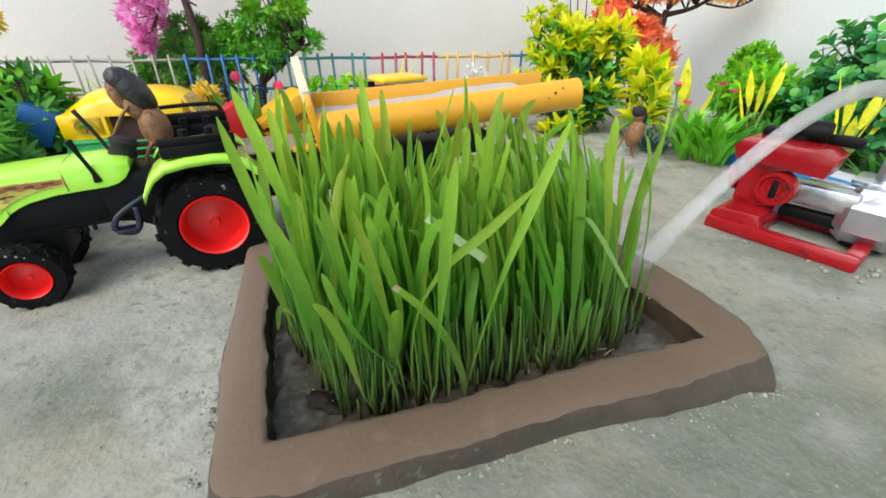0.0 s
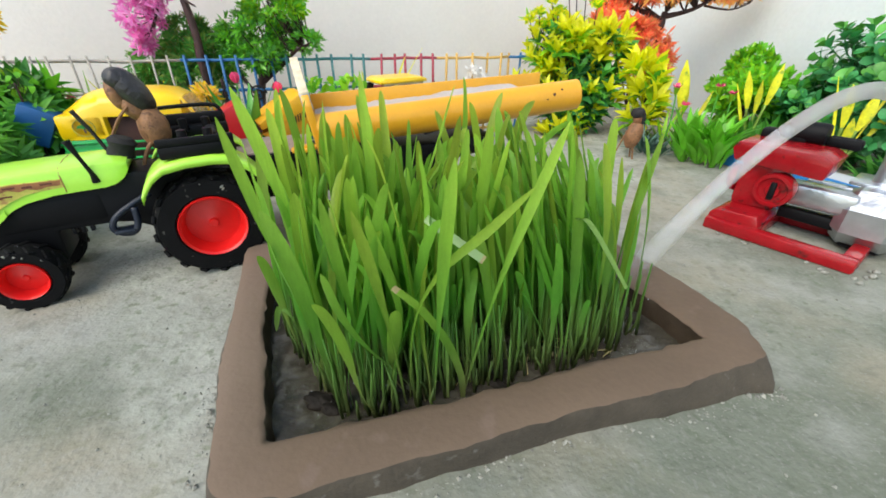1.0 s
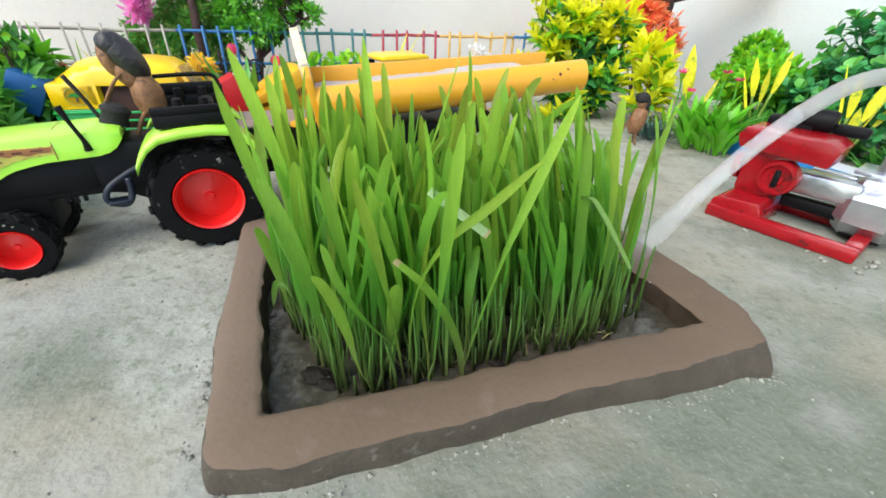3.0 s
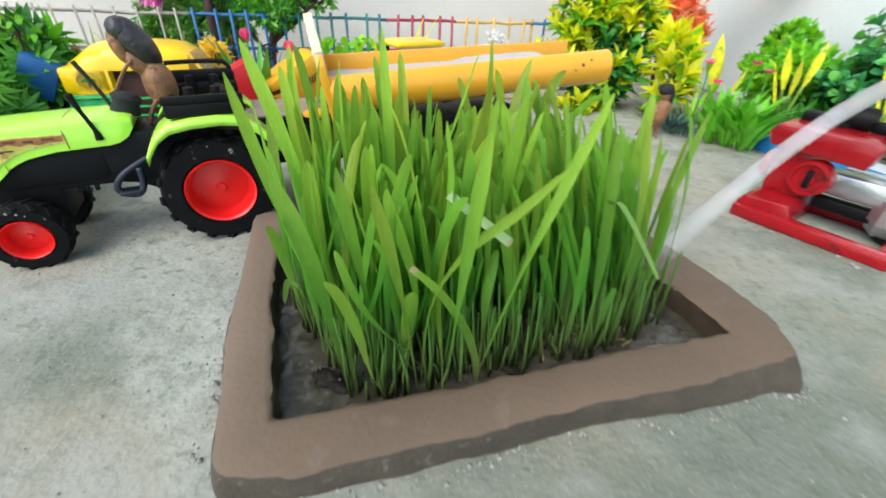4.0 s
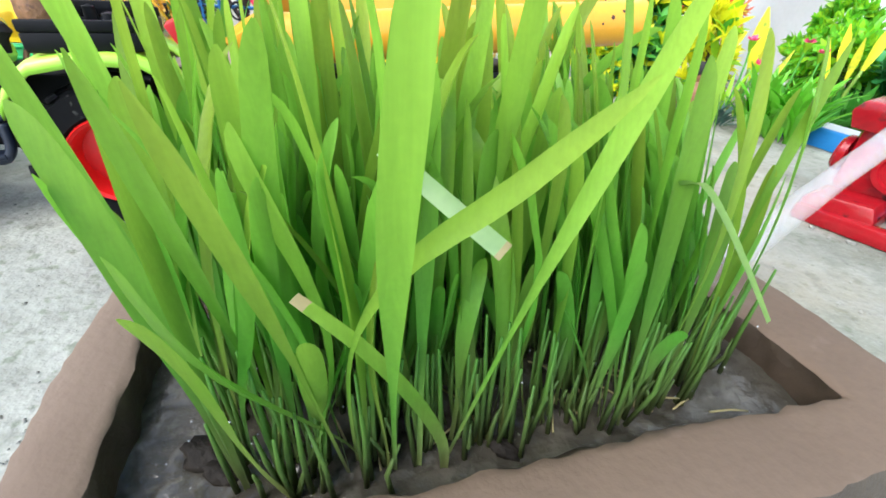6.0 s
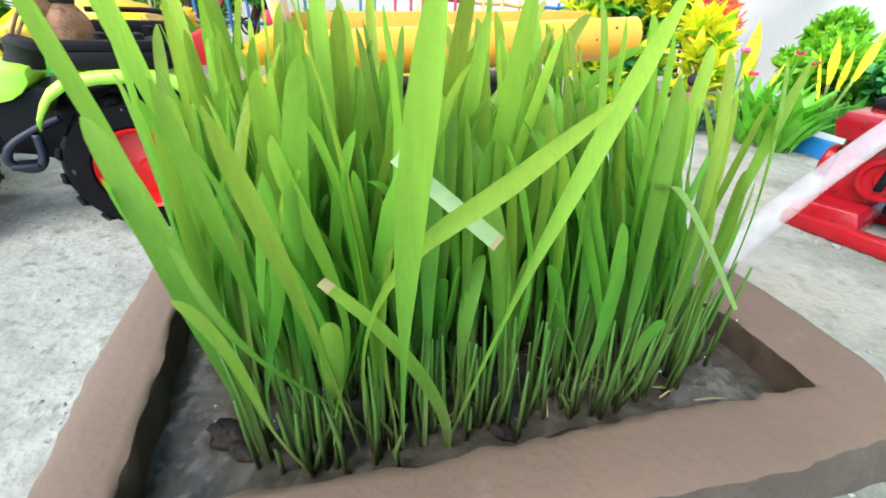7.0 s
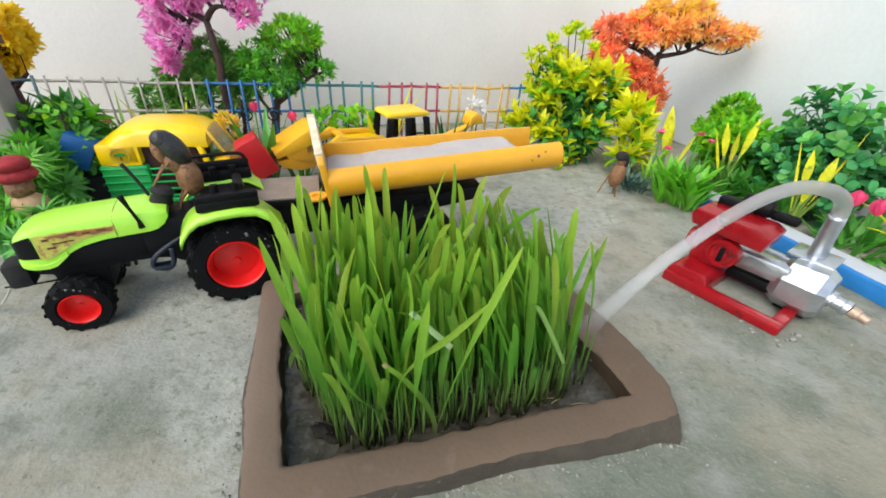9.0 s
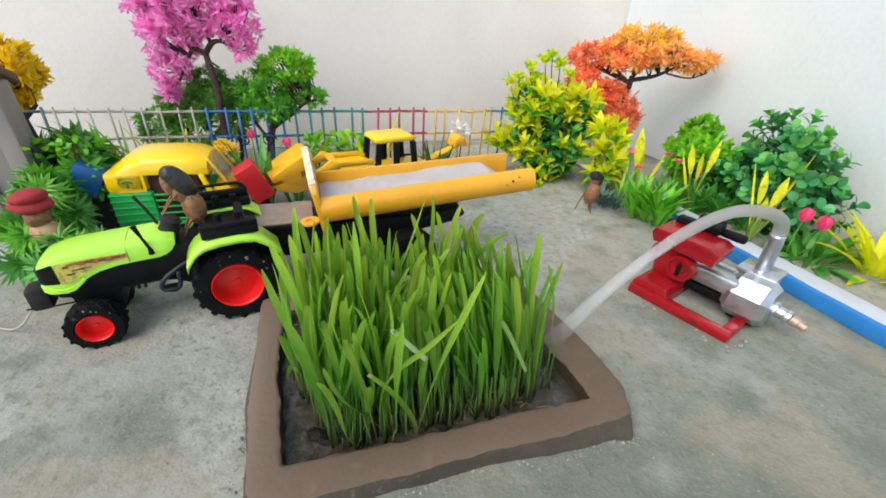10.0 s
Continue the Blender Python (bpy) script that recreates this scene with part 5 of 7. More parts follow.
def build_digger():
    d = thing("toy_digger", pose(-0.120, 0.592, 0, 0, 0, 220) @ Matrix.Diagonal((1.1, 1.1, 0.79, 1)), "yellow toy loader digger with a black cab frame", "toy digger")
    part("cab_roof", prism([(-0.030, 0.1245), (-0.030, 0.1285), (-0.024, 0.1325), (0.024, 0.1325), (0.030, 0.1285), (0.030, 0.1245)], 0.046, 0.0010), M["yellow_cab"], d, "yellow cab roof")
    part("roof_lip", box(0.052, 0.042, 0.003, 0.001, (0, 0, 0.1230)), M["yellow_worn"], d)
    for x in (-0.025, 0.0, 0.025):
        for y in (-0.022, 0.022):
            part("cab_post", prism([(x * 1.15 - 0.0035, 0.070), (x - 0.0035, 0.1215), (x + 0.0045, 0.1215), (x * 1.15 + 0.0045, 0.070)], 0.006, 0.001, at=y), M["black"], d)
    part("body", box(0.12, 0.056, 0.040, 0.006, (0.005, 0, 0.052)), M["yellow_cab"], d, "yellow body")
    part("engine_cover", box(0.05, 0.046, 0.022, 0.005, (0.058, 0, 0.078)), M["yellow_cab"], d)
    for x, rad in ((-0.045, 0.034), (0.06, 0.026)):
        for y in (-0.036, 0.036):
            part("wheel", lathe([(0, -0.010), (rad * 0.85, -0.011), (rad, -0.007), (rad, 0.007), (rad * 0.85, 0.011), (0, 0.010)], 28, Matrix.Translation((x, y, rad)) @ Matrix.Rotation(radians(90), 4, "X")), M["rubber"], d, "black tyre")
    for y in (-0.020, 0.020):
        part("loader_arm", prism([(0.030, 0.088), (0.036, 0.095), (0.082, 0.098), (0.092, 0.104), (0.104, 0.092), (0.122, 0.083), (0.120, 0.074), (0.098, 0.083), (0.080, 0.091)], 0.007, 0.0006, at=y), M["digger_amber"], d, "yellow loader arm")
    part("arm_link", box(0.010, 0.046, 0.006, 0.0015, (0.085, 0, 0.094)), M["digger_amber"], d)
    bucket = part("bucket", prism([(0.1165, 0.1210), (0.1225, 0.1215), (0.1500, 0.1010), (0.1680, 0.0850), (0.1660, 0.0770), (0.1580, 0.0800), (0.1320, 0.0900), (0.1165, 0.0941)], 0.050, 0.0003), M["digger_amber"], d, "raised yellow bucket shell")
    part("bucket_floor", prism([(0.1665, 0.0714), (0.1600, 0.0605), (0.1400, 0.0535), (0.1240, 0.0560), (0.1160, 0.0790), (0.1290, 0.0806), (0.1500, 0.0756)], 0.047, 0.0003), M["yellow"], bucket)
    for k in range(7):
        u = k / 6
        part("tooth", prism([(0, 0), (0.0035, 0.0012), (0.0035, -0.0012)], 0.005, 0, "y", -0.0225 + 0.045 * u), M["dark_inside"], bucket, m=Matrix.Translation((0.1655, 0, 0.0760)) @ Matrix.Rotation(0.5, 4, "Y"))
    for y in (-0.0235, 0.0235):
        part("cheek", prism([(0.1185, 0.1100), (0.1165, 0.0756), (0.1300, 0.0638), (0.1560, 0.0773), (0.1500, 0.0974)], 0.002, 0.0004, at=y), M["yellow"], bucket)
    for k in range(5):
        part("slot", box(0.0011, 0.001, 0.010, 0.0002, (0.1205 + 0.0026 * k, 0.0250, 0.0930 - 0.0016 * k)), M["dark_inside"], bucket)
        part("rib", box(0.004, 0.003, 0.016, 0.0006, (0.1190, -0.0215 + 0.0107 * k, 0.0900)), M["yellow_cab"], bucket)
    tube("backhoe_arm", [(-0.055, 0, 0.060), (-0.074, 0, 0.074), (-0.092, 0, 0.082), (-0.104, 0, 0.088)], [0.007, 0.006, 0.005], M["digger_amber"], d, 8, 20, label="yellow backhoe arm")
    scoop = part("backhoe_scoop", prism([(-0.1265, 0.092), (-0.120, 0.112), (-0.112, 0.116), (-0.104, 0.108), (-0.101, 0.094), (-0.107, 0.088), (-0.110, 0.104), (-0.117, 0.106)], 0.022, 0.0006), M["digger_amber"], d, "curved yellow backhoe scoop")
    for y in (-0.0105, 0.0105):
        part("scoop_cheek", prism([(-0.125, 0.093), (-0.119, 0.110), (-0.112, 0.114), (-0.104, 0.106), (-0.103, 0.094)], 0.0015, 0.0003, at=y), M["yellow"], scoop)


def build_boxes():
    for name, mat_key, size, at, turn, label, foot in (
            ("red_box", "box_red", (0.028, 0.032, 0.048), (-0.429, -0.152, 0.066), (0, -26, 12), "red plastic box leaning behind the trailer", (-0.432, -0.155)),
            ("blue_box", "box_blue", (0.029, 0.030, 0.034), (-0.608, -0.148, 0.081), (0, 30, 8), "blue plastic box tilted among the plants", (-0.606, -0.140))):
        b = part(name, box(*size, 0.0015), M[mat_key], None, m=YARD @ pose(*at, *turn))
        tagged(b, label, "box")
        h = at[2] - 0.030
        s = part("stone_block", box(0.036, 0.034, h, 0.004, (0, 0, h / 2)), M["clay_dark"], None, m=YARD @ pose(*foot, 0, 0, 0, 8))
        tagged(s, "dark block under the " + name.replace("_", " "), "block")


def build_hut():
    h = thing("model_hut", YARD @ pose(-0.652, -0.150, 0) @ Matrix.Diagonal((1, 1, 0.96, 1)), "grey model hut with a brown board roof", "model hut")
    part("wall", box(0.22, 0.022, 0.195, 0.002, (-0.110, 0.011, 0.0975)), M["hut_wall"], h, "grey painted wall")
    part("corner_post", box(0.018, 0.014, 0.20, 0.002, (-0.008, -0.004, 0.100)), M["hut_wall"], h)
    part("door_frame", box(0.005, 0.004, 0.12, 0.001, (-0.045, -0.002, 0.06)), M["hut_roof"], h, "thin brown door frame")
    part("step", box(0.20, 0.06, 0.012, 0.002, (-0.125, -0.035, 0.006)), M["kerb_white"], h, "pale front step")
    part("roof", prism([(-0.030, 0.186), (-0.030, 0.196), (0.012, 0.214), (0.045, 0.198), (0.045, 0.188), (0.012, 0.204)], 0.22, 0.001, "x", -0.112), M["hut_roof"], h, "brown board roof")


# ---- pump ----
PUMP = pose(0.2135, 0.3935, 0, 0, 0, -44.5)


def build_pump():
    p = thing("toy_pump", PUMP, "red and foil-wrapped toy water pump", "toy pump")
    for y in (0.006, 0.072):
        part("base_rail", box(0.106, 0.011, 0.011, 0.0022, (0.053, y, 0.0055)), M["red_enamel"], p, "glossy red base rail")
    part("base_end", box(0.011, 0.056, 0.0105, 0.0022, (0.1005, 0.039, 0.0054)), M["red_enamel"], p)
    part("plinth", prism([(0.0, 0.0), (0.0, 0.014), (0.006, 0.019), (0.036, 0.021), (0.040, 0.012), (0.040, 0.0)], 0.066, 0.002, at=0.039), M["red_enamel"], p, "red sloping plinth")
    part("pedestal", box(0.034, 0.030, 0.046, 0.006, (0.021, 0.046, 0.040)), M["red_enamel"], p, "red pedestal")
    wheel_m = Matrix.Translation((0.035, 0.027, 0.040)) @ Matrix.Rotation(radians(90), 4, "X")
    part("flywheel", lathe([(0, 0.0030), (0.005, 0.0030), (0.006, 0.0012), (0.010, 0.0012), (0.011, 0.0034), (0.0138, 0.0030), (0.0145, 0.001), (0.0145, -0.008), (0, -0.008)], 32, wheel_m), M["red_enamel"], p, "red flywheel", smooth=True)
    part("flywheel_slot", box(0.0045, 0.003, 0.015, 0.001, (0.035, 0.0235, 0.040)), M["black"], p)
    part("side_disc", lathe([(0, -0.003), (0.010, -0.003), (0.012, -0.001), (0.012, 0.003), (0, 0.004)], 28, Matrix.Translation((0.001, 0.040, 0.040)) @ Matrix.Rotation(radians(90), 4, "Y")), M["red_enamel"], p, "red side disc", smooth=True)
    part("tank", prism([(0.000, 0.059), (-0.004, 0.069), (0.000, 0.0755), (0.058, 0.0755), (0.066, 0.071), (0.063, 0.056)], 0.037, 0.0012, at=0.042), M["red_enamel"], p, "long red tank on top")
    part("cap", lathe([(0, -0.012), (0.008, -0.012), (0.009, -0.009), (0.009, 0.009), (0.008, 0.012), (0, 0.012)], 18, Matrix.Translation((0.036, 0.064, 0.083)) @ Matrix.Rotation(radians(90), 4, "Y")), M["black"], p, "black round cap", smooth=True)
    part("cap_bar", box(0.024, 0.009, 0.009, 0.003, (0.059, 0.068, 0.078)), M["black"], p)
    part("silencer", box(0.034, 0.012, 0.010, 0.003, (0.020, 0.062, 0.078)), M["black"], p)
    part("shaft_cover", box(0.050, 0.020, 0.018, 0.003, (0.062, 0.046, 0.0375)), M["foil"], p, "foil-covered shaft")
    part("shaft_cover", box(0.050, 0.008, 0.008, 0.002, (0.072, 0.066, 0.042)), M["foil"], p)
    part("under_bar", box(0.055, 0.010, 0.010, 0.002, (0.068, 0.044, 0.020)), M["black"], p)
    head = lathe([(0, -0.021), (0.019, -0.021), (0.0245, -0.014), (0.025, 0.012), (0.020, 0.019), (0, 0.020)], 8, Matrix.Translation((0.098, 0.056, 0.0275)) @ Matrix.Rotation(radians(90), 4, "Y") @ Matrix.Rotation(radians(22.5), 4, "Z"))
    part("pump_head", head, M["foil"], p, "foil-wrapped eight-sided pump head")
    part("mount", box(0.026, 0.034, 0.014, 0.002, (0.098, 0.062, 0.010)), M["black"], p)
    part("outlet_block", box(0.026, 0.030, 0.030, 0.003, (0.094, 0.079, 0.034)), M["foil"], p)
    part("outlet_plate", box(0.036, 0.034, 0.003, 0.0008, (0.091, 0.080, 0.0500)), M["foil"], p, "bright foil outlet plate")
    part("inlet", lathe([(0, 0), (0.008, 0), (0.008, 0.006), (0.0062, 0.007), (0.0062, 0.013), (0.0072, 0.014), (0.0072, 0.018), (0.0055, 0.019), (0, 0.019)], 20, Matrix.Translation((0.114, 0.059, 0.027)) @ Matrix.Rotation(radians(100), 4, "Y")), M["foil"], p, "foil inlet nozzle", smooth=True)
    part("inlet_tip", lathe([(0, 0), (0.0052, 0), (0.0050, 0.006), (0.0040, 0.007), (0.0040, 0.013), (0.0032, 0.014), (0, 0.014)], 16, Matrix.Translation((0.133, 0.059, 0.0238)) @ Matrix.Rotation(radians(103), 4, "Y")), M["copper"], p, "copper inlet tip", smooth=True)

    # crumbs of mud by the base of the pump
    rng = random.Random(19)
    m = PUMP
    for k in range(14):
        q = m @ Vector((rng.uniform(0.085, 0.118) if k < 9 else rng.uniform(-0.010, 0.09), -0.006 + rng.gauss(0, 0.003) if k > 4 else rng.uniform(-0.004, 0.05), 0))
        if k <= 4:
            q = m @ Vector((0.1125 + abs(rng.gauss(0, 0.003)), rng.uniform(-0.004, 0.030), 0))
        r = rng.uniform(0.0008, 0.0022)
        v, f, s = blob(rng, [((q.x, q.y, r * 0.45), (r * 1.3, r, r * 0.9), rng.uniform(-20, 20), 0)], 0.6, 10)
        tagged(put("mud_clod", mesh("mud_clod", v, f, M["grit"])), "small grey crumb of mud beside the pump", "mud clod", "mud crumbs")


ARC = pose(0.1226, 0.2767, 0, 0, 0, 27.5)


def build_hose():
    def at(rows):
        return [ARC @ Vector((s, 0, z)) for s, z in rows]
    pipe = tube("riser_pipe", at([(0.238, 0.048), (0.238, 0.072), (0.236, 0.092)]), [0.0074, 0.0070, 0.0066], M["foil"], None, 14, 10, 0.12)
    tagged(pipe, "crumpled foil-wrapped riser pipe on the pump outlet", "pipe")
    hose = tube("hose", at([(0.237, 0.086), (0.236, 0.097), (0.231, 0.106), (0.218, 0.1140), (0.2014, 0.1193), (0.184, 0.1228), (0.168, 0.1243), (0.150, 0.1228), (0.134, 0.1190), (0.117, 0.1123), (0.098, 0.1028)]), [0.0066, 0.0062, 0.0056, 0.0053, 0.0050], M["hose"], None, 20, 50)
    tagged(hose, "cloudy curved hose above the pump", "hose")
    inlet = tube("inlet_hose", [PUMP @ Vector(q) for q in ((0.140, 0.0595, 0.0225), (0.170, 0.0645, 0.0190), (0.205, 0.0710, 0.0150), (0.260, 0.0790, 0.0105), (0.320, 0.0860, 0.0100))], [0.0036, 0.0062, 0.0085, 0.0095], M["inlet_hose"], None, 16, 30)
    tagged(inlet, "clear brownish hose running from the pump nozzle", "hose")
    water = tube("water_jet", at([(0.099, 0.1033), (0.085, 0.0942), (0.0671, 0.0816), (0.050, 0.0672), (0.0336, 0.0517), (0.016, 0.033), (0.0, 0.0155), (-0.012, 0.003)]), [0.0049, 0.0048, 0.0050, 0.0058, 0.0072, 0.0100], M["water"], None, 24, 70, 0.10)
    tagged(water, "arching stream of water falling into the bed", "water jet")


# ---- fence ----
def build_fence():
    fence = thing("wire_fence", pose(0.0553, 0.7687, -0.0225, 0, 0.95, 26), "low wire fence painted in coloured sections", "fence")
    cuts = [(-0.86, -0.70, "fence_slate"), (-0.70, -0.505, "fence_white"), (-0.505, -0.385, "fence_blue"), (-0.385, -0.258, "fence_teal"), (-0.258, -0.157, "fence_red"), (-0.157, -0.036, "fence_yellow"), (-0.036, 0.006, "fence_blue")]
    rng = random.Random(8)
    post = {}
    for a, b, key in cuts:
        for z in (0.139, 0.101, 0.030):
            pts = [(a + (b - a) * k / 6, rng.gauss(0, 0.0004), z + rng.gauss(0, 0.0004)) for k in range(7)]
            tube("rail", pts, [0.0020], M[key], fence, 8, 0, 0.1)
        me = mesh("post", *tube_data([(0, 0, 0), (0.0003, 0, 0.05), (0, 0.0004, 0.10), (0, 0, 0.1455)], [0.0013 if key == "fence_white" else 0.0018], 8, 0.12), M[key])
        post[key] = me
    x = -0.855
    while x < 0.006:
        key = next(k for a, b, k in cuts if a <= x <= b + 1e-6)
        put("post", post[key], fence, pose(x + rng.gauss(0, 0.0015), -0.003, 0, rng.gauss(0, 0.8), rng.gauss(0, 1.2), 0))
        x += 0.0210
    for cx in (-0.419, -0.455):
        pts = [(cx + 0.0115 * (1 - k / 30) * math.cos(k * 0.45), -0.004, 0.096 + 0.0115 * (1 - k / 30) * math.sin(k * 0.45)) for k in range(28)]
        tube("scroll", pts, [0.0012], M["clay_dark"], fence, 6, label="dark curled wire scroll")


# ---- plants ----
def spread(rng, blobs, count, rise=0.35):
    """Places and outward ways on the skins of several lumps: (centre, radii, share)."""
    out = []
    total = sum(b[2] for b in blobs)
    for c, r, share in blobs:
        for _ in range(int(count * share / total)):
            d = Vector((rng.gauss(0, 1), rng.gauss(0, 1), rng.gauss(0, 1))).normalized()
            f = rng.uniform(0.45, 1.0) ** 0.6
            at = Vector(c) + Vector((d.x * r[0], d.y * r[1], d.z * r[2])) * f
            way = (Vector((d.x / r[0], d.y / r[1], d.z / r[2])).normalized() + Vector((0, 0, rise))).normalized()
            out.append((at, way))
    return out


def tree(name, foot, trunk, limbs, blobs, meshes, count, label, seed, thick=0.007, size=(0.8, 1.25), category="plastic tree", part_name="sprig", rise=0.35):
    """A bent trunk with limbs and a crown of small leaf clusters, each a part."""
    rng = random.Random(seed)
    t = thing(name, Matrix.Translation(foot), label, category)
    pieces = [tube_data(smooth_line(trunk, 16), [thick, thick * 0.8, thick * 0.6], 10, 0.2)]
    for pts, r in limbs:
        pieces.append(tube_data(smooth_line(pts, 10), [r, r * 0.45], 7, 0.15))
    spots = spread(rng, blobs, count, rise)
    # twigs out to the clusters
    knots = [Vector(p) for p in smooth_line(trunk, 16)[8:]] + [Vector(q) for pts, _ in limbs for q in smooth_line(pts, 6)]
    for at, way in spots[::2]:
        k = min(knots, key=lambda q: (q - at).length)
        pieces.append(tube_data(smooth_line([k, (k + at) / 2 + Vector((0, 0, -0.006)), at], 5), [thick * 0.16, thick * 0.09], 5))
    put("trunk", mesh("trunk", *join(*pieces), M["bark"]), t, label="dark bent trunk with limbs")
    for at, way in spots:
        me = rng.choice(meshes) if not callable(meshes) else meshes(at, rng)
        put(part_name, me, t, aim(way, at, rng.uniform(0, 6.3), rng.uniform(*size)))
    return t


def needle_cluster(rng, mats, count=26, length=0.016, width=0.0022, name="cluster"):
    """A spray of many narrow leaves."""
    pieces, slots = [], []
    for _ in range(count):
        d = Vector((rng.gauss(0, 1), rng.gauss(0, 1), abs(rng.gauss(0, 0.8)) + 0.15)).normalized()
        base = Vector((rng.gauss(0, 0.003), rng.gauss(0, 0.003), rng.uniform(-0.003, 0.004)))
        m = aim(d, base, rng.uniform(0, 6.3)) @ Matrix.Rotation(radians(-90), 4, "Y")
        l = length * rng.uniform(0.6, 1.1)
        lf = leaf_data(l, width * rng.uniform(0.8, 1.3), rng.uniform(-0.4, 0.6), 0.2, 3, 0.5, m)
        pieces.append(lf)
        slots += [rng.randrange(len(mats))] * len(lf[1])
    return mesh(name, *join(*pieces), mats, True, slots)


def round_cluster(rng, mats, leaves=7, length=0.013, width=0.009, name="cluster"):
    """A sprig of rounded leaves set in pairs."""
    pieces, slots = [], []
    for k in range(leaves):
        a = k * 2.4 + rng.uniform(-0.3, 0.3)
        m = Matrix.Translation((0, 0, 0.0022 * k)) @ Matrix.Rotation(a, 4, "Z") @ Matrix.Rotation(-(0.25 + 0.10 * k + rng.uniform(-0.2, 0.2)), 4, "Y")
        lf = leaf_data(length * rng.uniform(0.75, 1.15), width * rng.uniform(0.8, 1.15), 0.5, 0.18, 5, 0.6, m, 1.6)
        pieces.append(lf)
        slots += [0 if k < leaves - 3 else len(mats) - 1] * len(lf[1])
    pieces.append(tube_data([(0, 0, -0.012), (0, 0, 0.002 * leaves)], [0.0009, 0.0006], 5))
    slots += [0] * len(pieces[-1][1])
    return mesh(name, *join(*pieces), mats, True, slots)


def two_tone_cluster(rng, low, high, name="cluster", length=0.036, width=0.0125):
    """A whorl with broad green leaves below and yellow ones towards its end."""
    a = whorl_data(rng, 4, length, width, 0.95, 0.95, 0.35, 1, 6, 0.5)
    b = whorl_data(rng, 4, length * 0.95, width * 0.95, 1.32, 0.75, 0.35, 1, 6, 0.55)
    b = ([v + Vector((0, 0, 0.009)) for v in b[0]], b[1])
    v, f = join(a, b)
    return mesh(name, v, f, [low, high], True, [0] * len(a[1]) + [1] * len(b[1]))


def build_trees():
    rng = random.Random(21)
    pinks = [needle_cluster(rng, [M["pink"], M["pink"], M["pink_pale"]], 28, 0.0115, 0.0032) for _ in range(4)]
    tree("pink_tree", yard(-0.474, 0.015), [(0, 0, 0), (-0.003, 0, 0.06), (-0.009, 0.0, 0.13), (-0.007, 0, 0.165), (-0.009, 0, 0.195), (-0.014, 0.0, 0.226)],
         [([(-0.013, 0, 0.222), (-0.030, 0, 0.228), (-0.042, 0, 0.216), (-0.052, 0, 0.204)], 0.0042), ([(-0.014, 0, 0.222), (0.0, 0, 0.236), (0.014, 0, 0.240), (0.028, 0, 0.236)], 0.0046), ([(-0.012, 0, 0.214), (0.006, -0.004, 0.206)], 0.0022), ([(0.0, 0, 0.236), (-0.01, 0, 0.26), (-0.02, 0, 0.285)], 0.003), ([(-0.004, 0, 0.03), (0.012, 0, 0.075), (0.014, 0, 0.12)], 0.0045)],
         [((-0.018, 0.0, 0.292), (0.080, 0.05, 0.042), 5), ((-0.062, 0.0, 0.246), (0.034, 0.035, 0.046), 2.2), ((-0.080, 0.0, 0.196), (0.020, 0.02, 0.030), 1.0), ((-0.092, -0.002, 0.166), (0.013, 0.012, 0.012), 0.4), ((-0.036, 0.0, 0.262), (0.026, 0.03, 0.018), 0.9), ((0.044, 0.0, 0.270), (0.032, 0.03, 0.034), 1.5), ((0.048, 0, 0.236), (0.012, 0.012, 0.014), 0.3), ((-0.104, 0, 0.270), (0.014, 0.012, 0.016), 0.3), ((-0.01, 0, 0.325), (0.05, 0.035, 0.014), 0.8)],
         pinks, 360, "small plastic tree with a pink crown", 31, 0.0068)
    greens = [needle_cluster(rng, [M["leaf_mid"], M["leaf_bright"]], 26, 0.0105, 0.0028) for _ in range(3)]
    limes = [needle_cluster(rng, [M["leaf_lime"], M["leaf_bright"]], 26, 0.0105, 0.0030) for _ in range(2)]
    tree("green_tree", yard(-0.425, 0.035), [(0, 0, 0), (0.003, 0, 0.06), (0.012, 0.0, 0.11), (0.030, 0, 0.135), (0.055, 0, 0.142)],
         [([(0.012, 0, 0.11), (0.055, 0, 0.140), (0.075, 0, 0.155), (0.10, 0, 0.165)], 0.0035), ([(0.006, 0, 0.09), (-0.02, 0, 0.13), (-0.03, 0, 0.17)], 0.003)],
         [((0.055, 0.0, 0.208), (0.042, 0.035, 0.024), 2.2), ((0.015, 0.0, 0.175), (0.040, 0.035, 0.030), 2.0), ((0.032, -0.01, 0.150), (0.030, 0.025, 0.020), 1.2), ((-0.02, 0, 0.155), (0.022, 0.02, 0.03), 0.8), ((0.09, 0, 0.168), (0.020, 0.015, 0.010), 0.5)],
         lambda at, r: r.choice(limes if at.z > 0.195 and at.x > 0.02 else greens), 230, "small plastic tree with a green crown", 32, 0.007)
    olive = [needle_cluster(rng, [M["leaf_mid"], M["leaf_olive"], M["leaf_mid"]], 30, 0.0150, 0.0024) for _ in range(3)]
    tree("feathery_shrub", yard(-0.522, 0.085), [(0, 0, 0), (0.0, 0, 0.05), (0.006, 0, 0.10)], [([(0, 0, 0.05), (-0.04, 0, 0.10)], 0.002), ([(0, 0, 0.05), (0.04, 0, 0.12)], 0.002)],
         [((0.0, 0, 0.115), (0.080, 0.035, 0.036), 3.4), ((0.030, 0, 0.155), (0.050, 0.03, 0.024), 2.0), ((-0.030, 0, 0.140), (0.040, 0.03, 0.022), 1.2), ((0.025, 0, 0.182), (0.026, 0.02, 0.016), 0.8), ((-0.085, 0, 0.100), (0.040, 0.03, 0.03), 1.2)], olive, 290, "feathery green plastic shrub behind the fence", 33, 0.003, category="plastic shrub")
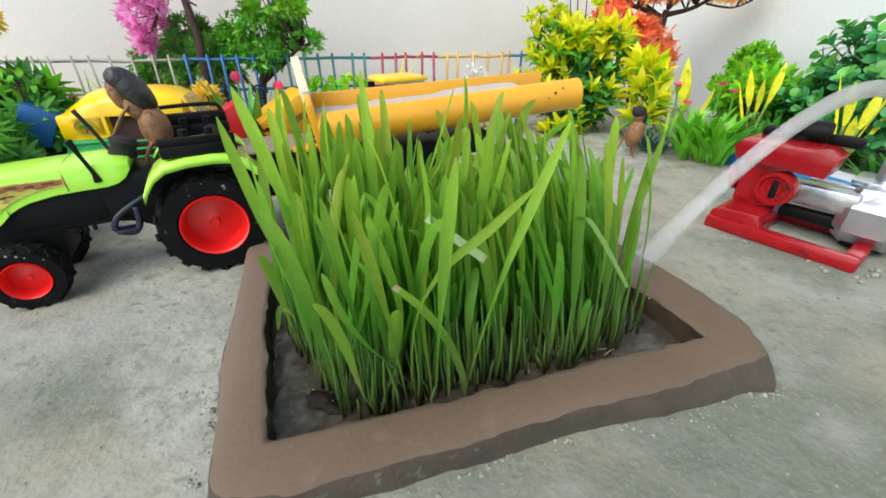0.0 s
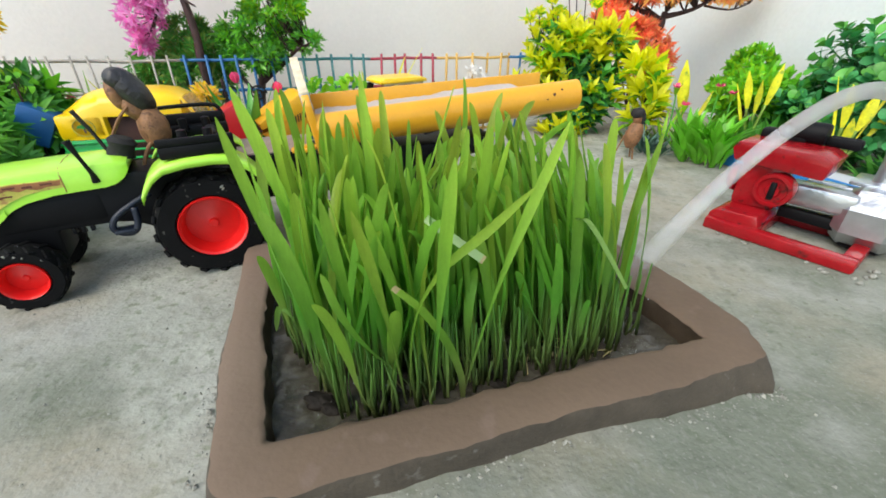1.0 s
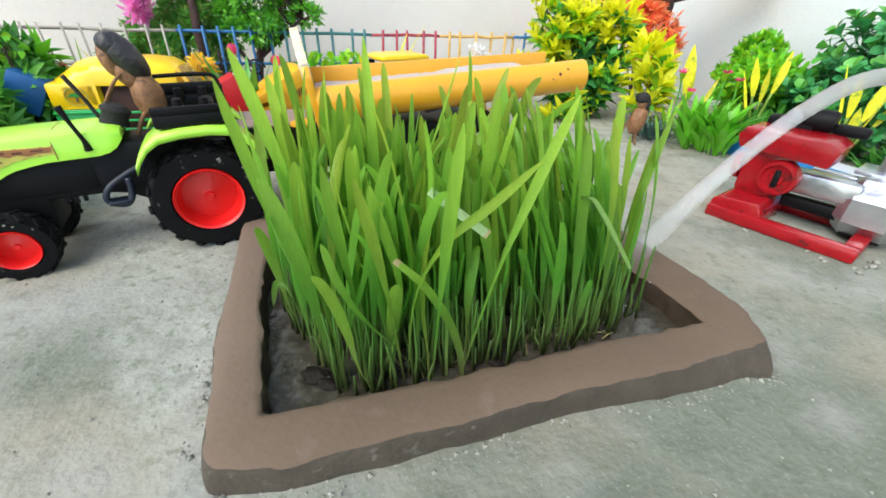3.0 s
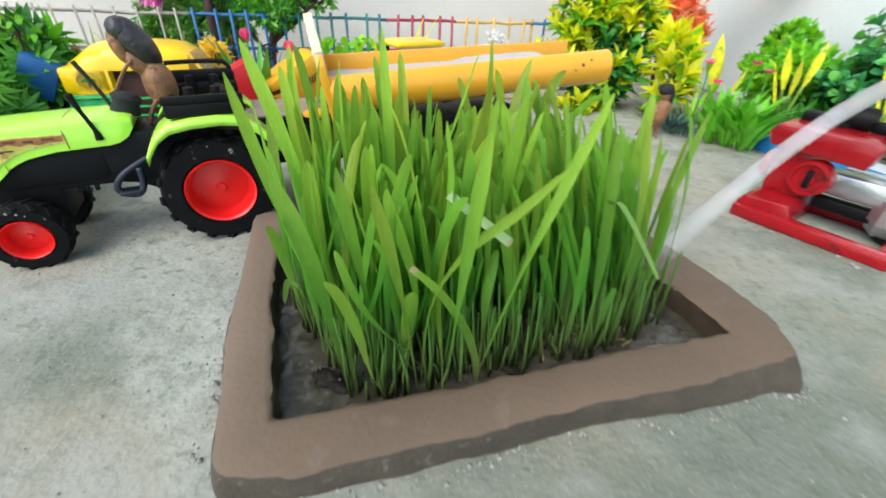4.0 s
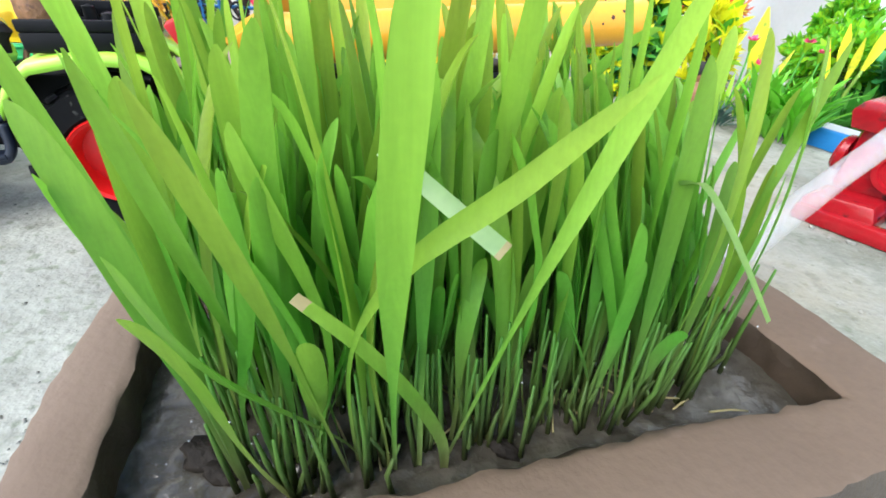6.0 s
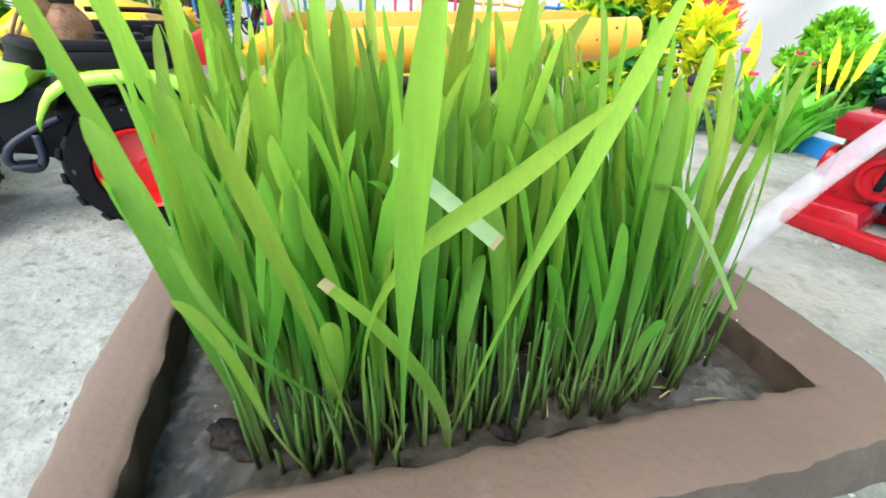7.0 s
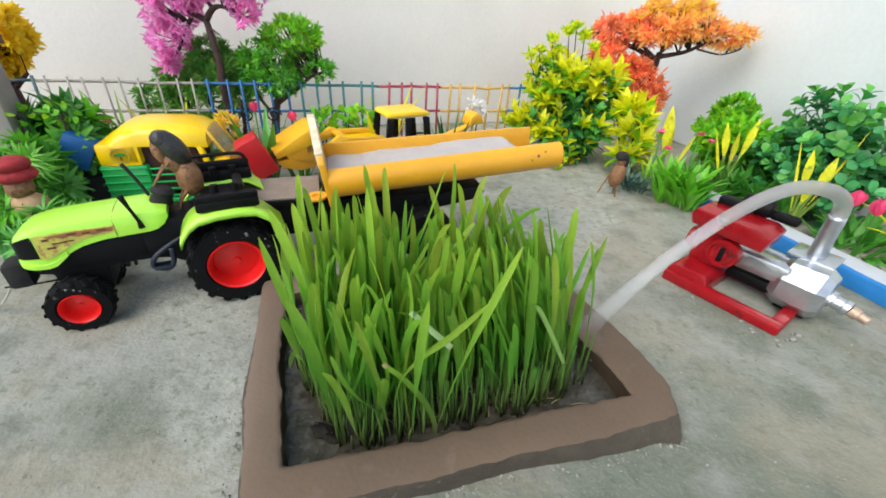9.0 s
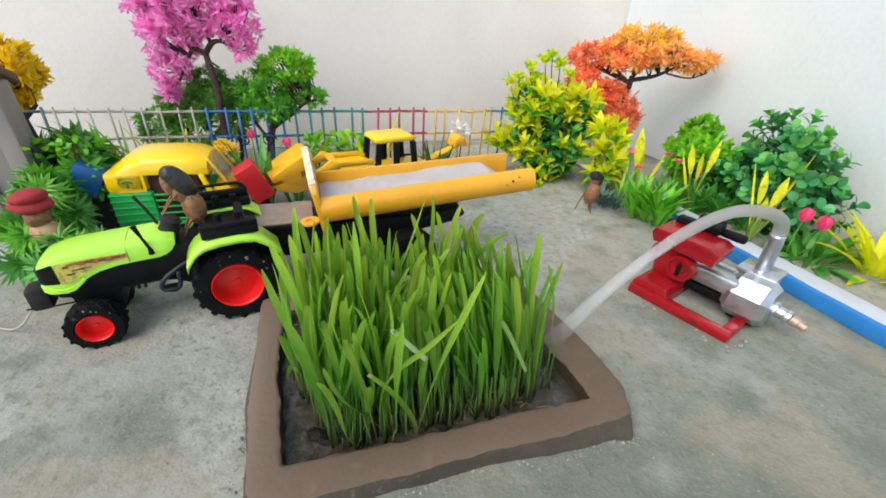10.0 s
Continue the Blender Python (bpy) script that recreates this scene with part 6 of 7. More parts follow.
    golds = [needle_cluster(rng, [M["gold"]], 26, 0.014, 0.0050) for _ in range(3)]
    tree("yellow_tree", yard(-0.738, 0.03), [(0, 0, 0), (0.004, 0, 0.07), (-0.004, 0.0, 0.15), (0.004, 0, 0.17)], [([(0, 0, 0.13), (0.03, 0, 0.150)], 0.004), ([(0, 0, 0.13), (-0.03, 0, 0.155)], 0.004)],
         [((-0.004, 0, 0.196), (0.046, 0.04, 0.034), 4), ((-0.02, 0, 0.164), (0.04, 0.03, 0.020), 1.4)], golds, 150, "small plastic tree with a yellow crown", 34, 0.006)
    reds = [needle_cluster(rng, [M["orange_red"], M["orange_red"], M["orange"]], 26, 0.0125, 0.0029) for _ in range(3)]
    ambers = [needle_cluster(rng, [M["orange"], M["amber"]], 26, 0.0125, 0.0030) for _ in range(3)]
    tops = [needle_cluster(rng, [M["amber"], M["amber"], M["gold"]], 26, 0.0125, 0.0030) for _ in range(2)]
    tree("orange_tree", yard(0.236, -0.02), [(0, 0, 0), (0.004, 0, 0.08), (-0.002, 0.0, 0.15), (0.0, 0, 0.195), (0.002, 0, 0.212)],
         [([(0.0, 0, 0.200), (-0.04, 0, 0.215), (-0.075, 0, 0.225), (-0.11, 0, 0.238)], 0.0048), ([(0.002, 0, 0.205), (0.04, 0, 0.214), (0.075, 0, 0.232)], 0.0048), ([(0.0, 0, 0.2), (-0.03, 0.02, 0.222), (-0.05, 0.03, 0.24)], 0.003), ([(0.06, 0, 0.22), (0.10, 0, 0.214), (0.125, 0, 0.222)], 0.002)],
         [((0.005, 0.0, 0.256), (0.084, 0.055, 0.025), 4.4), ((-0.010, -0.02, 0.240), (0.060, 0.035, 0.014), 1.3), ((-0.084, 0.0, 0.240), (0.034, 0.035, 0.018), 1.4), ((0.100, 0.0, 0.243), (0.038, 0.035, 0.016), 1.4), ((0.01, 0, 0.280), (0.058, 0.04, 0.014), 1.6)],
         lambda at, r: r.choice(reds if at.x < -0.03 + 0.03 * r.gauss(0, 1) - (0.05 if at.z > 0.262 else 0) else tops if at.z > 0.264 and r.random() < 0.8 else ambers), 330, "small plastic tree with an orange and red crown", 35, 0.0075)
    tree("red_shrub", yard(0.212, -0.005), [(0, 0, 0), (0.0, 0, 0.06), (-0.01, 0, 0.13)], [([(0, 0, 0.06), (0.03, 0, 0.11)], 0.002), ([(0, 0, 0.06), (-0.03, 0, 0.14)], 0.002)],
         [((0.000, -0.01, 0.165), (0.045, 0.03, 0.026), 2.4), ((-0.058, -0.02, 0.200), (0.030, 0.022, 0.020), 1.4), ((0.026, -0.020, 0.132), (0.032, 0.025, 0.024), 1.6), ((-0.02, -0.03, 0.185), (0.030, 0.02, 0.022), 1.2)],
         lambda at, r: r.choice(ambers if at.z < 0.125 + 0.01 * r.gauss(0, 1) else reds), 210, "orange-red plastic shrub beside the yellow bush", 36, 0.003, category="plastic shrub")


def build_bushes():
    rng = random.Random(41)
    duo = [two_tone_cluster(rng, M["leaf_mid"], M["leaf_yellow"], "cluster", 0.034, 0.0105) for _ in range(2)] + [two_tone_cluster(rng, M["leaf_bright"], M["leaf_yellow"], "cluster", 0.030, 0.0095)]
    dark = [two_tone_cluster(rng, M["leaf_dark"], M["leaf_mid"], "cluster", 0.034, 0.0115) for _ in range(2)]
    lemon = [two_tone_cluster(rng, M["leaf_yellow"], M["leaf_yellow"], "cluster", 0.030, 0.0088) for _ in range(2)] + [two_tone_cluster(rng, M["leaf_lime"], M["leaf_yellow"], "cluster", 0.031, 0.0092)]
    fuzz = [needle_cluster(rng, [M["leaf_yellow"], M["leaf_yellow"], M["leaf_lime"]], 44, 0.0135, 0.0034) for _ in range(2)]
    tips = [(-0.029, -0.024, 0.242), (-0.039, -0.024, 0.234), (-0.014, -0.022, 0.229), (-0.062, -0.024, 0.221), (-0.080, -0.024, 0.206), (-0.092, -0.024, 0.197), (-0.052, -0.02, 0.205), (0.004, -0.02, 0.215), (-0.072, -0.02, 0.190)]
    stems = [([(0, 0, 0.08), (p[0] * 0.5, -0.008, 0.14), (p[0] * 0.92, p[1], p[2] - 0.025), p], 0.0013) for p in tips]
    t = tree("yellow_bush", yard(0.085, -0.035), [(0, 0, 0), (0.0, 0, 0.06), (-0.005, 0, 0.13)], stems,
             [((-0.008, 0, 0.085), (0.052, 0.045, 0.062), 6), ((-0.020, -0.01, 0.165), (0.036, 0.030, 0.026), 2.0), ((-0.055, -0.01, 0.150), (0.030, 0.03, 0.034), 1.6), ((-0.060, -0.02, 0.080), (0.032, 0.03, 0.022), 1.0), ((-0.02, -0.045, 0.030), (0.030, 0.02, 0.018), 0.6), ((0.036, -0.01, 0.10), (0.024, 0.03, 0.045), 1.1), ((-0.095, -0.01, 0.085), (0.018, 0.014, 0.014), 0.6), ((0.03, -0.01, 0.16), (0.026, 0.025, 0.026), 1.1)],
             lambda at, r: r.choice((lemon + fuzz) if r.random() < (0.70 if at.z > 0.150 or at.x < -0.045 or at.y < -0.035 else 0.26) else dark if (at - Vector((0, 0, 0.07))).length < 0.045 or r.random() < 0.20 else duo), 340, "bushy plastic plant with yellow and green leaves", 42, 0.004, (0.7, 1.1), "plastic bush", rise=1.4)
    for at in tips:
        put("sprig", rng.choice(fuzz), t, aim((rng.gauss(0, 0.2), -0.4, 1), at, rng.uniform(0, 6), rng.uniform(0.95, 1.2)))
    tree("yellow_shrub", Vector((0.236, 0.712, -0.026)), [(0, 0, 0), (0, 0, 0.05), (0, 0, 0.09)], [], [((0, 0, 0.080), (0.017, 0.018, 0.042), 3), ((-0.006, 0, 0.118), (0.016, 0.014, 0.014), 0.7)], lemon + lemon + duo[:1], 34, "lemon yellow plastic shrub", 43, 0.003, (0.8, 1.2), "plastic bush", rise=1.4)
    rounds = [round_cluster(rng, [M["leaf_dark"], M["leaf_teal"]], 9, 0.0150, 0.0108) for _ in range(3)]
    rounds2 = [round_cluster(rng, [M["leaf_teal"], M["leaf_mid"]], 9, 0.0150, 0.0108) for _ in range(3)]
    tree("round_leaf_bush", yard(0.312, -0.296, -0.010), [(0, 0, 0), (0, 0, 0.06), (0, 0, 0.12)], [([(0, 0, 0.06), (0.03, 0.03, 0.13)], 0.002), ([(0, 0, 0.06), (-0.02, -0.03, 0.12)], 0.002), ([(0, 0, 0.06), (0.01, -0.05, 0.12)], 0.002)],
         [((0.0, 0.0, 0.095), (0.045, 0.062, 0.052), 5), ((0.0, 0.012, 0.150), (0.036, 0.040, 0.026), 2), ((-0.004, 0.056, 0.085), (0.034, 0.030, 0.030), 1.2), ((0.008, -0.048, 0.110), (0.032, 0.028, 0.036), 1.3), ((-0.044, 0.030, 0.070), (0.028, 0.030, 0.028), 1.2), ((0.02, -0.06, 0.065), (0.04, 0.03, 0.04), 1.2)],
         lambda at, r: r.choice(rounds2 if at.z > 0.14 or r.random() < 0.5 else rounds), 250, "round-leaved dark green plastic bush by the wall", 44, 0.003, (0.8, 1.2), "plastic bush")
    smalls = [needle_cluster(rng, [M["leaf_lime"], M["leaf_bright"], M["leaf_bright"]], 22, 0.016, 0.0060) for _ in range(3)]
    tree("small_leaf_bush", yard(0.292, -0.168), [(0, 0, 0), (0, 0, 0.05), (0, 0, 0.10)], [([(0, 0, 0.05), (0.03, 0.03, 0.10)], 0.002), ([(0, 0, 0.05), (-0.03, -0.03, 0.10)], 0.002)],
         [((0, 0, 0.085), (0.048, 0.060, 0.038), 3), ((0.0, 0.012, 0.132), (0.026, 0.028, 0.022), 1.3), ((0.0, -0.035, 0.105), (0.035, 0.03, 0.022), 1.2), ((0.0, 0.05, 0.095), (0.03, 0.025, 0.025), 1)], smalls, 160, "small-leaved bright green plastic bush", 45, 0.003, (0.8, 1.2), "plastic bush")


def tuft(name, foot, count, length, width, material, label, seed, spread_a=0.9, curl=1.0, category="plastic grass", lift=1.15, tiers=0.0):
    """Arching strap leaves from one foot, each a part."""
    rng = random.Random(seed)
    t = thing(name, Matrix.Translation(foot), label, category)
    if tiers:
        tube("stem", [(0, 0, 0), (0, 0, tiers)], [0.004, 0.002], material, t, 6, 4)
    kinds = []
    for k in range(5):
        v, f = leaf_data(length * rng.uniform(0.8, 1.1), width * rng.uniform(0.85, 1.15), curl * rng.uniform(0.6, 1.2), 0.3, 7, 0.5)
        kinds.append(mesh("leaf", v, f, material))
    for k in range(count):
        a = k * 2.4 + rng.uniform(-0.3, 0.3)
        el = lift + (1 - lift / 1.57) * rng.uniform(0, 0.6) - spread_a * rng.random() ** 1.3 * 0.8
        r = 0.010 * math.sqrt(k / count)
        m = Matrix.Translation((r * math.cos(a), r * math.sin(a), tiers * rng.random())) @ Matrix.Rotation(a, 4, "Z") @ Matrix.Rotation(-el, 4, "Y") @ Matrix.Rotation(rng.uniform(-0.3, 0.3), 4, "X") @ Matrix.Scale(rng.uniform(0.75, 1.1), 4)
        put("leaf", rng.choice(kinds), t, m)
    return t


def bud(parent, at, tip, size, material, rng):
    """A stem with a closed flower at its end."""
    mid = (Vector(at) + Vector(tip)) / 2 + Vector((rng.gauss(0, 0.003), rng.gauss(0, 0.003), 0))
    tube("stem", [at, mid, tip], [0.0012, 0.0009], M["leaf_mid"], parent, 6, 8)
    pieces = []
    for k in range(6):
        m = Matrix.Rotation(k * math.pi / 3, 4, "Z") @ Matrix.Translation((size * 0.10, 0, 0)) @ Matrix.Rotation(-1.15 - 0.15 * (k % 2), 4, "Y")
        pieces.append(leaf_data(size, size * 0.62, -0.7, -0.35, 5, 0.5, m, 1.4))
    put("flower", mesh("flower", *join(*pieces), material), parent, aim(Vector(tip) - mid, tip, rng.uniform(0, 6)))


def cup(parent, tip, size, rng):
    """A small open flower in a long green cup on its stem."""
    tube("stem", [(0, 0, 0), (tip[0] * 0.5 + rng.gauss(0, 0.002), 0, tip[2] * 0.5), tip], [0.0012, 0.0010], M["leaf_mid"], parent, 6, 8)
    hull = lathe([(0.0006, -size * 1.1), (size * 0.28, -size * 0.5), (size * 0.42, 0), (size * 0.34, 0.0004), (0, 0)], 10)
    part("calyx", hull, M["leaf_lime"], parent, "green calyx", Matrix.Translation(tip), True)
    pieces = []
    for k in range(9):
        m = Matrix.Rotation(k * 0.7 + rng.uniform(-0.2, 0.2), 4, "Z") @ Matrix.Translation((size * 0.12, 0, 0)) @ Matrix.Rotation(-rng.uniform(0.35, 1.1), 4, "Y")
        pieces.append(leaf_data(size * rng.uniform(0.55, 0.8), size * 0.45, -0.2, -0.2, 3, 0.55, m, 1.6))
    put("flower", mesh("flower", *join(*pieces), M["petal"]), parent, Matrix.Translation(tip))
    for k in range(3):
        lf = leaf_data(tip[2] * rng.uniform(0.6, 0.9), 0.0050, 0.5, 0.3, 6, 0.5, Matrix.Rotation(rng.uniform(0, 6.3), 4, "Z") @ Matrix.Rotation(-rng.uniform(1.1, 1.4), 4, "Y"))
        put("leaf", mesh("leaf", *lf, M["leaf_lime"]), parent)


def sword_plant(foot, tips):
    """Stiff upright sword leaves from one foot to given tips: (x, y, height, width)."""
    t = thing("sword_plant", Matrix.Translation(foot), "yellow sword-leaved plastic plant behind the kerb", "plastic plant", "sword plants")
    for x, y, z, w in tips:
        way = Vector((x, y, z))
        u = way.normalized()
        n = (Vector((-0.3, -1, 0.2)) - u * Vector((-0.3, -1, 0.2)).dot(u)).normalized()
        v = n.cross(u)
        m = Matrix(((u.x, v.x, n.x, 0), (u.y, v.y, n.y, 0), (u.z, v.z, n.z, 0), (0, 0, 0, 1)))
        cut = 0.52 if w > 0.006 else 0.2
        tube("stalk", [(0, 0, 0), way * (cut * 0.5) + Vector((0, 0.002, 0)), way * (cut + 0.04)], [0.0024, 0.0018], M["leaf_olive"], t, 6, 8)
        lf = leaf_data(way.length * (1 - cut), w * 0.8, 0.12, 0.35, 9, 0.5, Matrix.Translation(way * cut) @ m, 1.15)
        put("leaf", mesh("leaf", *lf, M["sword_leaf"]), t)


def build_low_plants():
    rng = random.Random(61)
    # bright tufts in front of the kerb
    for k, (x, y, s, n) in enumerate([(0.268, 0.606, 0.068, 46), (0.296, 0.582, 0.070, 56), (0.284, 0.598, 0.064, 34)]):
        tagged(tuft("grass_tuft", Vector((x, y, 0)), n + 10, s * 0.66, 0.0098, M["leaf_bright"], "bright green plastic grass tuft", 70 + k, 0.55, 0.5, lift=1.3, tiers=0.030), group="grass tufts")
    for k, (x, y, s) in enumerate([(0.240, -0.232, 0.086), (0.262, -0.250, 0.076), (0.270, -0.310, 0.078), (0.235, -0.180, 0.066), (0.262, -0.276, 0.074), (0.270, -0.232, 0.088), (0.292, -0.262, 0.088)]):
        tagged(tuft("grass_tuft", yard(x, y, 0.0), 58, s * 0.60, 0.0082, M["leaf_mid"], "mid green plastic grass tuft behind the kerb", 80 + k, 0.80, 0.55, lift=1.3, tiers=0.034), group="grass tufts")
    for k, (x, y, s) in enumerate([(0.122, -0.168, 0.034), (0.132, -0.182, 0.036), (0.128, -0.150, 0.040)]):
        tagged(tuft("grey_tuft", front(x, y), 26, s, 0.0040, M["leaf_gray"], "grey-green spiky plastic tuft", 90 + k, 0.9, 0.5), group="grey tufts")
    for k, (x, y, s) in enumerate([(0.150, -0.110, 0.060), (0.190, -0.130, 0.070), (0.215, -0.150, 0.060)]):
        tagged(tuft("fern_tuft", yard(x, y), 40, s, 0.0060, M["leaf_olive"], "olive green plastic fern tuft", 95 + k, 1.0, 0.8), group="fern tufts")
    # yellow sword leaves
    sword_plant((0.290, 0.700, -0.026), [(-0.014, 0.000, 0.144, 0.0200), (-0.002, 0.004, 0.118, 0.0090), (0.034, 0.004, 0.104, 0.0070)])
    sword_plant((0.370, 0.664, 0.0), [(-0.028, -0.004, 0.108, 0.0125), (-0.009, -0.006, 0.097, 0.0095), (0.011, -0.004, 0.117, 0.0130), (-0.034, 0.004, 0.092, 0.0050)])
    sword_plant((0.418, 0.562, 0.0), [(-0.015, 0.0, 0.104, 0.0125), (0.014, 0.0, 0.098, 0.0150), (0.040, 0.002, 0.087, 0.0100), (-0.032, 0.0, 0.112, 0.0040), (0.034, 0.002, 0.131, 0.0035), (-0.004, -0.006, 0.070, 0.0120)])
    tagged(tuft("sword_plant", yard(0.322, -0.452), 30, 0.104, 0.0150, M["leaf_yellow"], "yellow sword-leaved plastic plant", 113, 1.0, 0.8, "plastic plant", 1.3), group="sword plants")
    tagged(tuft("broad_plant", yard(0.288, -0.400), 44, 0.070, 0.012, M["leaf_mid"], "broad-leaved green plastic plant by the kerb", 118, 1.2, 0.8, "plastic plant"))
    # buds
    for k, (x, y, z, dx, dz) in enumerate([(0.272, 0.660, 0.063, 0.002, 0), (0.311, 0.660, 0.088, 0.001, 0), (0.331, 0.660, 0.079, -0.001, 0), (0.256, 0.662, 0.086, 0.002, 0)]):
        f = thing("pink_flower", Matrix.Translation((x, y, 0)), "pink plastic flower on a thin stem", "plastic flower", "pink flowers")
        cup(f, (dx, 0, z), 0.0100, rng)
    for k, (x, y, z) in enumerate([(0.256, -0.388, 0.066), (0.256, -0.412, 0.064)]):
        t = tuft("tulip", yard(x, y), 9, 0.062, 0.0085, M["leaf_mid"], "pink plastic tulip with strap leaves", 130 + k, 0.6, 0.4, "plastic flower")
        tagged(t, group="tulips")
        bud(t, (0, 0, 0), (-0.006, -0.004, z), 0.019, M["petal"], rng)
    # along the fence
    for k, (x, y, z) in enumerate([(-0.385, -0.080, 0.108), (-0.431, -0.080, 0.120)]):
        t = tuft("tulip", yard(x, y), 8, 0.115, 0.0095, M["leaf_mid"], "pink plastic tulip with long leaves by the fence", 140 + k, 0.35, 0.3, "plastic flower", 1.35)
        tagged(t, group="tulips")
        bud(t, (0, 0, 0), (0.002, -0.004, z), 0.013, M["petal"], rng)
    tagged(tuft("strap_plant", yard(-0.430, -0.080), 10, 0.125, 0.0135, M["leaf_mid"], "broad olive strap leaves by the fence", 145, 0.35, 0.3, "plastic plant", 1.4), group="strap plants")
    lime = [mesh("leaf", *leaf_data(0.0145, 0.0105, 0.5, 0.25, 5, 0.55, Matrix.Rotation(-0.75 - 0.2 * k, 4, "Y")), M["leaf_lime" if k % 2 else "leaf_bright"]) for k in range(4)]
    for k, (x, y, s) in enumerate([(-0.345, -0.055, 1.0), (-0.312, -0.05, 1.0), (-0.292, -0.055, 0.9)]):
        t = tree("lime_sprig", yard(x, y), [(0, 0, 0), (0, 0, 0.05), (0.002, 0, 0.095)], [], [((0, 0, 0.098), (0.016, 0.014, 0.020), 1), ((0, 0, 0.07), (0.018, 0.014, 0.02), 0.7)], lime, 64, "lime green round-leaved plastic sprig", 150 + k, 0.0015, (0.8, 1.1), "plastic plant", "leaf")
        tagged(t, group="lime sprigs")
    tagged(tuft("strap_plant", yard(-0.262, -0.05), 4, 0.165, 0.010, M["leaf_yellow"], "tall yellow-green strap leaves by the fence", 160, 0.2, 0.4, "plastic plant", 1.4), group="strap plants")
    tagged(tuft("dark_tuft", yard(-0.152, -0.055), 34, 0.116, 0.0070, M["leaf_dark"], "dark green spiky plastic tuft", 161, 0.3, 0.3, "plastic grass", 1.35))
    white = [needle_cluster(rng, [M["white_flower"]], 22, 0.009, 0.004) for _ in range(2)]
    tree("white_flower", yard(-0.106, -0.045), [(0, 0, 0), (0, 0, 0.06), (0.002, 0, 0.108)], [], [((0, 0, 0.120), (0.015, 0.012, 0.009), 1)], white, 11, "white plastic blossom on a thin stem", 162, 0.0014, (0.8, 1.1), "plastic flower")
    flame = [needle_cluster(rng, [M["gold"], M["amber"]], 18, 0.013, 0.0036) for _ in range(2)]
    tree("flame_flower", yard(-0.466, -0.095), [(0, 0, 0), (0, 0, 0.06), (0, 0, 0.10)], [], [((0, 0, 0.104), (0.009, 0.008, 0.013), 1)], flame, 10, "orange and yellow spiky plastic flower", 163, 0.002, (0.8, 1.1), "plastic flower")
    # behind the three-wheeler
    for k, (x, y) in enumerate([(-0.575, -0.035), (-0.548, -0.03), (-0.520, -0.03), (-0.60, -0.05)]):
        tagged(tuft("strap_plant", yard(x, y), 12, 0.135, 0.0055, M["leaf_olive"] if k != 1 else M["leaf_yellow"], "thin olive strap leaves by the fence", 170 + k, 0.45, 0.4, "plastic plant", 1.35), group="strap plants")
    for k, (x, y, z) in enumerate([(-0.604, -0.08, 0.108), (-0.582, -0.07, 0.100), (-0.570, -0.075, 0.098), (-0.508, -0.06, 0.106)]):
        f = thing("pink_flower", Matrix.Translation(yard(x, y)), "pink plastic flower by the fence", "plastic flower", "pink flowers")
        bud(f, (0, 0, 0), (0.003, 0, z - 0.006), 0.0095, M["petal"], rng)
    # ferns by the hut
    ferns = [mesh("fern", *whorl_data(rng, 14, 0.026, 0.0040, 0.35, 0.5, 0.2, 2, 4), M["leaf_mid"]) for _ in range(2)] + [mesh("fern", *whorl_data(rng, 14, 0.024, 0.0040, 0.35, 0.5, 0.2, 2, 4), M["leaf_bright"])]
    darks = [mesh("fern", *whorl_data(rng, 10, 0.034, 0.0078, 0.55, 0.6, 0.25, 2, 5), M[k]) for k in ("leaf_mid", "leaf_mid", "leaf_bright")]
    tree("fan_fern", yard(-0.634, -0.190), [(0, 0, 0), (0, 0, 0.06), (0, 0, 0.11)], [([(0, 0, 0.05), (-0.02, -0.03, 0.085)], 0.0016), ([(0, 0, 0.05), (0.02, -0.02, 0.065)], 0.0016)],
         [((0, 0, 0.070), (0.022, 0.024, 0.046), 1)], ferns, 34, "fan-leaved green plastic fern beside the hut", 180, 0.002, (0.8, 1.1), "plastic fern", "frond")
    tree("fan_fern", yard(-0.590, -0.265), [(0, 0, 0), (0, 0, 0.03), (0, 0, 0.06)], [], [((0, 0, 0.045), (0.034, 0.03, 0.028), 1)], ferns, 16, "low fan-leaved green plastic fern", 181, 0.002, (0.7, 1.0), "plastic fern", "frond")
    tree("fan_fern", yard(-0.630, -0.120), [(0, 0, 0), (0, 0, 0.06), (0, 0, 0.12)], [([(0, 0, 0.05), (-0.03, -0.01, 0.10)], 0.0016), ([(0, 0, 0.05), (0.03, -0.01, 0.09)], 0.0016)],
         [((0, 0, 0.085), (0.040, 0.024, 0.045), 1)], darks, 46, "tall bushy green plastic fern by the fence", 183, 0.002, (0.8, 1.2), "plastic fern", "frond")
    tree("fan_fern", yard(-0.640, -0.245), [(0, 0, 0), (0, 0, 0.03), (0, 0, 0.06)], [], [((0, 0, 0.05), (0.034, 0.03, 0.028), 1)], ferns, 16, "low fan-leaved green plastic fern", 182, 0.002, (0.7, 1.0), "plastic fern", "frond")
    for k, (x, y, z) in enumerate([(-0.650, -0.150, 0.128), (-0.612, -0.150, 0.128)]):
        t = tree("lime_sprig", yard(x, y), [(0, 0, 0), (0, 0, 0.06), (0.002, 0, z)], [], [((0, 0, z), (0.013, 0.012, 0.007), 1)], lime, 22, "lime green plastic sprig above the ferns", 185 + k, 0.0015, (0.5, 0.75), "plastic plant", "leaf")
        tagged(t, group="lime sprigs")


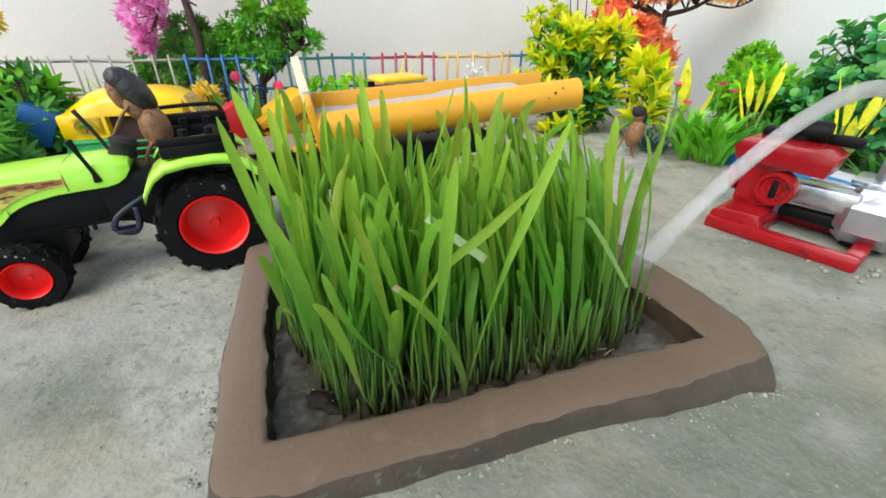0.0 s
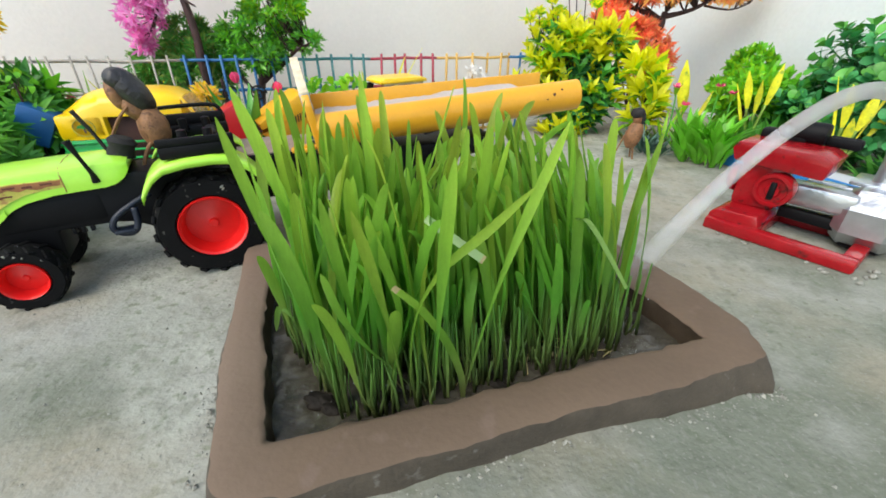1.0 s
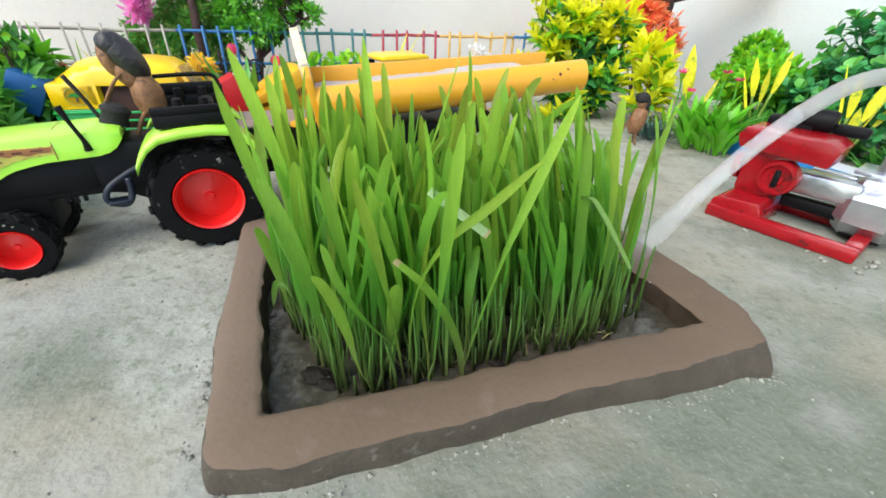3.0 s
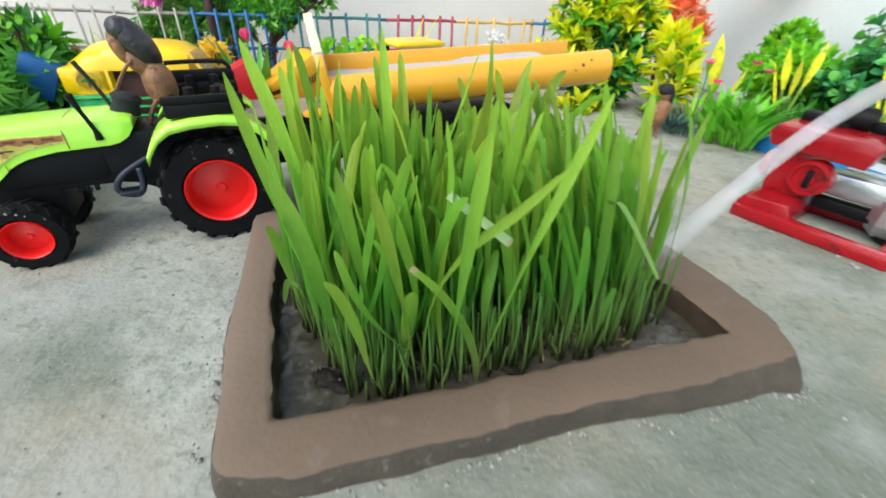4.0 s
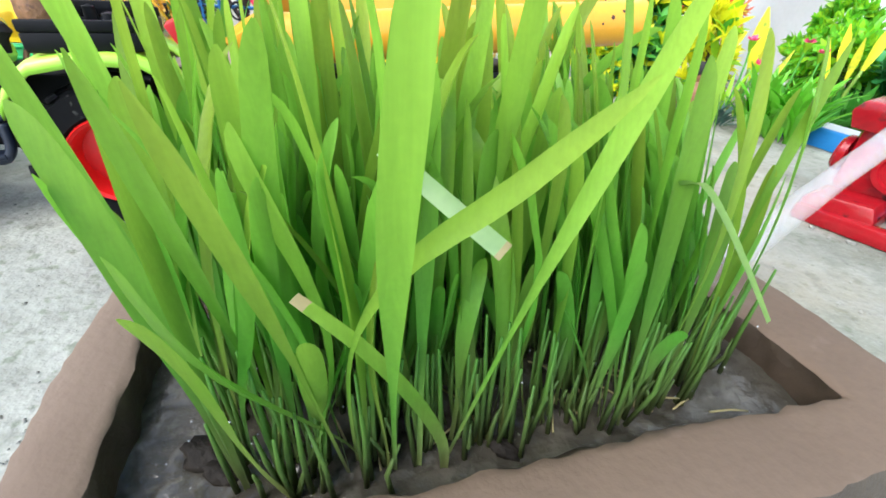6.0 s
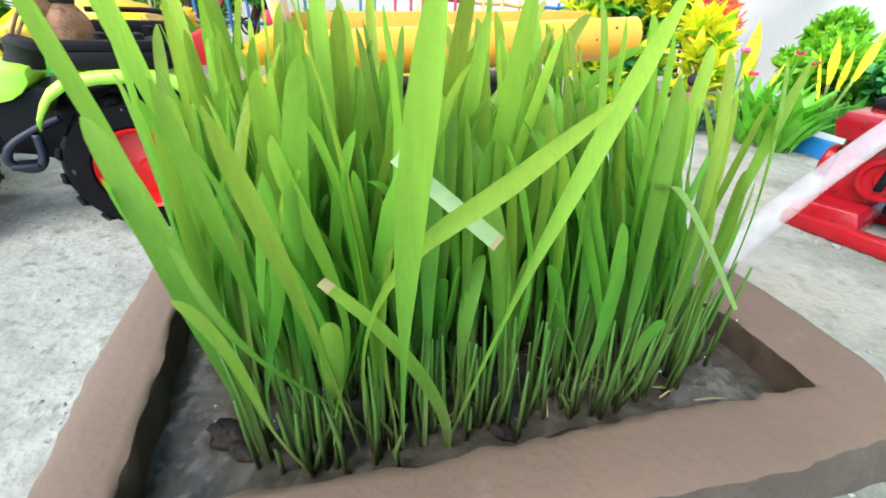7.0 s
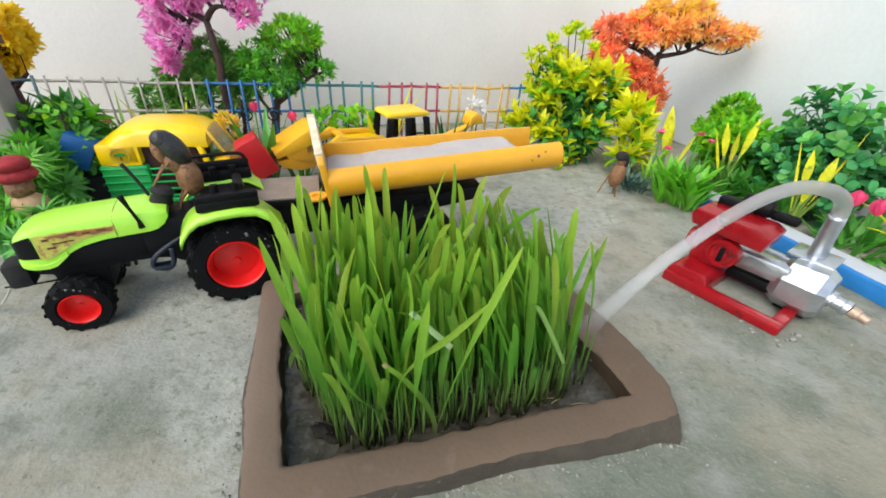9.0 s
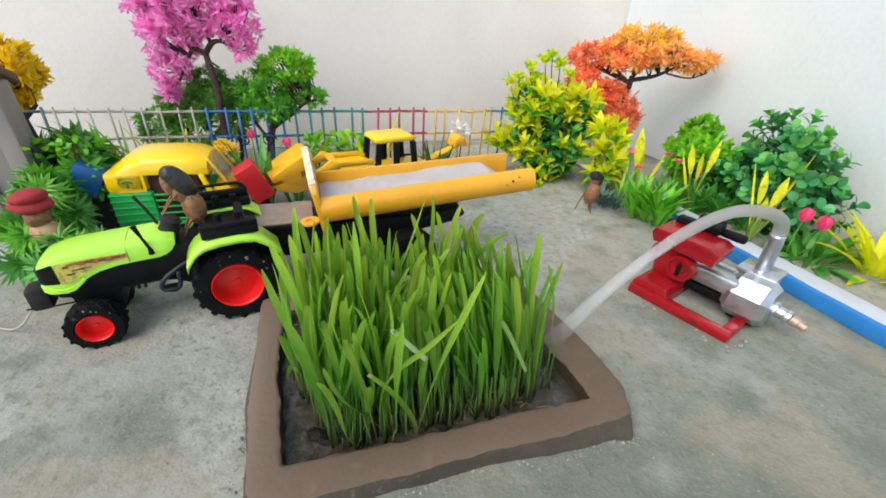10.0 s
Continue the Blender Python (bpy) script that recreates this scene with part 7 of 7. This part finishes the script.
def build_grit():
    """Loose grit on the concrete."""
    rng = random.Random(91)
    pieces = []
    for _ in range(900):
        x, y = rng.uniform(-0.4, 0.45), rng.uniform(0.0, 0.62)
        if inside((x, y), BED_OUT):
            continue
        s = rng.uniform(0.0004, 0.0013)
        c = Vector((x, y, s * 0.4))
        v = [c + Vector((rng.uniform(0.6, 1.2) * dx * s, rng.uniform(0.6, 1.2) * dy * s, rng.uniform(0.6, 1.2) * dz * s)) for dx, dy, dz in ((1, 0, 0), (0, 1, 0), (-1, 0, 0), (0, -1, 0), (0, 0, 0.8), (0, 0, -0.8))]
        pieces.append((v, [(0, 1, 4), (1, 2, 4), (2, 3, 4), (3, 0, 4), (1, 0, 5), (2, 1, 5), (3, 2, 5), (0, 3, 5)]))
    line = along(BED_OUT, soft=5)
    c = line.mean(0)
    for _ in range(700):
        q = line[rng.randrange(len(line))]
        d = (q - c) / np.linalg.norm(q - c)
        off = abs(rng.gauss(0, 0.005))
        s = min(0.0003 + rng.expovariate(1 / 0.0003), 0.0016) * (1.3 - min(off / 0.02, 0.7))
        p = Vector((q[0] + d[0] * off + rng.gauss(0, 0.002), q[1] + d[1] * off + rng.gauss(0, 0.002), s * 0.3))
        v = [p + Vector((rng.uniform(0.6, 1.3) * dx * s, rng.uniform(0.6, 1.3) * dy * s, rng.uniform(0.6, 1.2) * dz * s)) for dx, dy, dz in ((1, 0, 0), (0, 1, 0), (-1, 0, 0), (0, -1, 0), (0, 0, 0.8), (0, 0, -0.8))]
        pieces.append((v, [(0, 1, 4), (1, 2, 4), (2, 3, 4), (3, 0, 4), (1, 0, 5), (2, 1, 5), (3, 2, 5), (0, 3, 5)]))
    g = put("grit", mesh("grit", *join(*pieces), M["grit"], False))
    tagged(g, "fine loose grit scattered over the concrete", "grit", kind="stuff")


build_ground()
build_walls()
build_kerb()
centre, _ = build_bed()
build_tractor()
build_trailer()
build_rickshaw()
build_digger()
build_boxes()
build_hut()
build_pump()
build_hose()
build_figures()
build_fence()
build_trees()
build_bushes()
build_low_plants()
build_loose_leaves()
build_grit()
build_grass(centre)
